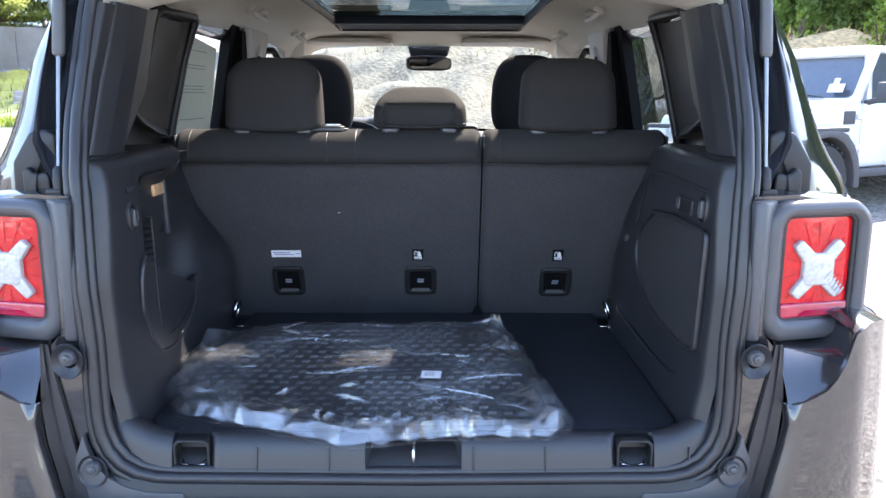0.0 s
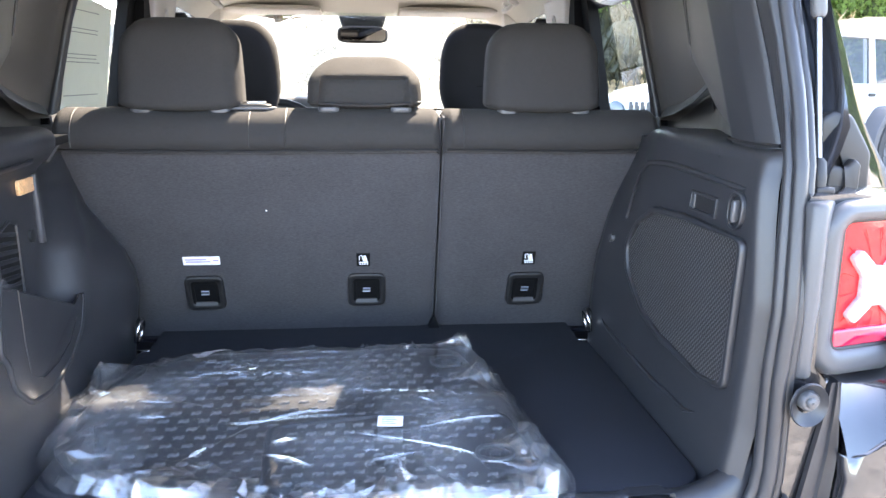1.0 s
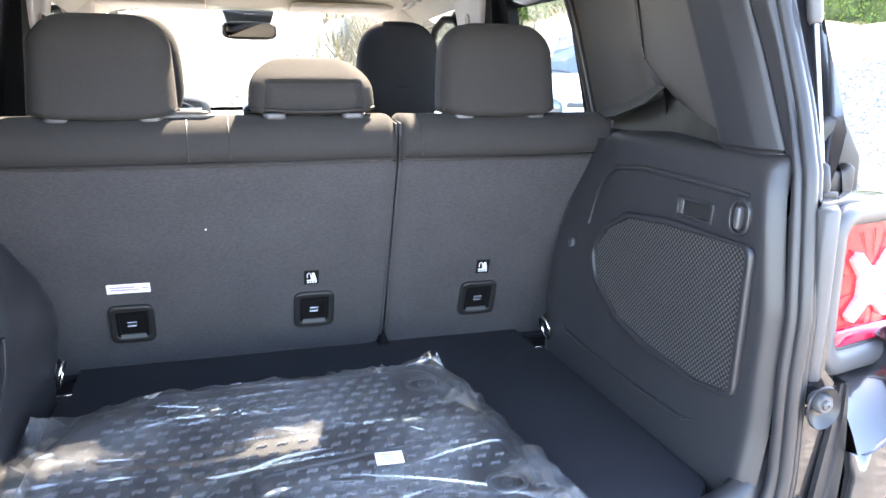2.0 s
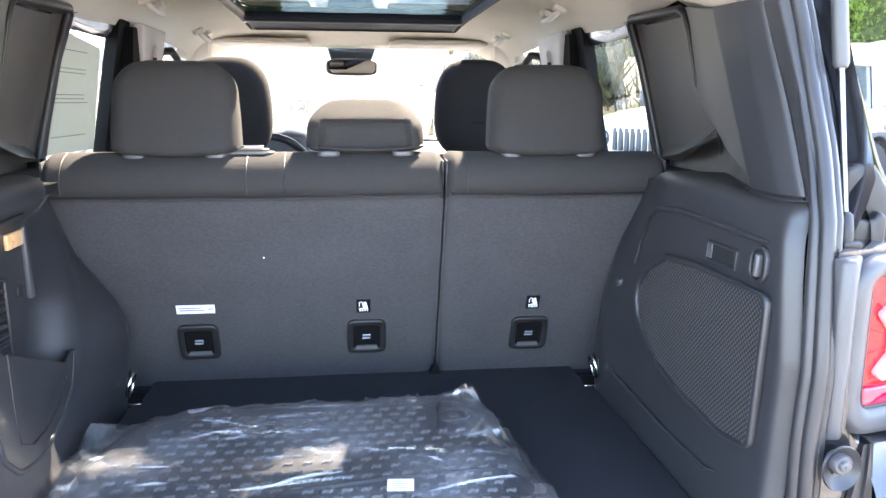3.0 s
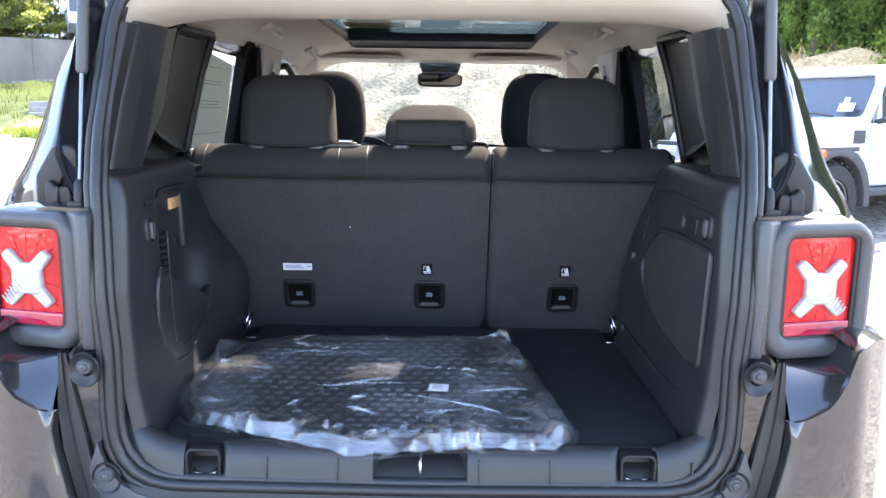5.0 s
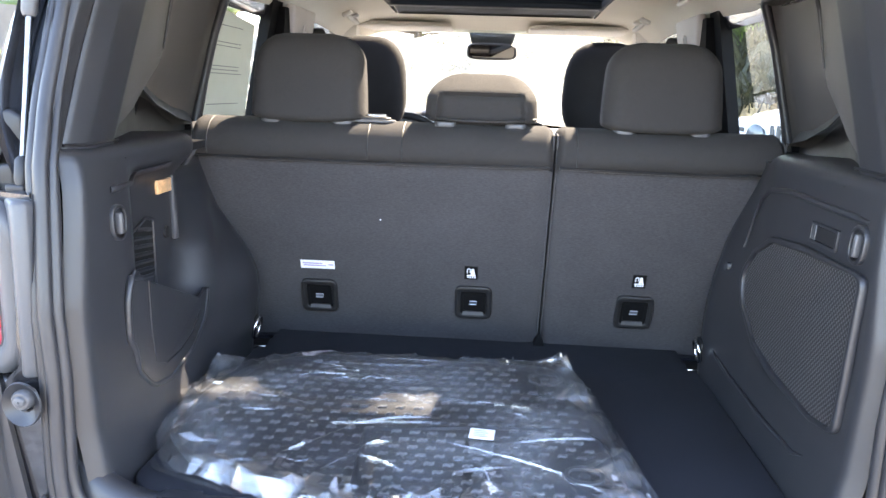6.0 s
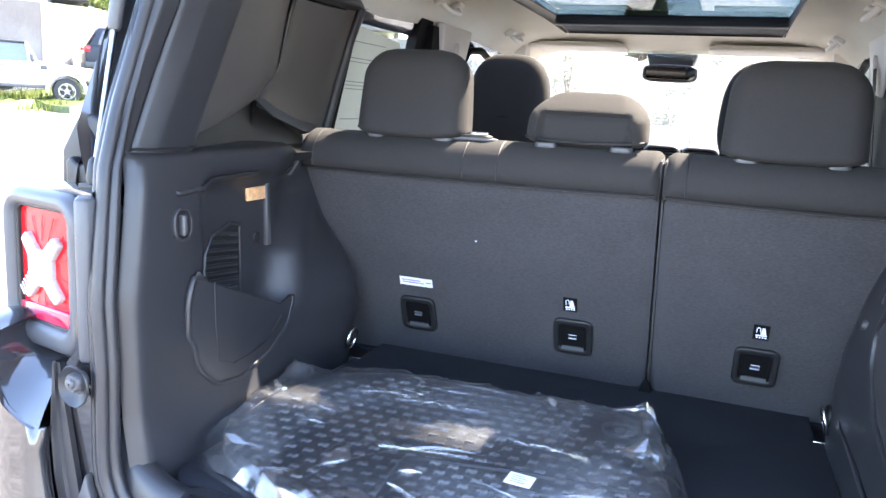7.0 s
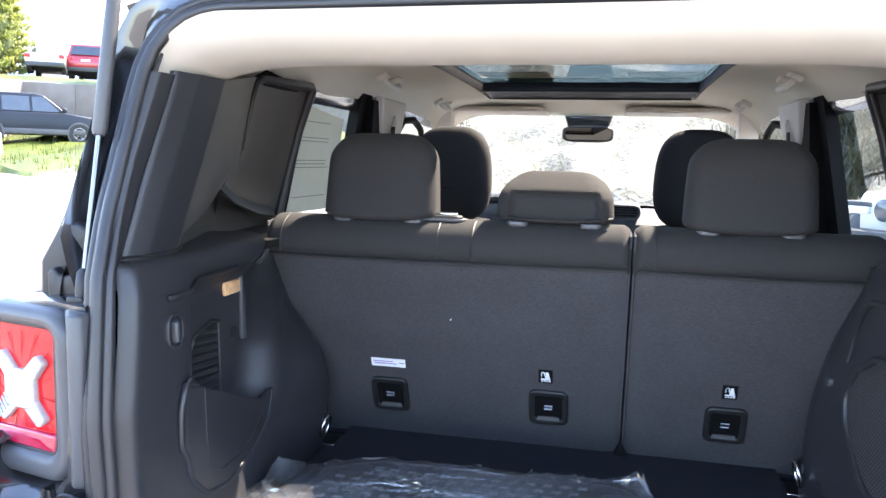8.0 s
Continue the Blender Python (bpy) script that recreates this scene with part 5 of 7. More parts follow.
for x in (-0.60, -0.245, -0.17):
    seam_v(wide, x)
seam_v(narrow, 0.205)
rel = part("release_lever", moved(prism(rrect(0.085, 0.040, 0.018), "z", 0.0, 0.010, 0.004), pose(-0.245, 2.135, 1.200)), TRIM_DARK, wide, "dark oval seat release")
part("lever_plate", moved(prism(rrect(0.105, 0.05, 0.02), "z", -0.002, 0.004, 0.002), pose(-0.245, 2.135, 1.200)), GREY_PLASTIC, rel)
part("lever_tab", moved(box(-0.02, 0.03, 0.0, 0.012, 0.006, 0.014, 0.003), pose(-0.245, 2.14, 1.202)), CHROME, rel)
part("lint", moved(box(-0.0015, 0.0015, -0.001, 0.001, -0.0012, 0.0012), pose(-0.223, SEAT_Y(0.979) - 0.008, 0.979)), WHITE_LABEL, wide)

# front seats
FRONT_FABRIC = material("front_seat_fabric", (0.013, 0.013, 0.015), 0.85, 0, 0.2, 12, 1400, 0.4, sheen=0.03, spec=0.25, depth=0.001)
def front_seat():
    t = thing("front_seat", "black fabric front seat with tall headrest", "car seat", (0, 2.95, 0), group="front seats")
    hr = pad(0, 0, 0, 0.136, 0.060, 0.155, 3.2, 40, 24, e2=3.0)
    for v in hr.verts:
        f = (v.co.z + 0.155) / 0.31
        v.co.x *= 1.0 - 0.22 * max(0, f - 0.3) ** 1.6
        v.co.y += 0.03 * (f - 0.5)
    h = part("headrest", moved(hr, pose(0, 0.02, 1.285)), FRONT_FABRIC, t)
    part("headrest_seam", tube([(0.11 * math.sin(k), -0.044 + 0.012 * abs(math.sin(k)), 1.23 + 0.012 * math.cos(k * 1.5)) for k in [(-0.9 + 1.8 * j / 10) for j in range(11)]], 0.002, 6), BLACK_TRIM, h)
    for d in (-0.07, 0.07):
        part("headrest_post", tube([(d, 0.02, 1.08), (d, 0.02, 1.18)], 0.007, 8), CHROME, h)
    back = pad(0, 0, 0, 0.245, 0.085, 0.34, 4.0, 40, 24, e2=3.5)
    for v in back.verts:
        v.co.x *= 1.0 - 0.18 * max(0, (v.co.z + 0.05) / 0.39) ** 2
    part("backrest", moved(back, pose(0, 0.10, 0.80, -14)), FRONT_FABRIC, t)
    part("seat_cushion", pad(0, 0.42, 0.50, 0.26, 0.27, 0.09, 4.5), FRONT_FABRIC, t)
    part("seat_plinth", box(-0.2, 0.2, 0.2, 0.62, 0.28, 0.44, 0.02), TRIM_DARK, t)
    return t


fs = front_seat()
fs.matrix_basis = pose(-0.405, 2.95, 0)
copy_thing(fs, pose(0.372, 2.95, 0))
# cargo floor board
fb = thing("cargo_floor_board", "dark carpeted cargo floor board", "floor board", (0, 1.85, FLOOR_Z))
outline = fillet([(-0.515, 1.500), (-0.46, 1.446), (0.46, 1.446), (0.515, 1.500), (0.517, 2.12), (0.50, 2.135), (0.50, 2.30), (-0.50, 2.30), (-0.50, 2.135), (-0.517, 2.12)], [0.05, 0.05, 0.05, 0.05, 0.003, 0.003, 0, 0, 0.003, 0.003], 5, True)
part("board", moved(prism(outline, "z", -0.018, 0.0, 0.004), pose(0, 0, FLOOR_Z)), CARPET).parent = fb
bpy.data.objects["board"].matrix_parent_inverse = fb.matrix_basis.inverted()
for s in (1, -1):
    o = part("corner_clip", box(*sorted((s * 0.495, s * 0.522)), 2.128, 2.134, FLOOR_Z - 0.006, FLOOR_Z + 0.002, 0.001), CHROME, fb, "thin metal edge clip")
    o.matrix_parent_inverse = fb.matrix_basis.inverted()
cpart("floor_frame", prism([(1.40, 0.50), (2.42, 0.50), (2.42, 0.640), (1.46, 0.640), (1.40, 0.58)], "x", -0.60, 0.60), TRIM_DARK)
cpart("floor_gap_filler", box(-0.62, 0.62, 2.25, 2.45, 0.50, 0.648), CARPET)

# added black wedge for the shade where the two seat backs part at the floor
cpart("split_gap_shade", prism([(0.146, 0.66), (0.159, 0.695), (0.173, 0.66)], "y", 2.245, 2.30), BLACK_TRIM)

from mathutils.geometry import delaunay_2d_cdt

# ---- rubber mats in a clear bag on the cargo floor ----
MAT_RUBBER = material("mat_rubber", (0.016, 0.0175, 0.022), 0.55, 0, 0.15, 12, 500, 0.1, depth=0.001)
# same rubber as the mat; paler so the colour carries the studs' sheen
STUD_SHEEN = material("mat_stud_sheen", (0.13, 0.132, 0.138), 0.35, 0, 0.15, 12, 500, 0.05, depth=0.001)

EYELET_RUBBER = material("mat_eyelet_rubber", (0.05, 0.051, 0.054), 0.4, 0, 0.15, 12, 500, 0.05, depth=0.001)


def film():
    """Clear film: mirrors by its slant, with a faint milky haze in patches."""
    m = bpy.data.materials.new("clear_film")
    m.use_nodes = True
    n, l = m.node_tree.nodes, m.node_tree.links
    n.clear()
    out, mix, haze = n.new("ShaderNodeOutputMaterial"), n.new("ShaderNodeMixShader"), n.new("ShaderNodeMixShader")
    tr, gl, df = n.new("ShaderNodeBsdfTransparent"), n.new("ShaderNodeBsdfGlossy"), n.new("ShaderNodeBsdfDiffuse")
    tr.inputs["Color"].default_value = (0.97, 0.975, 0.98, 1)
    df.inputs["Color"].default_value = (0.80, 0.84, 0.90, 1)
    gl.inputs["Roughness"].default_value = 0.04
    co, patch, amount = n.new("ShaderNodeTexCoord"), n.new("ShaderNodeTexNoise"), n.new("ShaderNodeMapRange")
    patch.inputs["Scale"].default_value, patch.inputs["Detail"].default_value = 7.0, 4.0
    amount.inputs["From Min"].default_value, amount.inputs["From Max"].default_value = 0.45, 0.72
    amount.inputs["To Min"].default_value, amount.inputs["To Max"].default_value = 0.014, 0.085
    l.new(co.outputs["Object"], patch.inputs["Vector"])
    l.new(patch.outputs["Fac"], amount.inputs["Value"])
    l.new(amount.outputs[0], haze.inputs[0])
    l.new(tr.outputs[0], haze.inputs[1])
    l.new(df.outputs[0], haze.inputs[2])
    l.new(schlick(n, l, 0.115, None, 3.2), mix.inputs[0])
    l.new(haze.outputs[0], mix.inputs[1])
    l.new(gl.outputs[0], mix.inputs[2])
    l.new(mix.outputs[0], out.inputs[0])
    return m


FILM = film()
BAG_C = Vector((-0.10, 1.66))
bag_outline = fillet([(-0.535, 1.600), (-0.545, 1.70), (-0.528, 1.81), (-0.515, 1.862), (-0.44, 1.880), (-0.315, 1.950), (-0.10, 1.968), (0.13, 1.965), (0.200, 1.990), (0.240, 1.91), (0.272, 1.75), (0.304, 1.50), (0.290, 1.450), (0.25, 1.412), (0.04, 1.408), (-0.04, 1.388), (-0.125, 1.372), (-0.20, 1.408), (-0.36, 1.474), (-0.48, 1.520)], [0.02, 0.05, 0.03, 0.02, 0.03, 0.05, 0.1, 0.03, 0.02, 0.05, 0.1, 0.02, 0.02, 0.03, 0.03, 0.03, 0.02, 0.03, 0.06, 0.03], 5, True)
bag = thing("mat_bundle", "black rubber floor mats sealed in clear plastic bag", "floor mats", (BAG_C.x, BAG_C.y, FLOOR_Z))
bag_inv = bag.matrix_basis.inverted()


def bpart(name, bm, mat, label="", parent=None, angle=50.0):
    bm.transform(bag_inv)
    return part(name, bm, mat, parent or bag, label, angle)


def toward(pts, c, f):
    return [(c.x + (x - c.x) * f, c.y + (y - c.y) * f) for x, y in pts]


def mat_z(x, y):
    """Top of the mat pile: low at the sill, rising to the upturned lip at the back."""
    return FLOOR_Z + 0.010 + 0.050 * ease((y - 1.40) / 0.56) ** 1.1 + 0.008 * math.exp(-((x + 0.40) / 0.12) ** 2) - 0.010 * ease((x - 0.12) / 0.2) + 0.003 * noise.noise(Vector((x * 5, y * 5, 0)))


def inside(pts, x, y):
    n, hit = len(pts), False
    for i in range(n):
        (x0, y0), (x1, y1) = pts[i], pts[i - 1]
        if (y0 > y) != (y1 > y) and x < (x1 - x0) * (y - y0) / (y1 - y0) + x0:
            hit = not hit
    return hit


def mat_slab(pts, share, lift, thick):
    """A mat that follows the pile: rings from its middle to a rolled edge, then the rim and the underside."""
    c = Vector((sum(p[0] for p in pts) / len(pts), sum(p[1] for p in pts) / len(pts)))
    rings = []
    for f, d in [(0.02, 0), (0.2, 0), (0.4, 0), (0.6, 0), (0.75, 0), (0.86, 0), (0.93, 0), (0.95, 0.004), (0.98, 0.004), (1.0, 0.0), (1.0, -thick), (0.9, -thick), (0.5, -thick)]:
        rings.append([(x, y, max(FLOOR_Z + 0.001, FLOOR_Z + (mat_z(x, y) - FLOOR_Z) * share + lift + d)) for x, y in toward(pts, c, f)])
    return loft(rings)


low_pts = fillet([(-0.505, 1.61), (-0.49, 1.74), (-0.43, 1.855), (-0.305, 1.925), (0.115, 1.935), (0.175, 1.93), (0.250, 1.72), (0.285, 1.50), (0.255, 1.460), (-0.10, 1.435), (-0.36, 1.505), (-0.46, 1.55)], [0.04] * 12, 4, True)
for share in (0.30, 0.62):
    bpart("lower_mat", mat_slab(toward(low_pts, BAG_C, 0.97), share, 0.0, 0.007), MAT_RUBBER, "black rubber mat under the pile")
big_mat = bpart("rear_mat", mat_slab(low_pts, 1.0, 0.0, 0.007), MAT_RUBBER, "black rubber mat with raised studs")


def stud(bm, x, y, lift, turn):
    """One raised wavy stud."""
    c, s = math.cos(turn), math.sin(turn)
    outline = ((-0.0088, -0.0004), (-0.0036, 0.0034), (0.0036, 0.0008), (0.0088, 0.0048), (0.0088, -0.0004), (0.0036, -0.0042), (-0.0036, -0.0016), (-0.0088, -0.0056))
    lo = [(x + (u * c - v * s), y + (u * s + v * c)) for u, v in outline]
    hi = [(x + (u * c - v * s) * 0.85, y + (u * s + v * c) * 0.8) for u, v in outline]
    z = mat_z(x, y) + lift
    tilt = (mat_z(x, y + 0.01) - mat_z(x, y - 0.01)) / 0.02
    lo = [bm.verts.new((a, b, z + tilt * (b - y))) for a, b in lo]
    hi = [bm.verts.new((a, b, z + tilt * (b - y) + 0.0035)) for a, b in hi]
    bm.faces.new(hi)
    for i in range(8):
        j = (i + 1) % 8
        bm.faces.new((lo[i], lo[j], hi[j], hi[i]))


def stud_field(pts, lift, step, turn, keep_out=None):
    bm = bmesh.new()
    c, s = math.cos(turn), math.sin(turn)
    mid = Vector((sum(p[0] for p in pts) / len(pts), sum(p[1] for p in pts) / len(pts)))
    small = toward(pts, mid, 0.90)
    for i in range(-40, 41):
        for j in range(-50, 51):
            u, v = (i + 0.5 * (j % 2)) * step, j * step * 0.72
            x, y = BAG_C.x + u * c - v * s, BAG_C.y + u * s + v * c
            if inside(small, x, y) and not any(inside(k, x, y) for k in keep_out or ()):
                stud(bm, x, y, lift, turn)
    return bm


top_pts = fillet([(-0.175, 1.640), (-0.165, 1.470), (-0.13, 1.440), (0.235, 1.462), (0.268, 1.51), (0.24, 1.66), (0.20, 1.685), (0.0, 1.668)], [0.02, 0.04, 0.03, 0.03, 0.03, 0.03, 0.03, 0.05], 4, True)
eyelets = ((0.150, 1.868, 0.001), (0.195, 1.545, 0.009))
clear_of = [[(x + a * 0.048, y + b * 0.048) for a, b in ((-1, -1), (1, -1), (1, 1), (-1, 1))] for x, y, _ in eyelets]
tagged(bpart("mat_studs", stud_field(low_pts, 0.0, 0.033, 0.05, [toward(top_pts, Vector((0.04, 1.56)), 1.03), clear_of[0]]), STUD_SHEEN, "raised rubber studs with sheen in their pale colour", big_mat), kind="stuff")
top_mat = bpart("front_mat", mat_slab(top_pts, 1.0, 0.008, 0.006), MAT_RUBBER, "second black rubber mat on top")
tagged(bpart("mat_studs", stud_field(top_pts, 0.008, 0.031, 0.02, [clear_of[1]]), STUD_SHEEN, "raised rubber studs with sheen in their pale colour", top_mat), kind="stuff")
for x, y, up in eyelets:
    eye = joined(ring_prism(rrect(0.064, 0.050, 0.024), rrect(0.050, 0.036, 0.017), "z", 0.0, 0.006, 0.0015), tube([(0, 0, 0), (0, 0, 0.004)], 0.009, 12))
    bpart("mat_eyelet", moved(eye, pose(x, y, mat_z(x, y) + up - 0.001, 4)), EYELET_RUBBER, "oval mat eyelet", big_mat if y > 1.7 else top_mat)


# the bag: a film of flat facets stretched over the pile, with pulled creases and a crumpled hem
def bag_film(seed, lift, inner, creases, hem_tall, hems):
    rng = random.Random(seed)
    loop = [Vector((p.x, p.y)) for p in resample(bag_outline + [bag_outline[0]], 96)[:-1]]
    spots, heights = [], []

    def top(p):
        return mat_z(p.x, p.y) - FLOOR_Z + 0.008 + lift

    def depth(p):
        return min((p - q).length for q in loop)

    def far(p, gap):
        return all((p - q).length > gap for q in spots)

    for k, p in enumerate(loop):
        out = (p - BAG_C).normalized() * rng.uniform(-0.007, 0.005)
        tip = 0.020 * math.exp(-((p.x + 0.535) / 0.05) ** 2)
        spots.append(p + out)
        heights.append(max(0.0035, 0.004 + tip + rng.uniform(0.0, 0.008) + lift * 0.5))
    # hem: narrow pleats that run in from the edge
    for band, gap in ((0.014, 0.010), (0.033, 0.013), (0.052, 0.018)):
        for k in range(640):
            q = loop[rng.randrange(len(loop))]
            p = q + (BAG_C - q).normalized() * (band + rng.uniform(-0.008, 0.008))
            if far(p, gap):
                spots.append(p)
                rise = min(1.0, band / 0.034)
                puff = 0.024 * ease((1.56 - p.y) / 0.10) * (0.6 + 0.8 * noise.noise(Vector((p.x * 9, seed, 2))))
                fold = max(0.0, noise.noise(Vector((p.x * 13, p.y * 13, seed + 4)))) + 0.4 * abs(noise.noise(Vector((p.x * 30, p.y * 30, seed + 6))))
                heights.append(0.006 + (top(p) + puff - 0.006) * (0.62 + 0.38 * rise) * rng.uniform(0.72 if p.y < 1.8 else 0.92, 1.08 if p.y < 1.8 else 1.02) + hem_tall * fold * (1.2 if p.y < 1.85 else 0.55))
    # pleats drawn in from the hem
    for k in range(hems):
        q = loop[rng.randrange(len(loop))]
        a = math.atan2(BAG_C.y - q.y, BAG_C.x - q.x) + rng.gauss(0.0, 0.55)
        w = Vector((math.cos(a), math.sin(a)))
        ln, tall, wide = rng.uniform(0.05, 0.14), rng.uniform(0.004, 0.011), rng.uniform(0.0015, 0.005)
        for u in range(1, 8):
            for v in (0, -1, 1):
                p = q + w * (0.022 + ln * u / 7) + Vector((-w.y, w.x)) * wide * v * (1.2 - u / 8)
                if inside(bag_outline, p.x, p.y) and far(p, 0.0014):
                    spots.append(p)
                    heights.append(top(p) * ease(depth(p) / 0.03) + (tall * (1.1 - u / 7) if v == 0 else 0.0))
    # long pulled creases: a sharp crest with two feet
    for k in range(creases):
        c = Vector((rng.uniform(-0.46, 0.24), rng.uniform(1.44, 1.92)))
        a = rng.choice((rng.gauss(0.08, 0.15), rng.gauss(2.75, 0.25), rng.gauss(0.8, 0.25)))
        w, bend = Vector((math.cos(a), math.sin(a))), rng.uniform(-0.15, 0.15)
        ln, tall, wide = rng.choice((rng.uniform(0.015, 0.05), rng.uniform(0.06, 0.20))), rng.uniform(0.002, 0.0055), rng.uniform(0.0008, 0.0020)
        for u in range(-4, 5):
            for v in (0, -1, 1):
                p = c + w * (ln * u / 4) + Vector((-w.y, w.x)) * (wide * v + bend * ln * (u / 4) ** 2)
                if inside(bag_outline, p.x, p.y) and depth(p) > 0.045 and far(p, 0.0012):
                    spots.append(p)
                    heights.append(top(p) + (tall * (1 - (u / 4.3) ** 2) if v == 0 else 0.0))
    # the taut middle
    for k in range(4000):
        p = Vector((rng.uniform(-0.54, 0.30), rng.uniform(1.37, 1.99)))
        if inside(bag_outline, p.x, p.y) and depth(p) > 0.064 and far(p, inner):
            spots.append(p)
            loose = 0.5 + 0.5 * noise.noise(Vector((p.x * 5, p.y * 5, seed)))
            heights.append(top(p) + rng.uniform(0.0, 0.002 + 0.008 * loose ** 2))
    knobs = (((-0.505, 1.835), 0.022), ((0.188, 1.945), 0.015))
    for k, p in enumerate(spots):
        for (x, y), tall in knobs:
            heights[k] += tall * math.exp(-((p.x - x) ** 2 + (p.y - y) ** 2) / 0.0008) * rng.uniform(0.3, 1.5)
    verts, _, faces, _, _, _ = delaunay_2d_cdt(spots, [(k, (k + 1) % len(loop)) for k in range(len(loop))], [], 1, 1e-5)
    tall = {(round(p.x, 5), round(p.y, 5)): h for p, h in zip(spots, heights)}
    bm = bmesh.new()
    vs = [bm.verts.new((p.x, p.y, FLOOR_Z + tall.get((round(p.x, 5), round(p.y, 5)), 0.012))) for p in verts]
    for f in faces:
        bm.faces.new([vs[k] for k in f])
    return bm


bpart("plastic_bag", bag_film(31, 0.0, 0.040, 40, 0.020, 26), FILM, "crumpled clear plastic bag", angle=12)
bpart("bag_fold", bag_film(87, 0.005, 0.065, 22, 0.026, 16), FILM, "loose upper fold of the clear bag", angle=12)
hem = [(x, y) for x, y in resample(bag_outline + [bag_outline[0]], 121)]
bpart("bag_seam", sheet([[(x, y, FLOOR_Z + 0.006), (x + 0.010 * (x - BAG_C.x) / 0.4, y + 0.010 * (y - BAG_C.y) / 0.3, FLOOR_Z + 0.004)] for x, y in hem]), FILM, "welded seam of the bag")
STICKER_AT = pose(0.031, 1.620, mat_z(0.031, 1.620) + 0.026, 4, 0, -5)
sticker = bpart("bag_label", moved(box(-0.021, 0.021, -0.0165, 0.0165, 0.0, 0.001), STICKER_AT), WHITE_LABEL, "small white printed sticker")
for k in range(4):
    bpart("print_bar", moved(box(-0.014, 0.010 - 0.004 * (k % 2), -0.010 + 0.006 * k, -0.0085 + 0.006 * k, 0.001, 0.0016), STICKER_AT), INK, "", sticker)

# ---- ground: one sheet, level round the car, rising to the terrace and the banks ----
def gravel():
    m = material("pale_gravel", (0.200, 0.184, 0.162), 0.95, 0, 0.18, 1.2, 22, 0.8, depth=0.02)
    n, l = m.node_tree.nodes, m.node_tree.links
    p = n["Principled BSDF"]
    co, vo, ra, mx = n.new("ShaderNodeTexCoord"), n.new("ShaderNodeTexVoronoi"), n.new("ShaderNodeValToRGB"), n.new("ShaderNodeMix")
    vo.inputs["Scale"].default_value = 28.0
    l.new(co.outputs["Object"], vo.inputs["Vector"])
    sep = n.new("ShaderNodeSeparateColor")
    l.new(vo.outputs["Color"], sep.inputs[0])
    ra.color_ramp.elements[0].color, ra.color_ramp.elements[1].color = (0.07, 0.062, 0.054, 1), (0.45, 0.415, 0.365, 1)
    l.new(sep.outputs[0], ra.inputs[0])
    mx.data_type, mx.blend_type = "RGBA", "MIX"
    mx.inputs["Factor"].default_value = 0.75
    old = p.inputs["Base Color"].links[0].from_socket
    l.new(old, mx.inputs["A"])
    l.new(ra.outputs[0], mx.inputs["B"])
    l.new(mx.outputs["Result"], p.inputs["Base Color"])
    b = n.new("ShaderNodeBump")
    b.inputs["Strength"].default_value, b.inputs["Distance"].default_value = 0.7, 0.02
    l.new(vo.outputs["Distance"], b.inputs["Height"])
    l.new(b.outputs[0], p.inputs["Normal"])
    return m


GRAVEL = gravel()
AZ_KEYS = [-180, -75, -60, -47, -40, -28, -17, -8, 0, 10, 17, 24, 33, 45, 60, 180]
RISE = {
    -180: (0, 0, 0, 0, 0, 0, 0, 0, 0, 0, 0, 0, 0),
    -75: (0, 0, 0, 0, 0, 0.1, 0.3, 0.5, 0.6, 3.0, 5, 8, 15),
    -60: (0, 0, 0, 0.03, 0.15, 0.40, 0.55, 0.75, 4.1, 5.2, 7.0, 11, 20),
    -47: (0, 0, 0, 0.03, 0.18, 0.42, 0.6, 0.8, 4.1, 5.2, 7.0, 11, 20),
    -40: (0, 0, 0, 0.05, 0.25, 0.62, 1.3, 2.1, 4.3, 5.2, 7.0, 11, 20),
    -28: (0, 0, 0, 0.1, 0.40, 0.85, 1.5, 2.35, 4.15, 5.2, 7.0, 11, 20),
    -17: (0, 0, 0, 0.1, 0.50, 1.0, 1.7, 2.5, 3.4, 4.0, 6.0, 11, 20),
    -8: (0, 0, 0, 0.2, 1.0, 2.0, 2.6, 3.0, 3.4, 4.0, 6.0, 12, 20),
    0: (0, 0, 0, 0.3, 1.5, 3.0, 3.5, 3.8, 4.0, 4.4, 6.0, 12, 20),
    10: (0, 0, 0.05, 0.6, 2.0, 3.0, 3.5, 3.8, 4.0, 4.4, 6.0, 12, 20),
    17: (0, 0, 0.1, 1.85, 2.6, 3.0, 3.5, 3.8, 4.0, 4.4, 6.0, 12, 20),
    24: (0, 0, 0.1, 2.1, 2.6, 3.0, 3.5, 3.8, 4.0, 4.4, 6.0, 12, 20),
    33: (0, 0, 0.1, 2.0, 2.5, 3.0, 3.5, 3.8, 4.0, 4.4, 6.0, 12, 20),
    45: (0, 0, 0.1, 1.9, 2.5, 3.0, 3.5, 3.8, 4.0, 4.4, 6.0, 12, 20),
    60: (0, 0, 0, 0.3, 1.5, 2.5, 3.0, 3.2, 3.4, 4.0, 5.0, 8, 15),
    180: (0, 0, 0, 0, 0, 0, 0, 0, 0, 0, 0, 0, 0),
}


def wall_r(az):
    return lerp(az, [-62, -46, -41, -20], [34.0, 34.0, 38.5, 38.0])


def radii(az):
    w = wall_r(az)
    return [0, 6, 12, 15, 20, 26, w - 6, w - 0.25, w + 0.25, 48, 70, 130, 500]


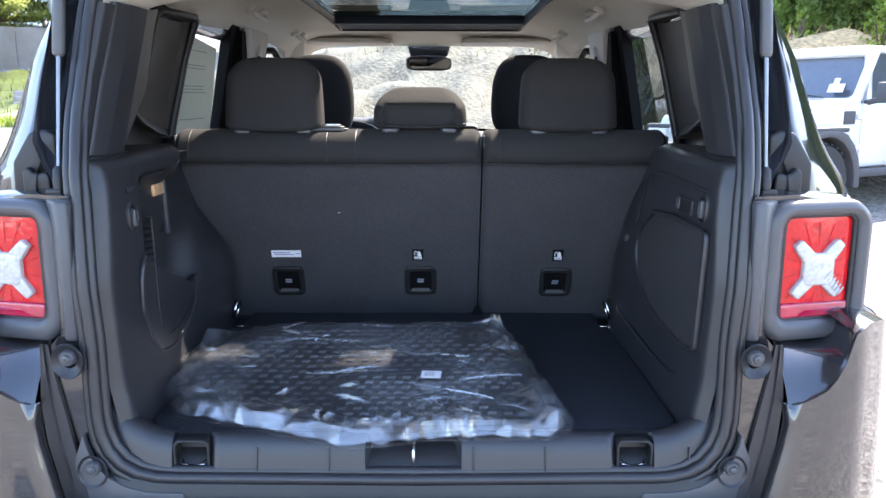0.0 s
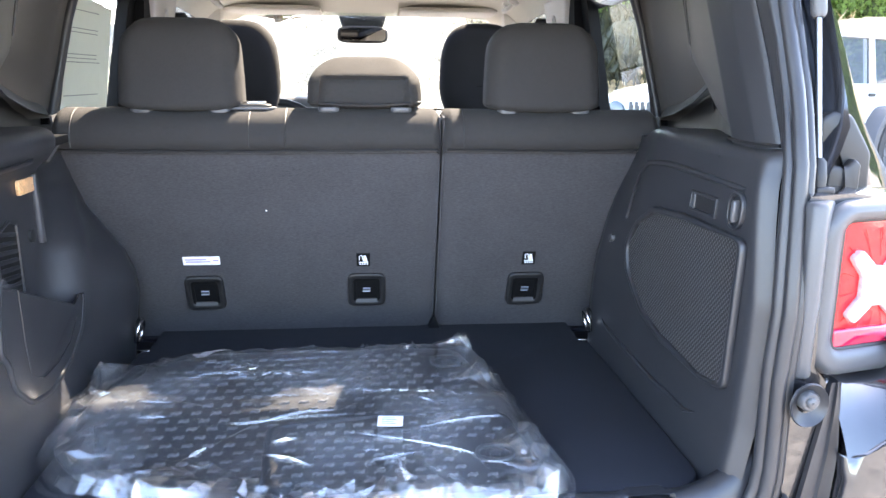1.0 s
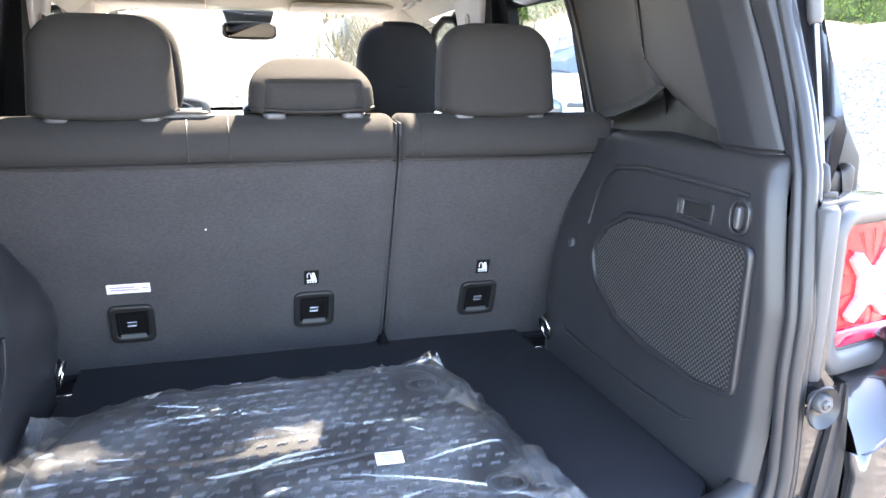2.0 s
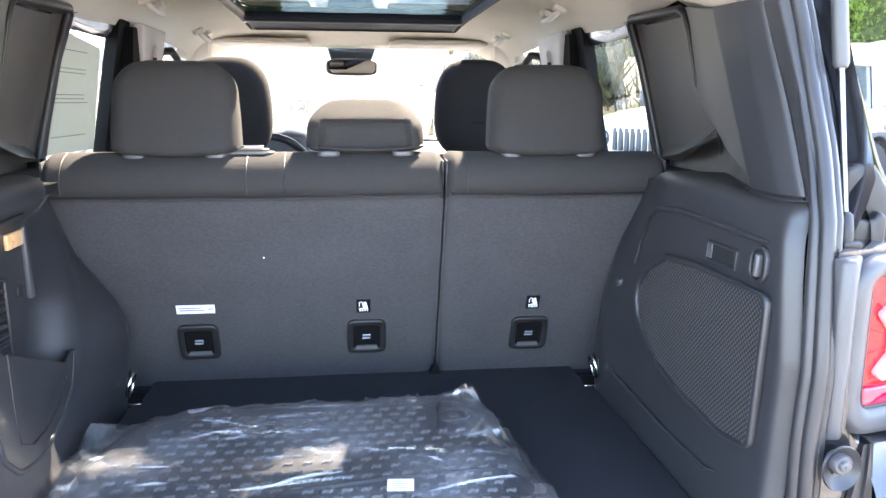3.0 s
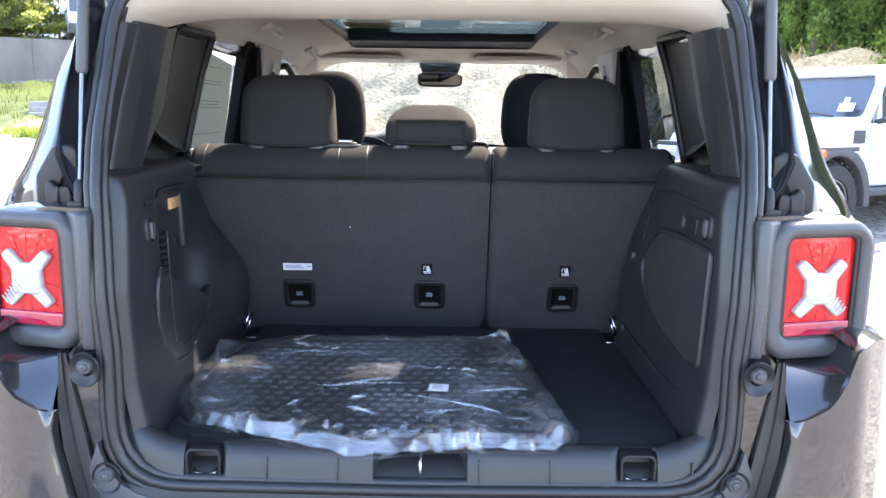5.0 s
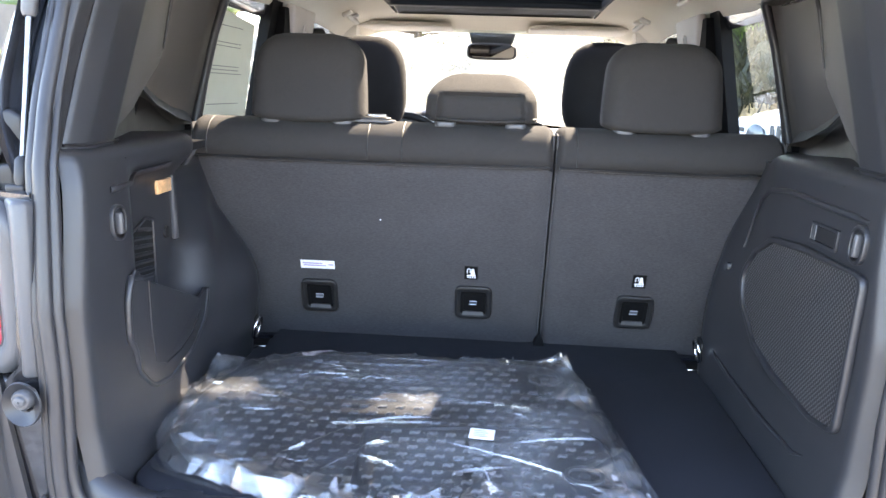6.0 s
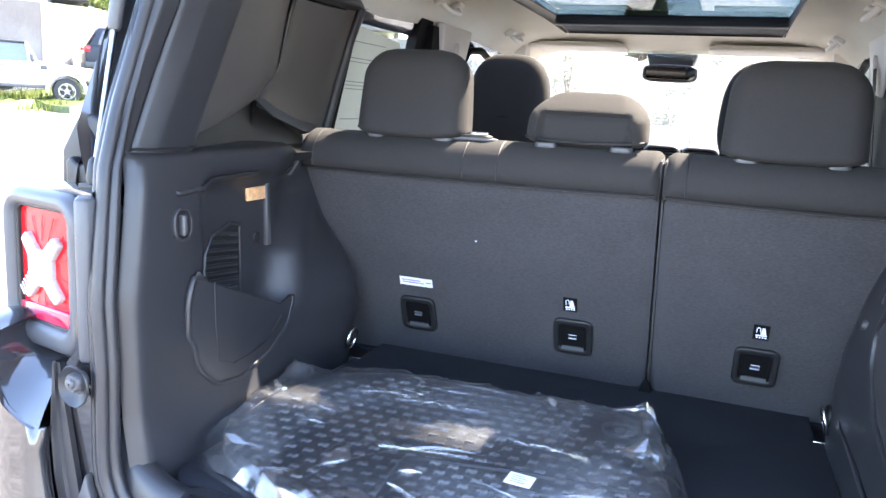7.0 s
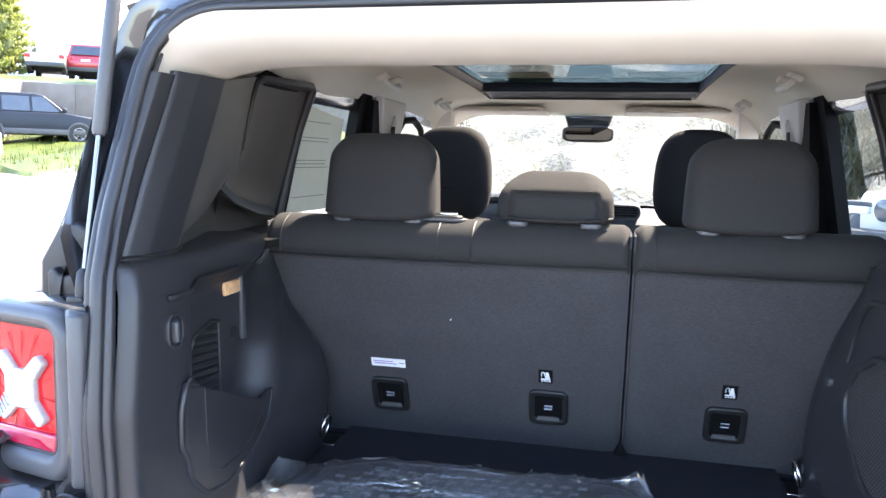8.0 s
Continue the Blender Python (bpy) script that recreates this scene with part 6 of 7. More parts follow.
def land(az, r):
    """Height of the ground at an azimuth (degrees from +y towards +x) and a distance."""
    i = max(k for k in range(len(AZ_KEYS) - 1) if AZ_KEYS[k] <= az)
    a, b = AZ_KEYS[i], AZ_KEYS[i + 1]
    f = (az - a) / (b - a)
    rs = radii(az)
    return lerp(r, rs, RISE[a]) * (1 - f) + lerp(r, rs, RISE[b]) * f


def spot(az, r, up=0.0):
    return Vector((r * math.sin(radians(az)), r * math.cos(radians(az)), land(az, r) + up))


def ground_rows():
    rows = []
    for k in range(241):
        az = -180 + 1.5 * k
        rs = [0.01, 2, 4] + radii(az)[1:3] + [13, 14] + [radii(az)[3]] + [17, 20, 23, 26, 29] + radii(az)[6:] + [3000]
        rs = sorted(set(rs))
        row = []
        for r in rs:
            v = spot(az, min(r, 500))
            if r > 12.5 and r < 60:
                v.z += 0.10 * noise.noise(Vector((v.x * 0.5, v.y * 0.5, 0))) * min(1.0, v.z / 0.5)
            if r > 500:
                v = Vector((r * math.sin(radians(az)), r * math.cos(radians(az)), v.z))
            row.append(v)
        rows.append(row)
    return rows


gr_rows = ground_rows()
least = min(len(r) for r in gr_rows)
tagged(part("ground", sheet([r[:least - 1] + [r[-1]] for r in gr_rows]), GRAVEL), "pale sunlit gravel yard rising to grassy banks", "ground", kind="structure")

GRASS = leafy("sunlit_grass", (0.095, 0.122, 0.020), 0.35, 0.8, 0.3)
STRAW = material("dry_scrub", (0.56, 0.38, 0.19), 0.95, 0, 0.3, 0.9, 14, 0.8, depth=0.05)
SCRUB = material("bleached_scrub", (0.13, 0.118, 0.09), 0.95, 0, 0.35, 0.5, 9, 0.9, depth=0.08)


def land_patch(az0, az1, r0, r1, up=0.05, rough=0.12, na=40, nr=16):
    """A sheet that lies on the ground between two azimuths; r1 may be a function of the azimuth."""
    rows = []
    for k in range(na + 1):
        az = az0 + (az1 - az0) * k / na
        a, b = (r0(az) if callable(r0) else r0), (r1(az) if callable(r1) else r1)
        row = []
        for j in range(nr + 1):
            r = a + (b - a) * j / nr
            e = min(k, na - k, j, nr - j)
            v = spot(az, r, up if e else -0.08)
            if e:
                v.z += rough * (0.5 + noise.noise(v * 0.8) + 0.6 * noise.noise(v * 2.3))
            row.append(v)
        rows.append(row)
    return sheet(rows)


def blades(bm, p, n, h, spread, lean=0.4):
    for _ in range(n):
        a, l = random.uniform(0, 6.283), random.uniform(0.5, 1.0) * h
        o = p + Vector((random.gauss(0, spread), random.gauss(0, spread), 0))
        tip = o + Vector((math.cos(a) * l * lean * random.random(), math.sin(a) * l * lean * random.random(), l))
        w = Vector((-math.sin(a), math.cos(a), 0)) * h * 0.07
        bm.faces.new([bm.verts.new(q) for q in (o - w, o + w, tip)])


tagged(part("grass_bank", land_patch(-62, -19, lambda az: 25.5 + 1.2 * math.sin(az * 1.3), lambda az: wall_r(az) - 0.3, 0.05, 0.16, 60, 20), GRASS), "sunlit green grass below the retaining wall", "grass", kind="stuff")
bm = bmesh.new()
for _ in range(1500):
    az = random.uniform(-61, -20)
    blades(bm, spot(az, random.uniform(25.5, wall_r(az) - 0.5)), 4, random.uniform(0.2, 0.45), 0.15)
tagged(part("grass_tufts", bm, GRASS), "rough grass tufts on the bank", "grass", kind="stuff")
tagged(part("terrace_grass", land_patch(-62, -19, lambda az: wall_r(az) + 0.35, lambda az: wall_r(az) + 7, 0.06, 0.12, 60, 8), GRASS), "grass verge above the retaining wall", "grass", kind="stuff")
tagged(part("dry_bank", land_patch(16, 56, lambda az: lerp(az, [16, 24, 33, 56], [12.6, 12.4, 13.8, 15]), 17.5, 0.05, 0.22, 50, 16), STRAW), "bank of dry straw-coloured grass", "bank", kind="stuff")
tagged(part("scrub_slope", land_patch(-18, 17, 14.5, 34, 0.05, 0.5, 60, 30), SCRUB), "bleached scrub slope in full sun", "bank", kind="stuff")
bm = bmesh.new()
for _ in range(700):
    az = random.uniform(17, 50)
    blades(bm, spot(az, random.uniform(13.2, 16.5), 0.03), 9, random.uniform(0.05, 0.15), 0.16, 1.6)
for az in (23.5, 26.5, 27.5, 29.0, 31.0):
    blades(bm, spot(az, 15.6, 0.1), 22, 0.36, 0.2, 1.6)
tagged(part("dry_grass_tufts", bm, STRAW), "dry grass tufts on the bank", "grass", kind="stuff")
bm = bmesh.new()
for _ in range(900):
    az = random.uniform(-17, 16)
    blades(bm, spot(az, random.uniform(15, 32), 0.1), 8, random.uniform(0.1, 0.35), 0.3, 1.5)
SCRUB_LEAF = leafy("bleached_leaf", (0.19, 0.175, 0.125), 0.25, 0.8, 0.6)
tagged(part("scrub_tufts", bm, SCRUB_LEAF), "pale dry scrub tufts", "scrub", kind="stuff")
OLIVE = leafy("olive_brush_leaf", (0.062, 0.058, 0.028), 0.4, 0.9, 0.3)
OLIVE_GROUND = material("brushy_ground", (0.055, 0.048, 0.026), 0.95, 0, 0.4, 1.2, 12, 0.9, depth=0.08)
tagged(part("brush_slope", land_patch(8.5, 19.5, 13.4, 32, 0.14, 0.6, 40, 30), OLIVE_GROUND), "slope of dry olive brush beside the yard", "bank", kind="stuff")
bm = bmesh.new()
for _ in range(1300):
    az = random.uniform(8.8, 19.0)
    blades(bm, spot(az, random.uniform(13.6, 30), 0.1), 10, random.uniform(0.25, 0.8), 0.25, 1.2)
tagged(part("brush_tufts", bm, OLIVE), "tangled olive brush and dry stalks", "scrub", kind="stuff")
WEED = leafy("yellow_green_weed", (0.24, 0.30, 0.04), 0.3, 5)
for az, r, h in ((-28.3, 22.0, 0.42), (-27.0, 21.0, 0.28), (-29.6, 23.0, 0.3)):
    bm = bmesh.new()
    blades(bm, spot(az, r), 160, h, 0.22, 0.8)
    tagged(part("weed_clump", bm, WEED), "yellow-green weeds growing through the gravel", "plant", group="weeds in the gravel")

# ---- retaining wall ----
def concrete():
    m = material("stained_concrete", (0.20, 0.178, 0.16), 0.9, 0, 0.12, 0.7, 40, 0.4, depth=0.01)
    n, l = m.node_tree.nodes, m.node_tree.links
    p = n["Principled BSDF"]
    co, mp, no, ra, mx = n.new("ShaderNodeTexCoord"), n.new("ShaderNodeMapping"), n.new("ShaderNodeTexNoise"), n.new("ShaderNodeValToRGB"), n.new("ShaderNodeMix")
    mp.inputs["Scale"].default_value = (0.45, 0.45, 0.30)
    l.new(co.outputs["Object"], mp.inputs[0])
    l.new(mp.outputs[0], no.inputs["Vector"])
    no.inputs["Scale"].default_value, no.inputs["Detail"].default_value = 1.5, 6
    ra.color_ramp.elements[0].position, ra.color_ramp.elements[1].position = 0.42, 0.62
    ra.color_ramp.elements[0].color, ra.color_ramp.elements[1].color = (0.74, 0.70, 0.66, 1), (1, 1, 1, 1)
    l.new(no.outputs["Fac"], ra.inputs[0])
    mx.data_type, mx.blend_type = "RGBA", "MULTIPLY"
    mx.inputs["Factor"].default_value = 1.0
    l.new(p.inputs["Base Color"].links[0].from_socket, mx.inputs["A"])
    l.new(ra.outputs[0], mx.inputs["B"])
    l.new(mx.outputs["Result"], p.inputs["Base Color"])
    return m


CONCRETE = concrete()
rw = thing("retaining_wall", "weathered grey-brown concrete retaining wall with dark stains", "wall", spot(-40, 38), kind="structure")
azs = [-62 + 43 * k / 14 for k in range(15)]
for a, b in zip(azs, azs[1:]):
    bm = loft([[spot(az, wall_r(az) - 0.20).xy.to_3d() + Vector((0, 0, land(az, wall_r(az) - 1) - 0.6)), spot(az, wall_r(az) - 0.20).xy.to_3d() + Vector((0, 0, 4.22)), spot(az, wall_r(az) + 0.15).xy.to_3d() + Vector((0, 0, 4.22)), spot(az, wall_r(az) + 0.15).xy.to_3d() + Vector((0, 0, 0.0))] for az in (a + 0.015, b - 0.015)])
    o = part("wall_panel", bevelled(bm, 0.02), CONCRETE, rw)
    o.matrix_parent_inverse = rw.matrix_basis.inverted()
step = thing("timber_steps", "low grey timber steps set in the grass", "steps", spot(-25.3, 27.5))
TIMBER = material("grey_timber", (0.26, 0.24, 0.23), 0.9, 0, 0.2, 4, 60, 0.4)
for k in range(3):
    part("sleeper", box(-1.6, 1.6, -0.1 + 0.35 * k, 0.12 + 0.35 * k, -0.2, 0.16 + 0.17 * k, 0.02), TIMBER, step)
step.matrix_basis = Matrix.Translation(spot(-25.3, 27.0)) @ pose(0, 0, 0, 0, 0, 24)

# ---- planting ----
LEAF = leafy("hedge_leaf", (0.21, 0.29, 0.07), 0.4, 0.8, 0.6)
LEAF_LIGHT = leafy("young_leaf", (0.22, 0.30, 0.04), 0.3, 2)
# darker green for the solid cores: the shade between leaves, put into colour
LEAF_SHADE = material("shaded_core", (0.075, 0.095, 0.030), 0.9, 0, 0.4, 1.5, 10, 0.6, depth=0.1)
CONIFER = leafy("conifer_green", (0.24, 0.265, 0.065), 0.35, 0.6, 0.6)
BARK = material("bark", (0.10, 0.07, 0.05), 0.9, 0, 0.3, 8, 60, 0.6, depth=0.02)


def leaf(bm, p, size, up=0.0):
    a, b = Vector((random.gauss(0, 1), random.gauss(0, 1), random.gauss(0, 1) + up)).normalized(), Vector((random.gauss(0, 1), random.gauss(0, 1), random.gauss(0, 1))).normalized()
    c = a.cross(b).normalized() * size * 0.30
    a = a * size
    bm.faces.new([bm.verts.new(p + q) for q in (-a * 0.5, c, a * 0.5, -c)])


hedge = thing("clipped_hedge", "tall dense green hedge on top of the bank", "hedge", spot(28, 18))
inv = hedge.matrix_basis.inverted()
rows = []
for k in range(61):
    az = 12 + 46 * k / 60
    row = []
    for j in range(13):
        r = 16.75 + 0.25 * noise.noise(Vector((az * 0.7, j * 0.6, 0)))
        v = spot(az, r)
        v.z = land(az, 16.75) + 4.6 * j / 12
        row.append(v)
    v = spot(az, 19.0)
    v.z = row[-1].z
    row.append(v)
    rows.append(row)
# solid core, coloured dark for the shaded depth of the hedge
o = part("hedge_core", sheet(rows), LEAF_SHADE, hedge)
o.matrix_parent_inverse = inv
bm = bmesh.new()
for _ in range(72000):
    az = random.uniform(12, 58) if random.random() < 0.35 else random.uniform(19, 34)
    h = random.random() ** 0.9 * 4.7
    lump = 0.35 * noise.noise(Vector((az * 0.9, h * 1.2, 7)))
    p = spot(az, 16.45 + lump + random.uniform(-0.15, 0.35))
    p.z = land(az, 16.6) + h
    leaf(bm, p, random.uniform(0.06, 0.12), 1.2)
o = tagged(part("hedge_leaves", bm, LEAF, hedge, "small green leaves"), kind="stuff")
o.matrix_parent_inverse = inv


def shrub(az, r, h, n, mat, label, name="shrub", up=0.0):
    t = thing(name, label, "shrub", spot(az, r, up))
    stems = [tube([(0, 0, 0), (random.uniform(-0.15, 0.15) * h, random.uniform(-0.15, 0.15) * h, h * random.uniform(0.6, 1.0))], 0.02, 5, [0.025, 0.006]) for _ in range(5)]
    part("stems", joined(*stems), BARK, t)
    bm = bmesh.new()
    for _ in range(n):
        a, q, z = random.uniform(0, 6.283), random.random() ** 0.6, random.uniform(0.12, 1.0)
        w = 0.36 * h * math.sin(math.pi * min(0.95, z * 0.85 + 0.1)) * q
        leaf(bm, Vector((w * math.cos(a), w * math.sin(a), z * h)), random.uniform(0.05, 0.11) * (1 + 0.2 * h), 0.6)
    part("leaves", bm, mat, t)
    return t


shrub(29.3, 14.8, 0.95, 260, LEAF_LIGHT, "young yellow-green bush on the dry bank", up=0.0)
shrub(24.6, 15.3, 0.7, 60, LEAF_LIGHT, "thin sapling standing in dry grass")
shrub(26.0, 15.6, 0.5, 40, LEAF_LIGHT, "small sapling standing in dry grass")
shrub(-21.5, 25, 1.8, 400, LEAF_LIGHT, "sunlit bush beside the scrub slope")
shrub(-10.5, 24, 1.5, 300, SCRUB_LEAF, "bleached bush on the scrub slope")
shrub(7.5, 22, 1.6, 300, SCRUB_LEAF, "bleached bush on the scrub slope")


def conifer(az, r, h, w, n, label):
    t = thing("conifer", label, "tree", spot(az, r), group="conifers on the terrace")
    part("trunk", tube([(0, 0, 0), (0.03, 0, h * 0.5), (0, 0.02, h * 0.97)], 0.1, 8, [0.035 * h, 0.02 * h, 0.004 * h]), BARK, t)
    limbs = []
    bm = bmesh.new()
    for k in range(90):
        f = 0.02 + 0.94 * k / 90
        a = k * 2.399
        ln = w * (1 - f) ** 0.6 * random.uniform(0.75, 1.12) + 0.1
        root, tip = Vector((0, 0, f * h)), Vector((math.cos(a) * ln, math.sin(a) * ln, f * h + 0.12 * ln))
        limbs.append(tube([root, tip], 0.02, 5, [0.012 * h * (1 - f) + 0.01, 0.006]))
        for _ in range(int(n / 90)):
            g = random.uniform(0.0, 1.0) ** 0.55 * 1.05
            p = root.lerp(tip, g) + Vector((random.gauss(0, 0.16), random.gauss(0, 0.16), random.gauss(0, 0.15))) * (0.3 + w * 0.22)
            leaf(bm, p, random.uniform(0.10, 0.24), 1.2)
    # solid core, coloured dark for the shade inside the crown
    part("shaded_core", tube([(0, 0, h * 0.05), (0, 0, h * 0.25), (0, 0, h * 0.6), (0, 0, h * 0.92)], 1, 12, [w * 0.35, w * 0.55, w * 0.32, 0.05]), LEAF_SHADE, t)
    part("limbs", joined(*limbs), BARK, t)
    part("crown", bm, CONIFER, t)
    return t


conifer(-29.7, 41.2, 6.5, 2.5, 40000, "broad sunlit conifer above the wall")
conifer(-31.5, 47, 7.5, 2.8, 3000, "broad conifer above the wall")
conifer(-42.0, 46, 6.0, 2.0, 14000, "bright green conifer on the terrace")
conifer(-43.6, 52, 7.0, 1.7, 6000, "narrow conifer beside the red car")
conifer(-49.5, 56, 6.0, 2.0, 1800, "distant conifer on the terrace")
conifer(-20.0, 52, 9.0, 3.0, 2600, "dark conifer past the car")
conifer(-6.0, 60, 10.0, 3.2, 2200, "far conifer behind the slope")
conifer(9.0, 62, 11.0, 3.4, 2200, "far conifer behind the slope")

# ---- far building and lamp post ----
PANEL = material("pale_metal_cladding", (0.62, 0.65, 0.68), 0.5, 0, 0.04, 0.4, 10, 0.05)
bld = thing("warehouse", "long pale grey warehouse behind the terrace", "building", (0, 0, 0), rz=0)
o0, o1 = spot(-58, 86), spot(-24, 80)
way = (o1 - o0).normalized()
bld.matrix_basis = Matrix.Translation((o0.x, o0.y, 6.0)) @ pose(0, 0, 0, 0, 0, math.degrees(math.atan2(way.y, way.x)))
L = (o1 - o0).length
part("wall", box(0, L, 0, 12, -2, 7.4, 0.05), PANEL, bld)
part("roof", loft([[(-0.3, y, z) for y, z in ((-0.4, 7.3), (6, 8.4), (12.4, 7.3), (12.4, 7.1), (6, 8.2), (-0.4, 7.1))], [(L + 0.3, y, z) for y, z in ((-0.4, 7.3), (6, 8.4), (12.4, 7.3), (12.4, 7.1), (6, 8.2), (-0.4, 7.1))]]), material("pale_roof", (0.55, 0.56, 0.58), 0.5, 0, 0.05, 1, 20, 0.0), bld)
DARK_GLASS = material("dark_window_glass", (0.02, 0.025, 0.03), 0.06, 0, 0.2, 3, 40, 0.0, coat=1.0, rough_var=0.02)
for k in range(11):
    w = part("window", box(2 + k * L / 11.5, 2 + k * L / 11.5 + 2.6, -0.06, 0.1, 2.9, 3.6, 0.02), DARK_GLASS, bld)
    part("window_frame", ring_prism(rrect(2.8, 0.9, 0.02, 1, 3.3 + k * L / 11.5, 3.25), rrect(2.6, 0.7, 0.02, 1, 3.3 + k * L / 11.5, 3.25), "y", -0.09, 0.02), PANEL, w)
for k in range(24):
    part("cladding_joint", box(1 + k * L / 24.5, 1.05 + k * L / 24.5, -0.03, 0.02, -1, 7.1), PANEL, bld)
WHITE_METAL = material("white_enamel", (0.80, 0.80, 0.79), 0.35, 0, 0.04, 3, 60, 0.0)
post_t = thing("lamp_post", "white lamp post on a concrete foot", "lamp post", spot(-42.2, 30.5))
part("foot", tube([(0, 0, -0.3), (0, 0, 0.85), (0, 0, 0.9)], 0.3, 18, [0.32, 0.30, 0.26]), material("pale_concrete", (0.62, 0.60, 0.57), 0.8, 0, 0.1, 5, 60, 0.2), post_t)
part("pole", tube([(0, 0, 0.9), (0, 0, 4.0), (0, 0, 8.0)], 0.1, 14, [0.13, 0.11, 0.08]), WHITE_METAL, post_t)
part("lamp_head", box(-0.2, 0.9, -0.2, 0.2, 7.95, 8.12, 0.04), WHITE_METAL, post_t)

# ---- parked vehicles ----
WHITE_PAINT = material("white_car_paint", (0.62, 0.62, 0.61), 0.3, 0, 0.02, 2, 60, 0.0, coat=0.8, rough_var=0.03)
SILVER_PAINT = material("silver_white_paint", (0.66, 0.67, 0.68), 0.3, 0.1, 0.02, 2, 60, 0.0, coat=0.8, rough_var=0.03)
BLUE_PAINT = material("slate_blue_paint", (0.009, 0.0125, 0.020), 0.35, 0.0, 0.05, 2, 60, 0.0, coat=0.0, spec=0.3, rough_var=0.03)
RED_PAINT = material("dark_red_paint", (0.35, 0.012, 0.02), 0.3, 0.0, 0.05, 2, 60, 0.0, coat=1.0, rough_var=0.03)
FLARE = material("fender_plastic", (0.055, 0.055, 0.058), 0.6, 0, 0.1, 8, 300, 0.1)
AMBER = material("amber_lens", (0.60, 0.12, 0.02), 0.2, 0, 0.1, 30, 100, 0.1, coat=0.5)
# bluish base colour stands in for part of the mirrored sky
SKY_TINT_GLASS = material("sky_tint_glass", (0.07, 0.082, 0.10), 0.05, 0, 0.06, 1.2, 20, 0.0, coat=1.0, rough_var=0.02)
BLACK_WHEEL = material("dark_alloy", (0.22, 0.22, 0.225), 0.35, 0.8, 0.1, 30, 200, 0.0)


def bend_arch(cx, r0, r1, a0, a1, n=12):
    out = [(cx + r1 * math.cos(radians(a0 + (a1 - a0) * k / n)), r1 * math.sin(radians(a0 + (a1 - a0) * k / n))) for k in range(n + 1)]
    return out + [(cx + r0 * math.cos(radians(a1 + (a0 - a1) * k / n)), r0 * math.sin(radians(a1 + (a0 - a1) * k / n))) for k in range(n + 1)]


def off_roader(m, label, doors=4, roof_mat=None, wheel_r=0.41, rim=None, body=None, flare_mat=None, detail=True):
    body = body or WHITE_PAINT
    roof_mat = roof_mat or body
    rim = rim or ALLOY
    wb = 3.0 if doors == 4 else 2.46
    t = thing("off_road_vehicle", label, "car", group="parked off-road vehicles")
    mk = lambda name, bm, mat, lab="", par=None, angle=35.0: part(name, bm, mat, par or t, lab, angle)
    fx, rx = 1.50, 1.50 - wb
    back = rx - 0.62
    ax = wheel_r
    arch_f = [(fx + 0.52 * math.cos(math.pi - a), ax + 0.52 * math.sin(a)) for a in (math.pi * k / 10 for k in range(11))]
    arch_r = [(rx + 0.52 * math.cos(math.pi - a), ax + 0.52 * math.sin(a)) for a in (math.pi * k / 10 for k in range(11))]
    tub = [(back, 0.62)] + arch_r[2:-2] + [(rx + 0.55, 0.55), (fx - 0.55, 0.55)] + arch_f[2:-2] + [(2.05, 0.72), (2.07, 1.02), (2.02, 1.10), (0.72, 1.24), (back, 1.24)]
    mk("body", prism(tub, "y", -0.76, 0.76, 0.03, 3), body, "boxy body")
    hood = loft([[(0.72, -0.72, 1.20), (0.72, -0.66, 1.275), (0.72, 0, 1.295), (0.72, 0.66, 1.275), (0.72, 0.72, 1.20)], [(1.4, -0.68, 1.14), (1.4, -0.61, 1.225), (1.4, 0, 1.25), (1.4, 0.61, 1.225), (1.4, 0.68, 1.14)], [(2.0, -0.62, 1.06), (2.0, -0.55, 1.145), (2.0, 0, 1.165), (2.0, 0.55, 1.145), (2.0, 0.62, 1.06)], [(2.08, -0.60, 1.0), (2.08, -0.53, 1.07), (2.08, 0, 1.09), (2.08, 0.53, 1.07), (2.08, 0.60, 1.0)]])
    mk("bonnet", hood, body)
    # cabin: glass core, frames, roof
    mk("cabin_glass", loft([[(back + 0.04, -0.68, 1.22), (back + 0.04, 0.68, 1.22), (0.70, 0.68, 1.22), (0.70, -0.68, 1.22)], [(back + 0.14, -0.60, 1.78), (back + 0.14, 0.60, 1.78), (0.40, 0.60, 1.78), (0.40, -0.60, 1.78)]]), SKY_TINT_GLASS, "dark glass with sky reflection in its bluish colour")
    mk("roof", joined(box(back + 0.05, 0.44, -0.66, 0.66, 1.775, 1.855, 0.035, 3)), roof_mat)
    ws = ring_prism([(p[0], p[1]) for p in rrect(1.50, 0.70, 0.05, 3)], rrect(1.33, 0.52, 0.06, 3, 0, 0.0), "y", -0.03, 0.035, 0.01)
    ws.transform(pose(0.575, 0, 1.515, 0, 0, 0) @ pose(0, 0, 0, 0, -27, 0) @ pose(0, 0, 0, 0, 0, 90))
    mk("windshield_frame", ws, body)
    side_posts = [(0.50, 0.10), (-0.42, 0.10)] + ([(-1.22, 0.09)] if doors == 4 else []) + [(back + 0.14, 0.2)]
    for sy in (1, -1):
        for x, w in side_posts:
            mk("window_post", sided_y(bevelled(loft([[(x - w / 2, 0.69, 1.22), (x + w / 2, 0.69, 1.22), (x + w / 2, 0.735, 1.22), (x - w / 2, 0.735, 1.22)], [(x - w / 2 + 0.02, 0.61, 1.79), (x + w / 2 - (0.16 if x > 0.4 else 0.02), 0.61, 1.79), (x + w / 2 - (0.16 if x > 0.4 else 0.02), 0.655, 1.79), (x - w / 2 + 0.02, 0.655, 1.79)]]), 0.01), sy), body if x > -1.3 and doors == 4 or x > 0.3 else roof_mat)
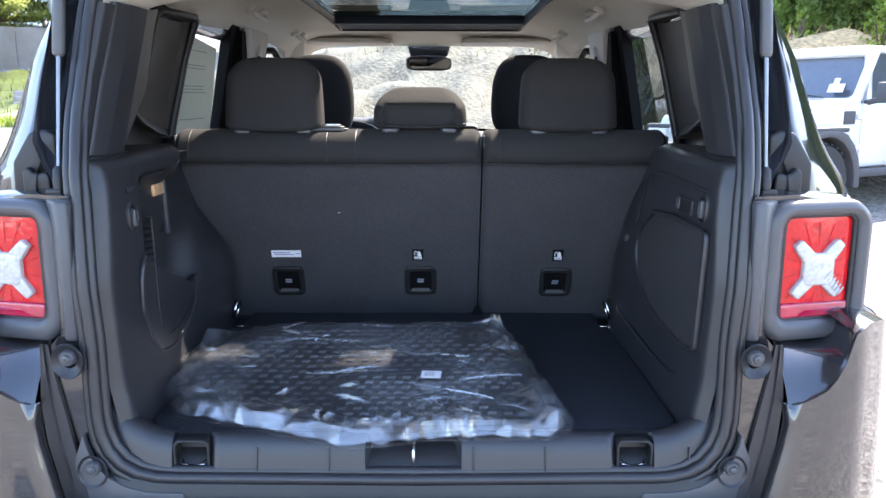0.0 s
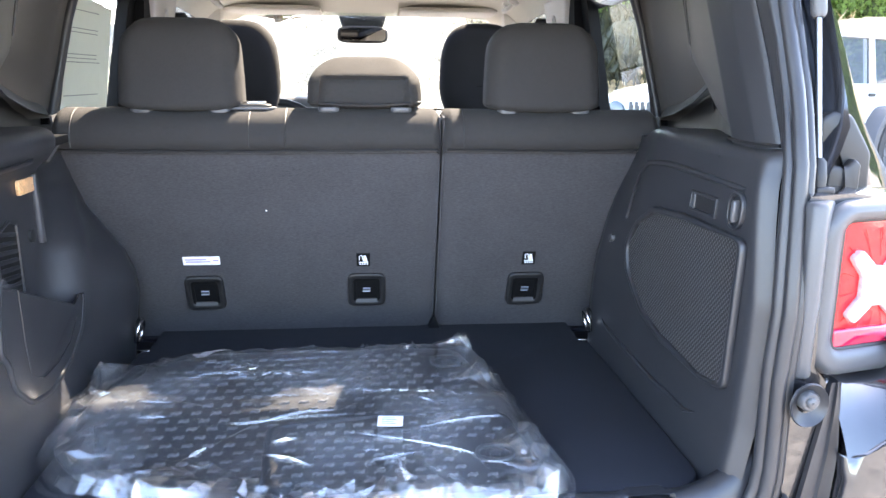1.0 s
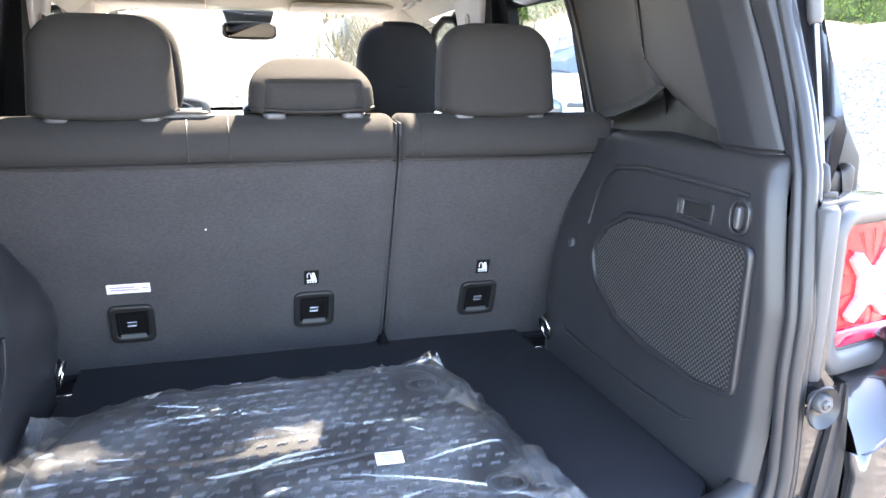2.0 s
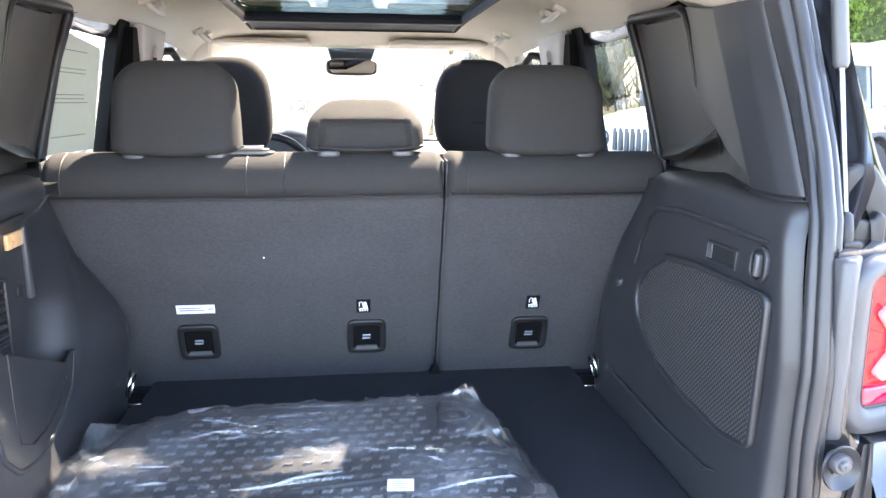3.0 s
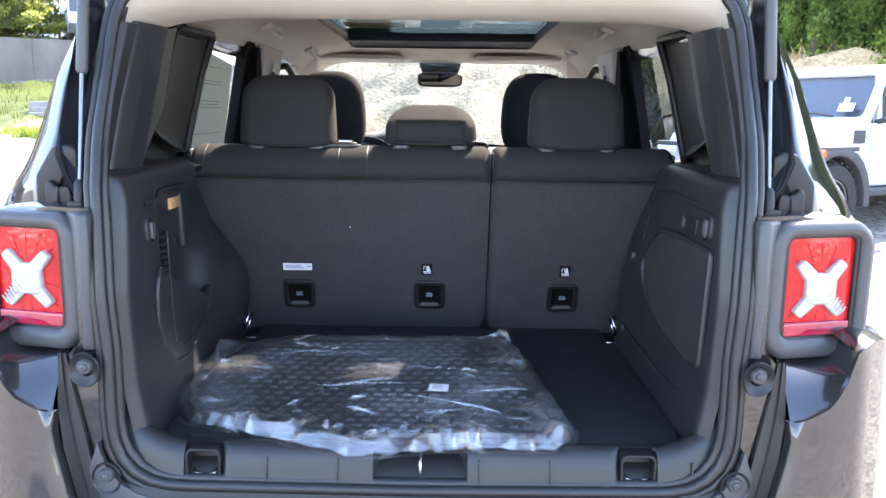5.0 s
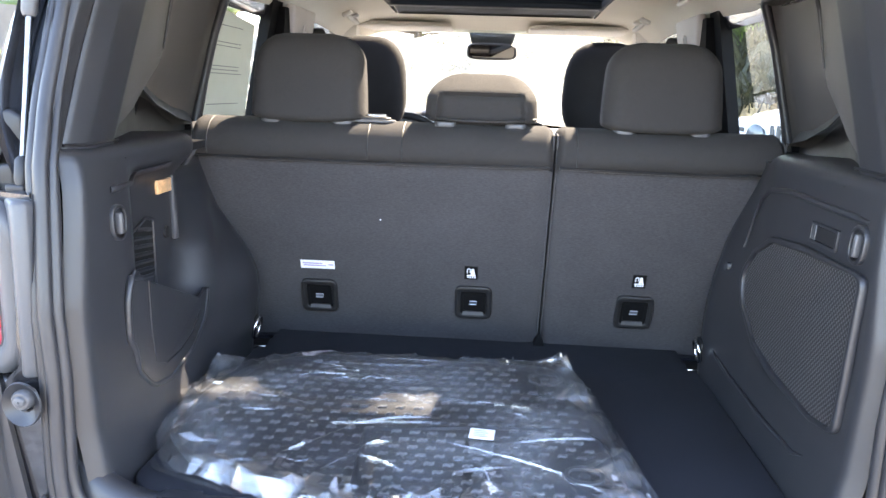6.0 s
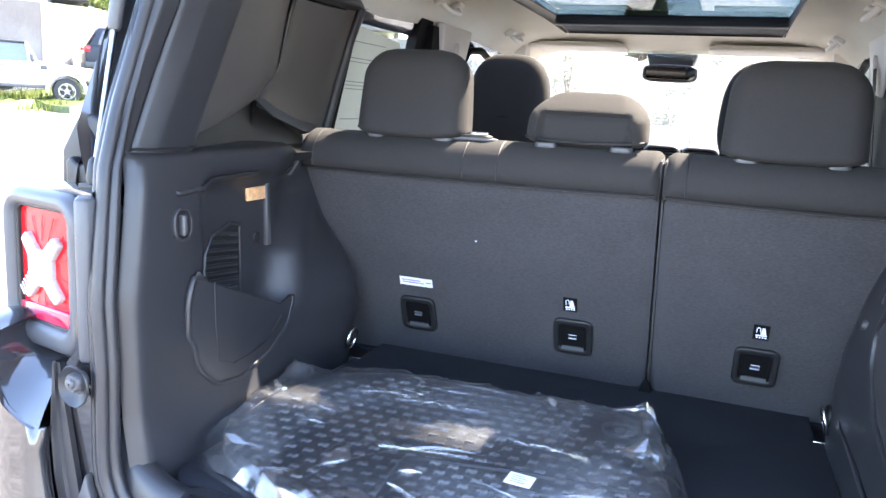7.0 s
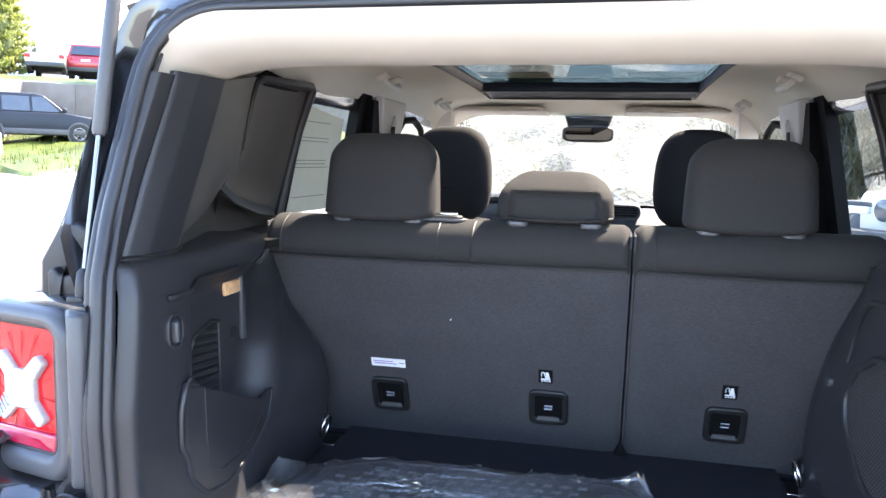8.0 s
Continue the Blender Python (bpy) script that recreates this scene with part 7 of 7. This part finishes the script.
        dx = [(-0.40, 0.66)] + ([(-1.22, -0.44)] if doors == 4 else [])
        for x0, x1 in dx:
            d = mk("door", sided_y(box(x0, x1, 0.755, 0.775, 0.60, 1.235, 0.012), sy), body, "white door")
            mk("door_handle", sided_y(joined(box(x0 + 0.06, x0 + 0.22, 0.775, 0.795, 1.09, 1.13, 0.008)), sy), TRIM_DARK, "", d)
            for z in (0.78, 1.10):
                mk("hinge", sided_y(box(x1 + 0.0, x1 + 0.09, 0.765, 0.785, z - 0.03, z + 0.03, 0.006), sy), body, "", d)
        for cx, n in ((fx, "front_flare"), (rx, "rear_flare")):
            pts = [(x, z + ax) for x, z in bend_arch(cx, 0.49, 0.60, -5, 185)]
            pts = [(x, min(z, ax + 0.55)) for x, z in pts]
            mk(n, sided_y(prism(pts, "y", 0.74, 0.96, 0.015), sy), flare_mat or FLARE, "flared wheel arch")
        # flat front fender top with lamp
        mk("fender_top", sided_y(box(fx - 0.35, fx + 0.58, 0.60, 0.95, ax + 0.53, ax + 0.585, 0.02), sy), flare_mat or FLARE)
        mk("marker_lamp", sided_y(box(fx + 0.22, fx + 0.40, 0.90, 0.968, ax + 0.475, ax + 0.555, 0.012), sy), AMBER, "amber marker lamp")
        mk("running_lamp", sided_y(box(fx + 0.50, fx + 0.605, 0.62, 0.90, ax + 0.46, ax + 0.535, 0.012), sy), WHITE_LABEL)
        mk("head_lamp", sided_y(joined(tube([(2.04, 0.44, 0.93), (2.10, 0.44, 0.93), (2.115, 0.44, 0.93)], 0.10, 20, [0.11, 0.11, 0.08])), sy), SKY_TINT_GLASS, "round head lamp")
        mir_ob = mk("side_mirror", sided_y(joined(box(0.52, 0.62, 0.86, 1.08, 1.26, 1.46, 0.025), tube([(0.58, 0.74, 1.24), (0.58, 0.93, 1.29)], 0.03, 8)), sy), FLARE, "black side mirror")
        mk("side_vent", sided_y(box(0.78, 0.98, 0.755, 0.772, 1.02, 1.16, 0.01), sy), FLARE)
        mk("side_step", sided_y(box(rx + 0.55, fx - 0.52, 0.72, 0.86, 0.46, 0.545, 0.02), sy), FLARE, "dark side step")
        for x in (fx, rx):
            wheel_part(None, lambda name, bm, mat, lab, par: part(name, bm, mat, par or t, lab), (0, 0, 0), wheel_r, 0.27, 7 if rim is BLACK_WHEEL else 5, rim, 26 if detail else 0).matrix_basis = pose(x, sy * 0.80, ax, 0, 0, 90)
    # grille slots, bumper, wiper, hood print as bars
    for k in range(7):
        mk("grille_slot", box(2.055, 2.085, -0.27 + 0.078 * k, -0.22 + 0.078 * k, 0.80, 1.04, 0.01), FLARE)
    mk("front_bumper", joined(box(2.14, 2.36, -0.80, 0.80, 0.52, 0.74, 0.03), box(2.0, 2.2, -0.4, 0.4, 0.5, 0.66, 0.02)), FLARE, "grey plastic bumper")
    mk("wiper", tube([(0.74, 0.35, 1.30), (0.70, 0.1, 1.33), (0.69, -0.12, 1.335)], 0.01, 5), TRIM_DARK)
    mk("wiper", tube([(0.74, -0.25, 1.30), (0.70, -0.5, 1.33), (0.69, -0.6, 1.335)], 0.01, 5), TRIM_DARK)
    if detail:
        mk("windshield_card", moved(box(-0.003, 0.003, -0.09, 0.09, -0.05, 0.05), pose(0.685, 0.46, 1.40, 0, -27, 0)), WHITE_LABEL, "white paper card behind the glass")
        mk("windshield_card", moved(box(-0.003, 0.003, -0.03, 0.03, -0.04, 0.04), pose(0.650, 0.44, 1.47, 0, -27, 0)), WHITE_LABEL)
        for k in range(6):
            mk("bonnet_mark", moved(box(-0.025, 0.02, -0.002, 0.002, -0.03, 0.03, 0.0), pose(1.12 + 0.075 * k, 0.705 - 0.006 * k, 1.175 - 0.008 * k, -16, 0, -4)), FLARE)
    spare = mk("spare_carrier", box(back - 0.1, back + 0.02, -0.2, 0.2, 0.9, 1.2, 0.02), FLARE)
    wheel_part(None, lambda name, bm, mat, lab, par: part(name, bm, mat, par or t, lab), (0, 0, 0), wheel_r, 0.25, 5, rim).matrix_basis = pose(back - 0.2, 0, 1.05)
    t.matrix_basis = m
    return t


def sided_y(bm, s):
    if s < 0:
        for v in bm.verts:
            v.co.y = -v.co.y
        bmesh.ops.reverse_faces(bm, faces=bm.faces[:])
    return bm


def parked_car(m, label, body, shape="suv", category="car"):
    """A rounded car: lower body, greenhouse, panes, lamps, wheels. Front towards +x."""
    t = thing("parked_car" if shape != "van" else "parked_van", label, category, group="cars parked on the terrace" if shape != "van" else "")
    mk = lambda name, bm, mat, lab="", par=None: part(name, bm, mat, par or t, lab)
    if shape == "van":
        L, W, roof_z, belt = 2.7, 0.98, 2.45, 1.25
        low = [(-L, 0.35), (L - 0.05, 0.35), (L, 0.6), (L - 0.06, 0.95), (L - 0.55, 1.30), (-L, 1.30)]
        top = [(-L, belt), (L - 0.55, belt), (L - 1.15, roof_z - 0.35), (L - 1.35, roof_z), (-L, roof_z)]
        glass_f = [(L - 0.62, 1.33), (L - 1.14, roof_z - 0.40)]
    else:
        L, W, roof_z, belt = (2.35, 0.92, 1.74, 1.06) if shape == "suv" else (2.25, 0.88, 1.46, 0.92)
        low = [(-L, 0.42), (-L - 0.03, 0.7), (-L, 0.95), (-L + 0.1, belt), (L - 1.35, belt + 0.03), (L - 0.35, belt - 0.12), (L - 0.03, belt - 0.3), (L, 0.6), (L - 0.05, 0.36), (-L + 0.1, 0.34)]
        top = [(-L + 0.10, belt - 0.02), (L - 1.30, belt), (L - 2.05, roof_z - 0.05), (L - 2.4, roof_z), (-L + 0.45, roof_z - 0.02)] if shape == "suv" else [(-L + 0.55, belt - 0.02), (L - 1.2, belt), (L - 2.0, roof_z - 0.04), (L - 2.5, roof_z), (-L + 1.3, roof_z - 0.02)]
    mk("body", prism(low, "y", -W, W, 0.07, 3), body)
    bm = prism(top, "y", -W * 0.96, W * 0.96, 0.0)
    zt = max(z for _, z in top)
    for v in bm.verts:
        f = (v.co.z - belt) / (zt - belt)
        v.co.y *= 1 - 0.16 * max(0, f)
    cab = mk("cabin", bevelled(bm, 0.05, 3), body)
    # panes just proud of the cabin
    def side_pane(x0, x1, x2, x3, z0, z1):
        for sy in (1, -1):
            def at(x, z):
                f = (z - belt) / (zt - belt)
                return (x, W * 0.96 * (1 - 0.16 * f) + 0.006, z)
            mk("side_window", sided_y(sheet([[at(x0, z0), at(x1, z0)], [at(x3, z1), at(x2, z1)]], 0.004), sy), DARK_GLASS, "", cab)
    if shape == "van":
        side_pane(L - 1.55, L - 0.75, L - 1.2, L - 1.55, 1.35, 1.98)
        mk("windshield", sheet([[(L - 0.60, -0.86, 1.33), (L - 0.60, 0.86, 1.33)], [(L - 1.13, -0.80, 2.06), (L - 1.13, 0.80, 2.06)]], 0.01), DARK_GLASS)
        mk("dark_bumper", box(L - 0.25, L + 0.06, -0.99, 0.99, 0.32, 0.78, 0.06), FLARE)
        mk("grille", box(L - 0.2, L + 0.03, -0.50, 0.50, 0.86, 1.04, 0.03), FLARE)
    else:
        n = 3 if shape == "suv" else 2
        x0, x1 = top[0][0] + 0.25, top[1][0] - 0.25
        for k in range(n):
            a, b = x0 + (x1 - x0) * k / n + 0.04, x0 + (x1 - x0) * (k + 1) / n - 0.04
            xa, xb = max(a, top[4][0] + 0.12), min(b, top[2][0] - 0.02)
            side_pane(a, b, xb if k == n - 1 else b, xa if k == 0 else a, belt + 0.06, zt - 0.12)
        (xa, za), (xb, zb) = top[1], top[2]
        mk("windshield", moved(sheet([[(xa - 0.02, -W * 0.8, za + 0.06), (xa - 0.02, W * 0.8, za + 0.06)], [(xb + 0.03, -W * 0.70, zb - 0.03), (xb + 0.03, W * 0.70, zb - 0.03)]], 0.01), pose(0.03, 0, 0.02)), DARK_GLASS)
        (xa, za), (xb, zb) = top[0], top[4]
        mk("rear_window", moved(sheet([[(xa, -W * 0.8, za + 0.12), (xa, W * 0.8, za + 0.12)], [(xb - 0.06, -W * 0.70, zb - 0.10), (xb - 0.06, W * 0.70, zb - 0.10)]], 0.01), pose(-0.035, 0, 0.0)), DARK_GLASS)
        mk("lower_cladding", box(-L - 0.04, L + 0.02, -W - 0.01, W + 0.01, 0.30, 0.52, 0.04), FLARE)
        mk("plate_bar", box(-L - 0.06, -L - 0.02, -0.22, 0.22, 0.80, 0.92, 0.005), WHITE_LABEL)
    for sy in (1, -1):
        mk("tail_lamp", sided_y(box(-L - 0.04, -L + 0.14, W - 0.25, W + 0.005, belt - 0.22, belt - 0.02, 0.02), sy), LENS_RED)
        mk("head_lamp", sided_y(box(L - 0.38, L - 0.01, W - 0.34, W - 0.02, 0.74, 0.88, 0.03), sy), LENS_CLEAR)
        mk("side_mirror", sided_y(pad(L - 1.45, W + 0.10, belt + 0.12, 0.07, 0.11, 0.09, 3, 14, 8), sy), body)
        for x in (L - 0.95, -L + 0.95):
            mk("wheel_arch", sided_y(moved(disc_ring(0.36, 0.42, 0.04, 20), pose(x, W - 0.005, 0.36, 0, 0, 90)), sy), FLARE)
            wheel_part(None, lambda name, bm2, mat, lab, par: part(name, bm2, mat, par or t, lab), (0, 0, 0), 0.36, 0.22).matrix_basis = pose(x, sy * (W - 0.09), 0.36, 0, 0, 90)
    t.matrix_basis = m
    return t


def at_spot(az, r, rz, up=0.0):
    return Matrix.Translation(spot(az, r, up)) @ pose(0, 0, 0, 0, 0, rz)


off_roader(Matrix.Translation((4.72, 9.31, 0.0)) @ pose(0, 0, 0, 0, 0, 211), "white off-road vehicle with black wheels parked on gravel", 4, None, 0.42, BLACK_WHEEL)
off_roader(at_spot(-48.2, 28.0, 48, 0.02), "white four-door off-road vehicle with black top beside the wall", 4, TRIM_DARK, 0.40, ALLOY, SILVER_PAINT, WHITE_PAINT, False)
parked_car(at_spot(-51.5, 30.8, 46, 0.3), "silver car parked behind the white off-roader", SILVER_PAINT, "suv")
parked_car(at_spot(-40.0, 34.3, 50, 0.02) @ Matrix.Scale(1.08, 4), "slate blue SUV parked under the retaining wall", BLUE_PAINT, "suv")
parked_car(at_spot(-36.4, 47.0, 118), "dark red SUV seen from behind on the terrace", RED_PAINT, "suv")
parked_car(at_spot(-45.4, 50.0, 140), "dark red car seen from behind on the terrace", RED_PAINT, "suv")
parked_car(at_spot(-38.9, 46.0, 122, 0.15), "white hatchback on the terrace", WHITE_PAINT, "sedan")
parked_car(at_spot(-25.0, 41.6, -58), "white delivery van facing the yard", WHITE_PAINT, "van", "van")
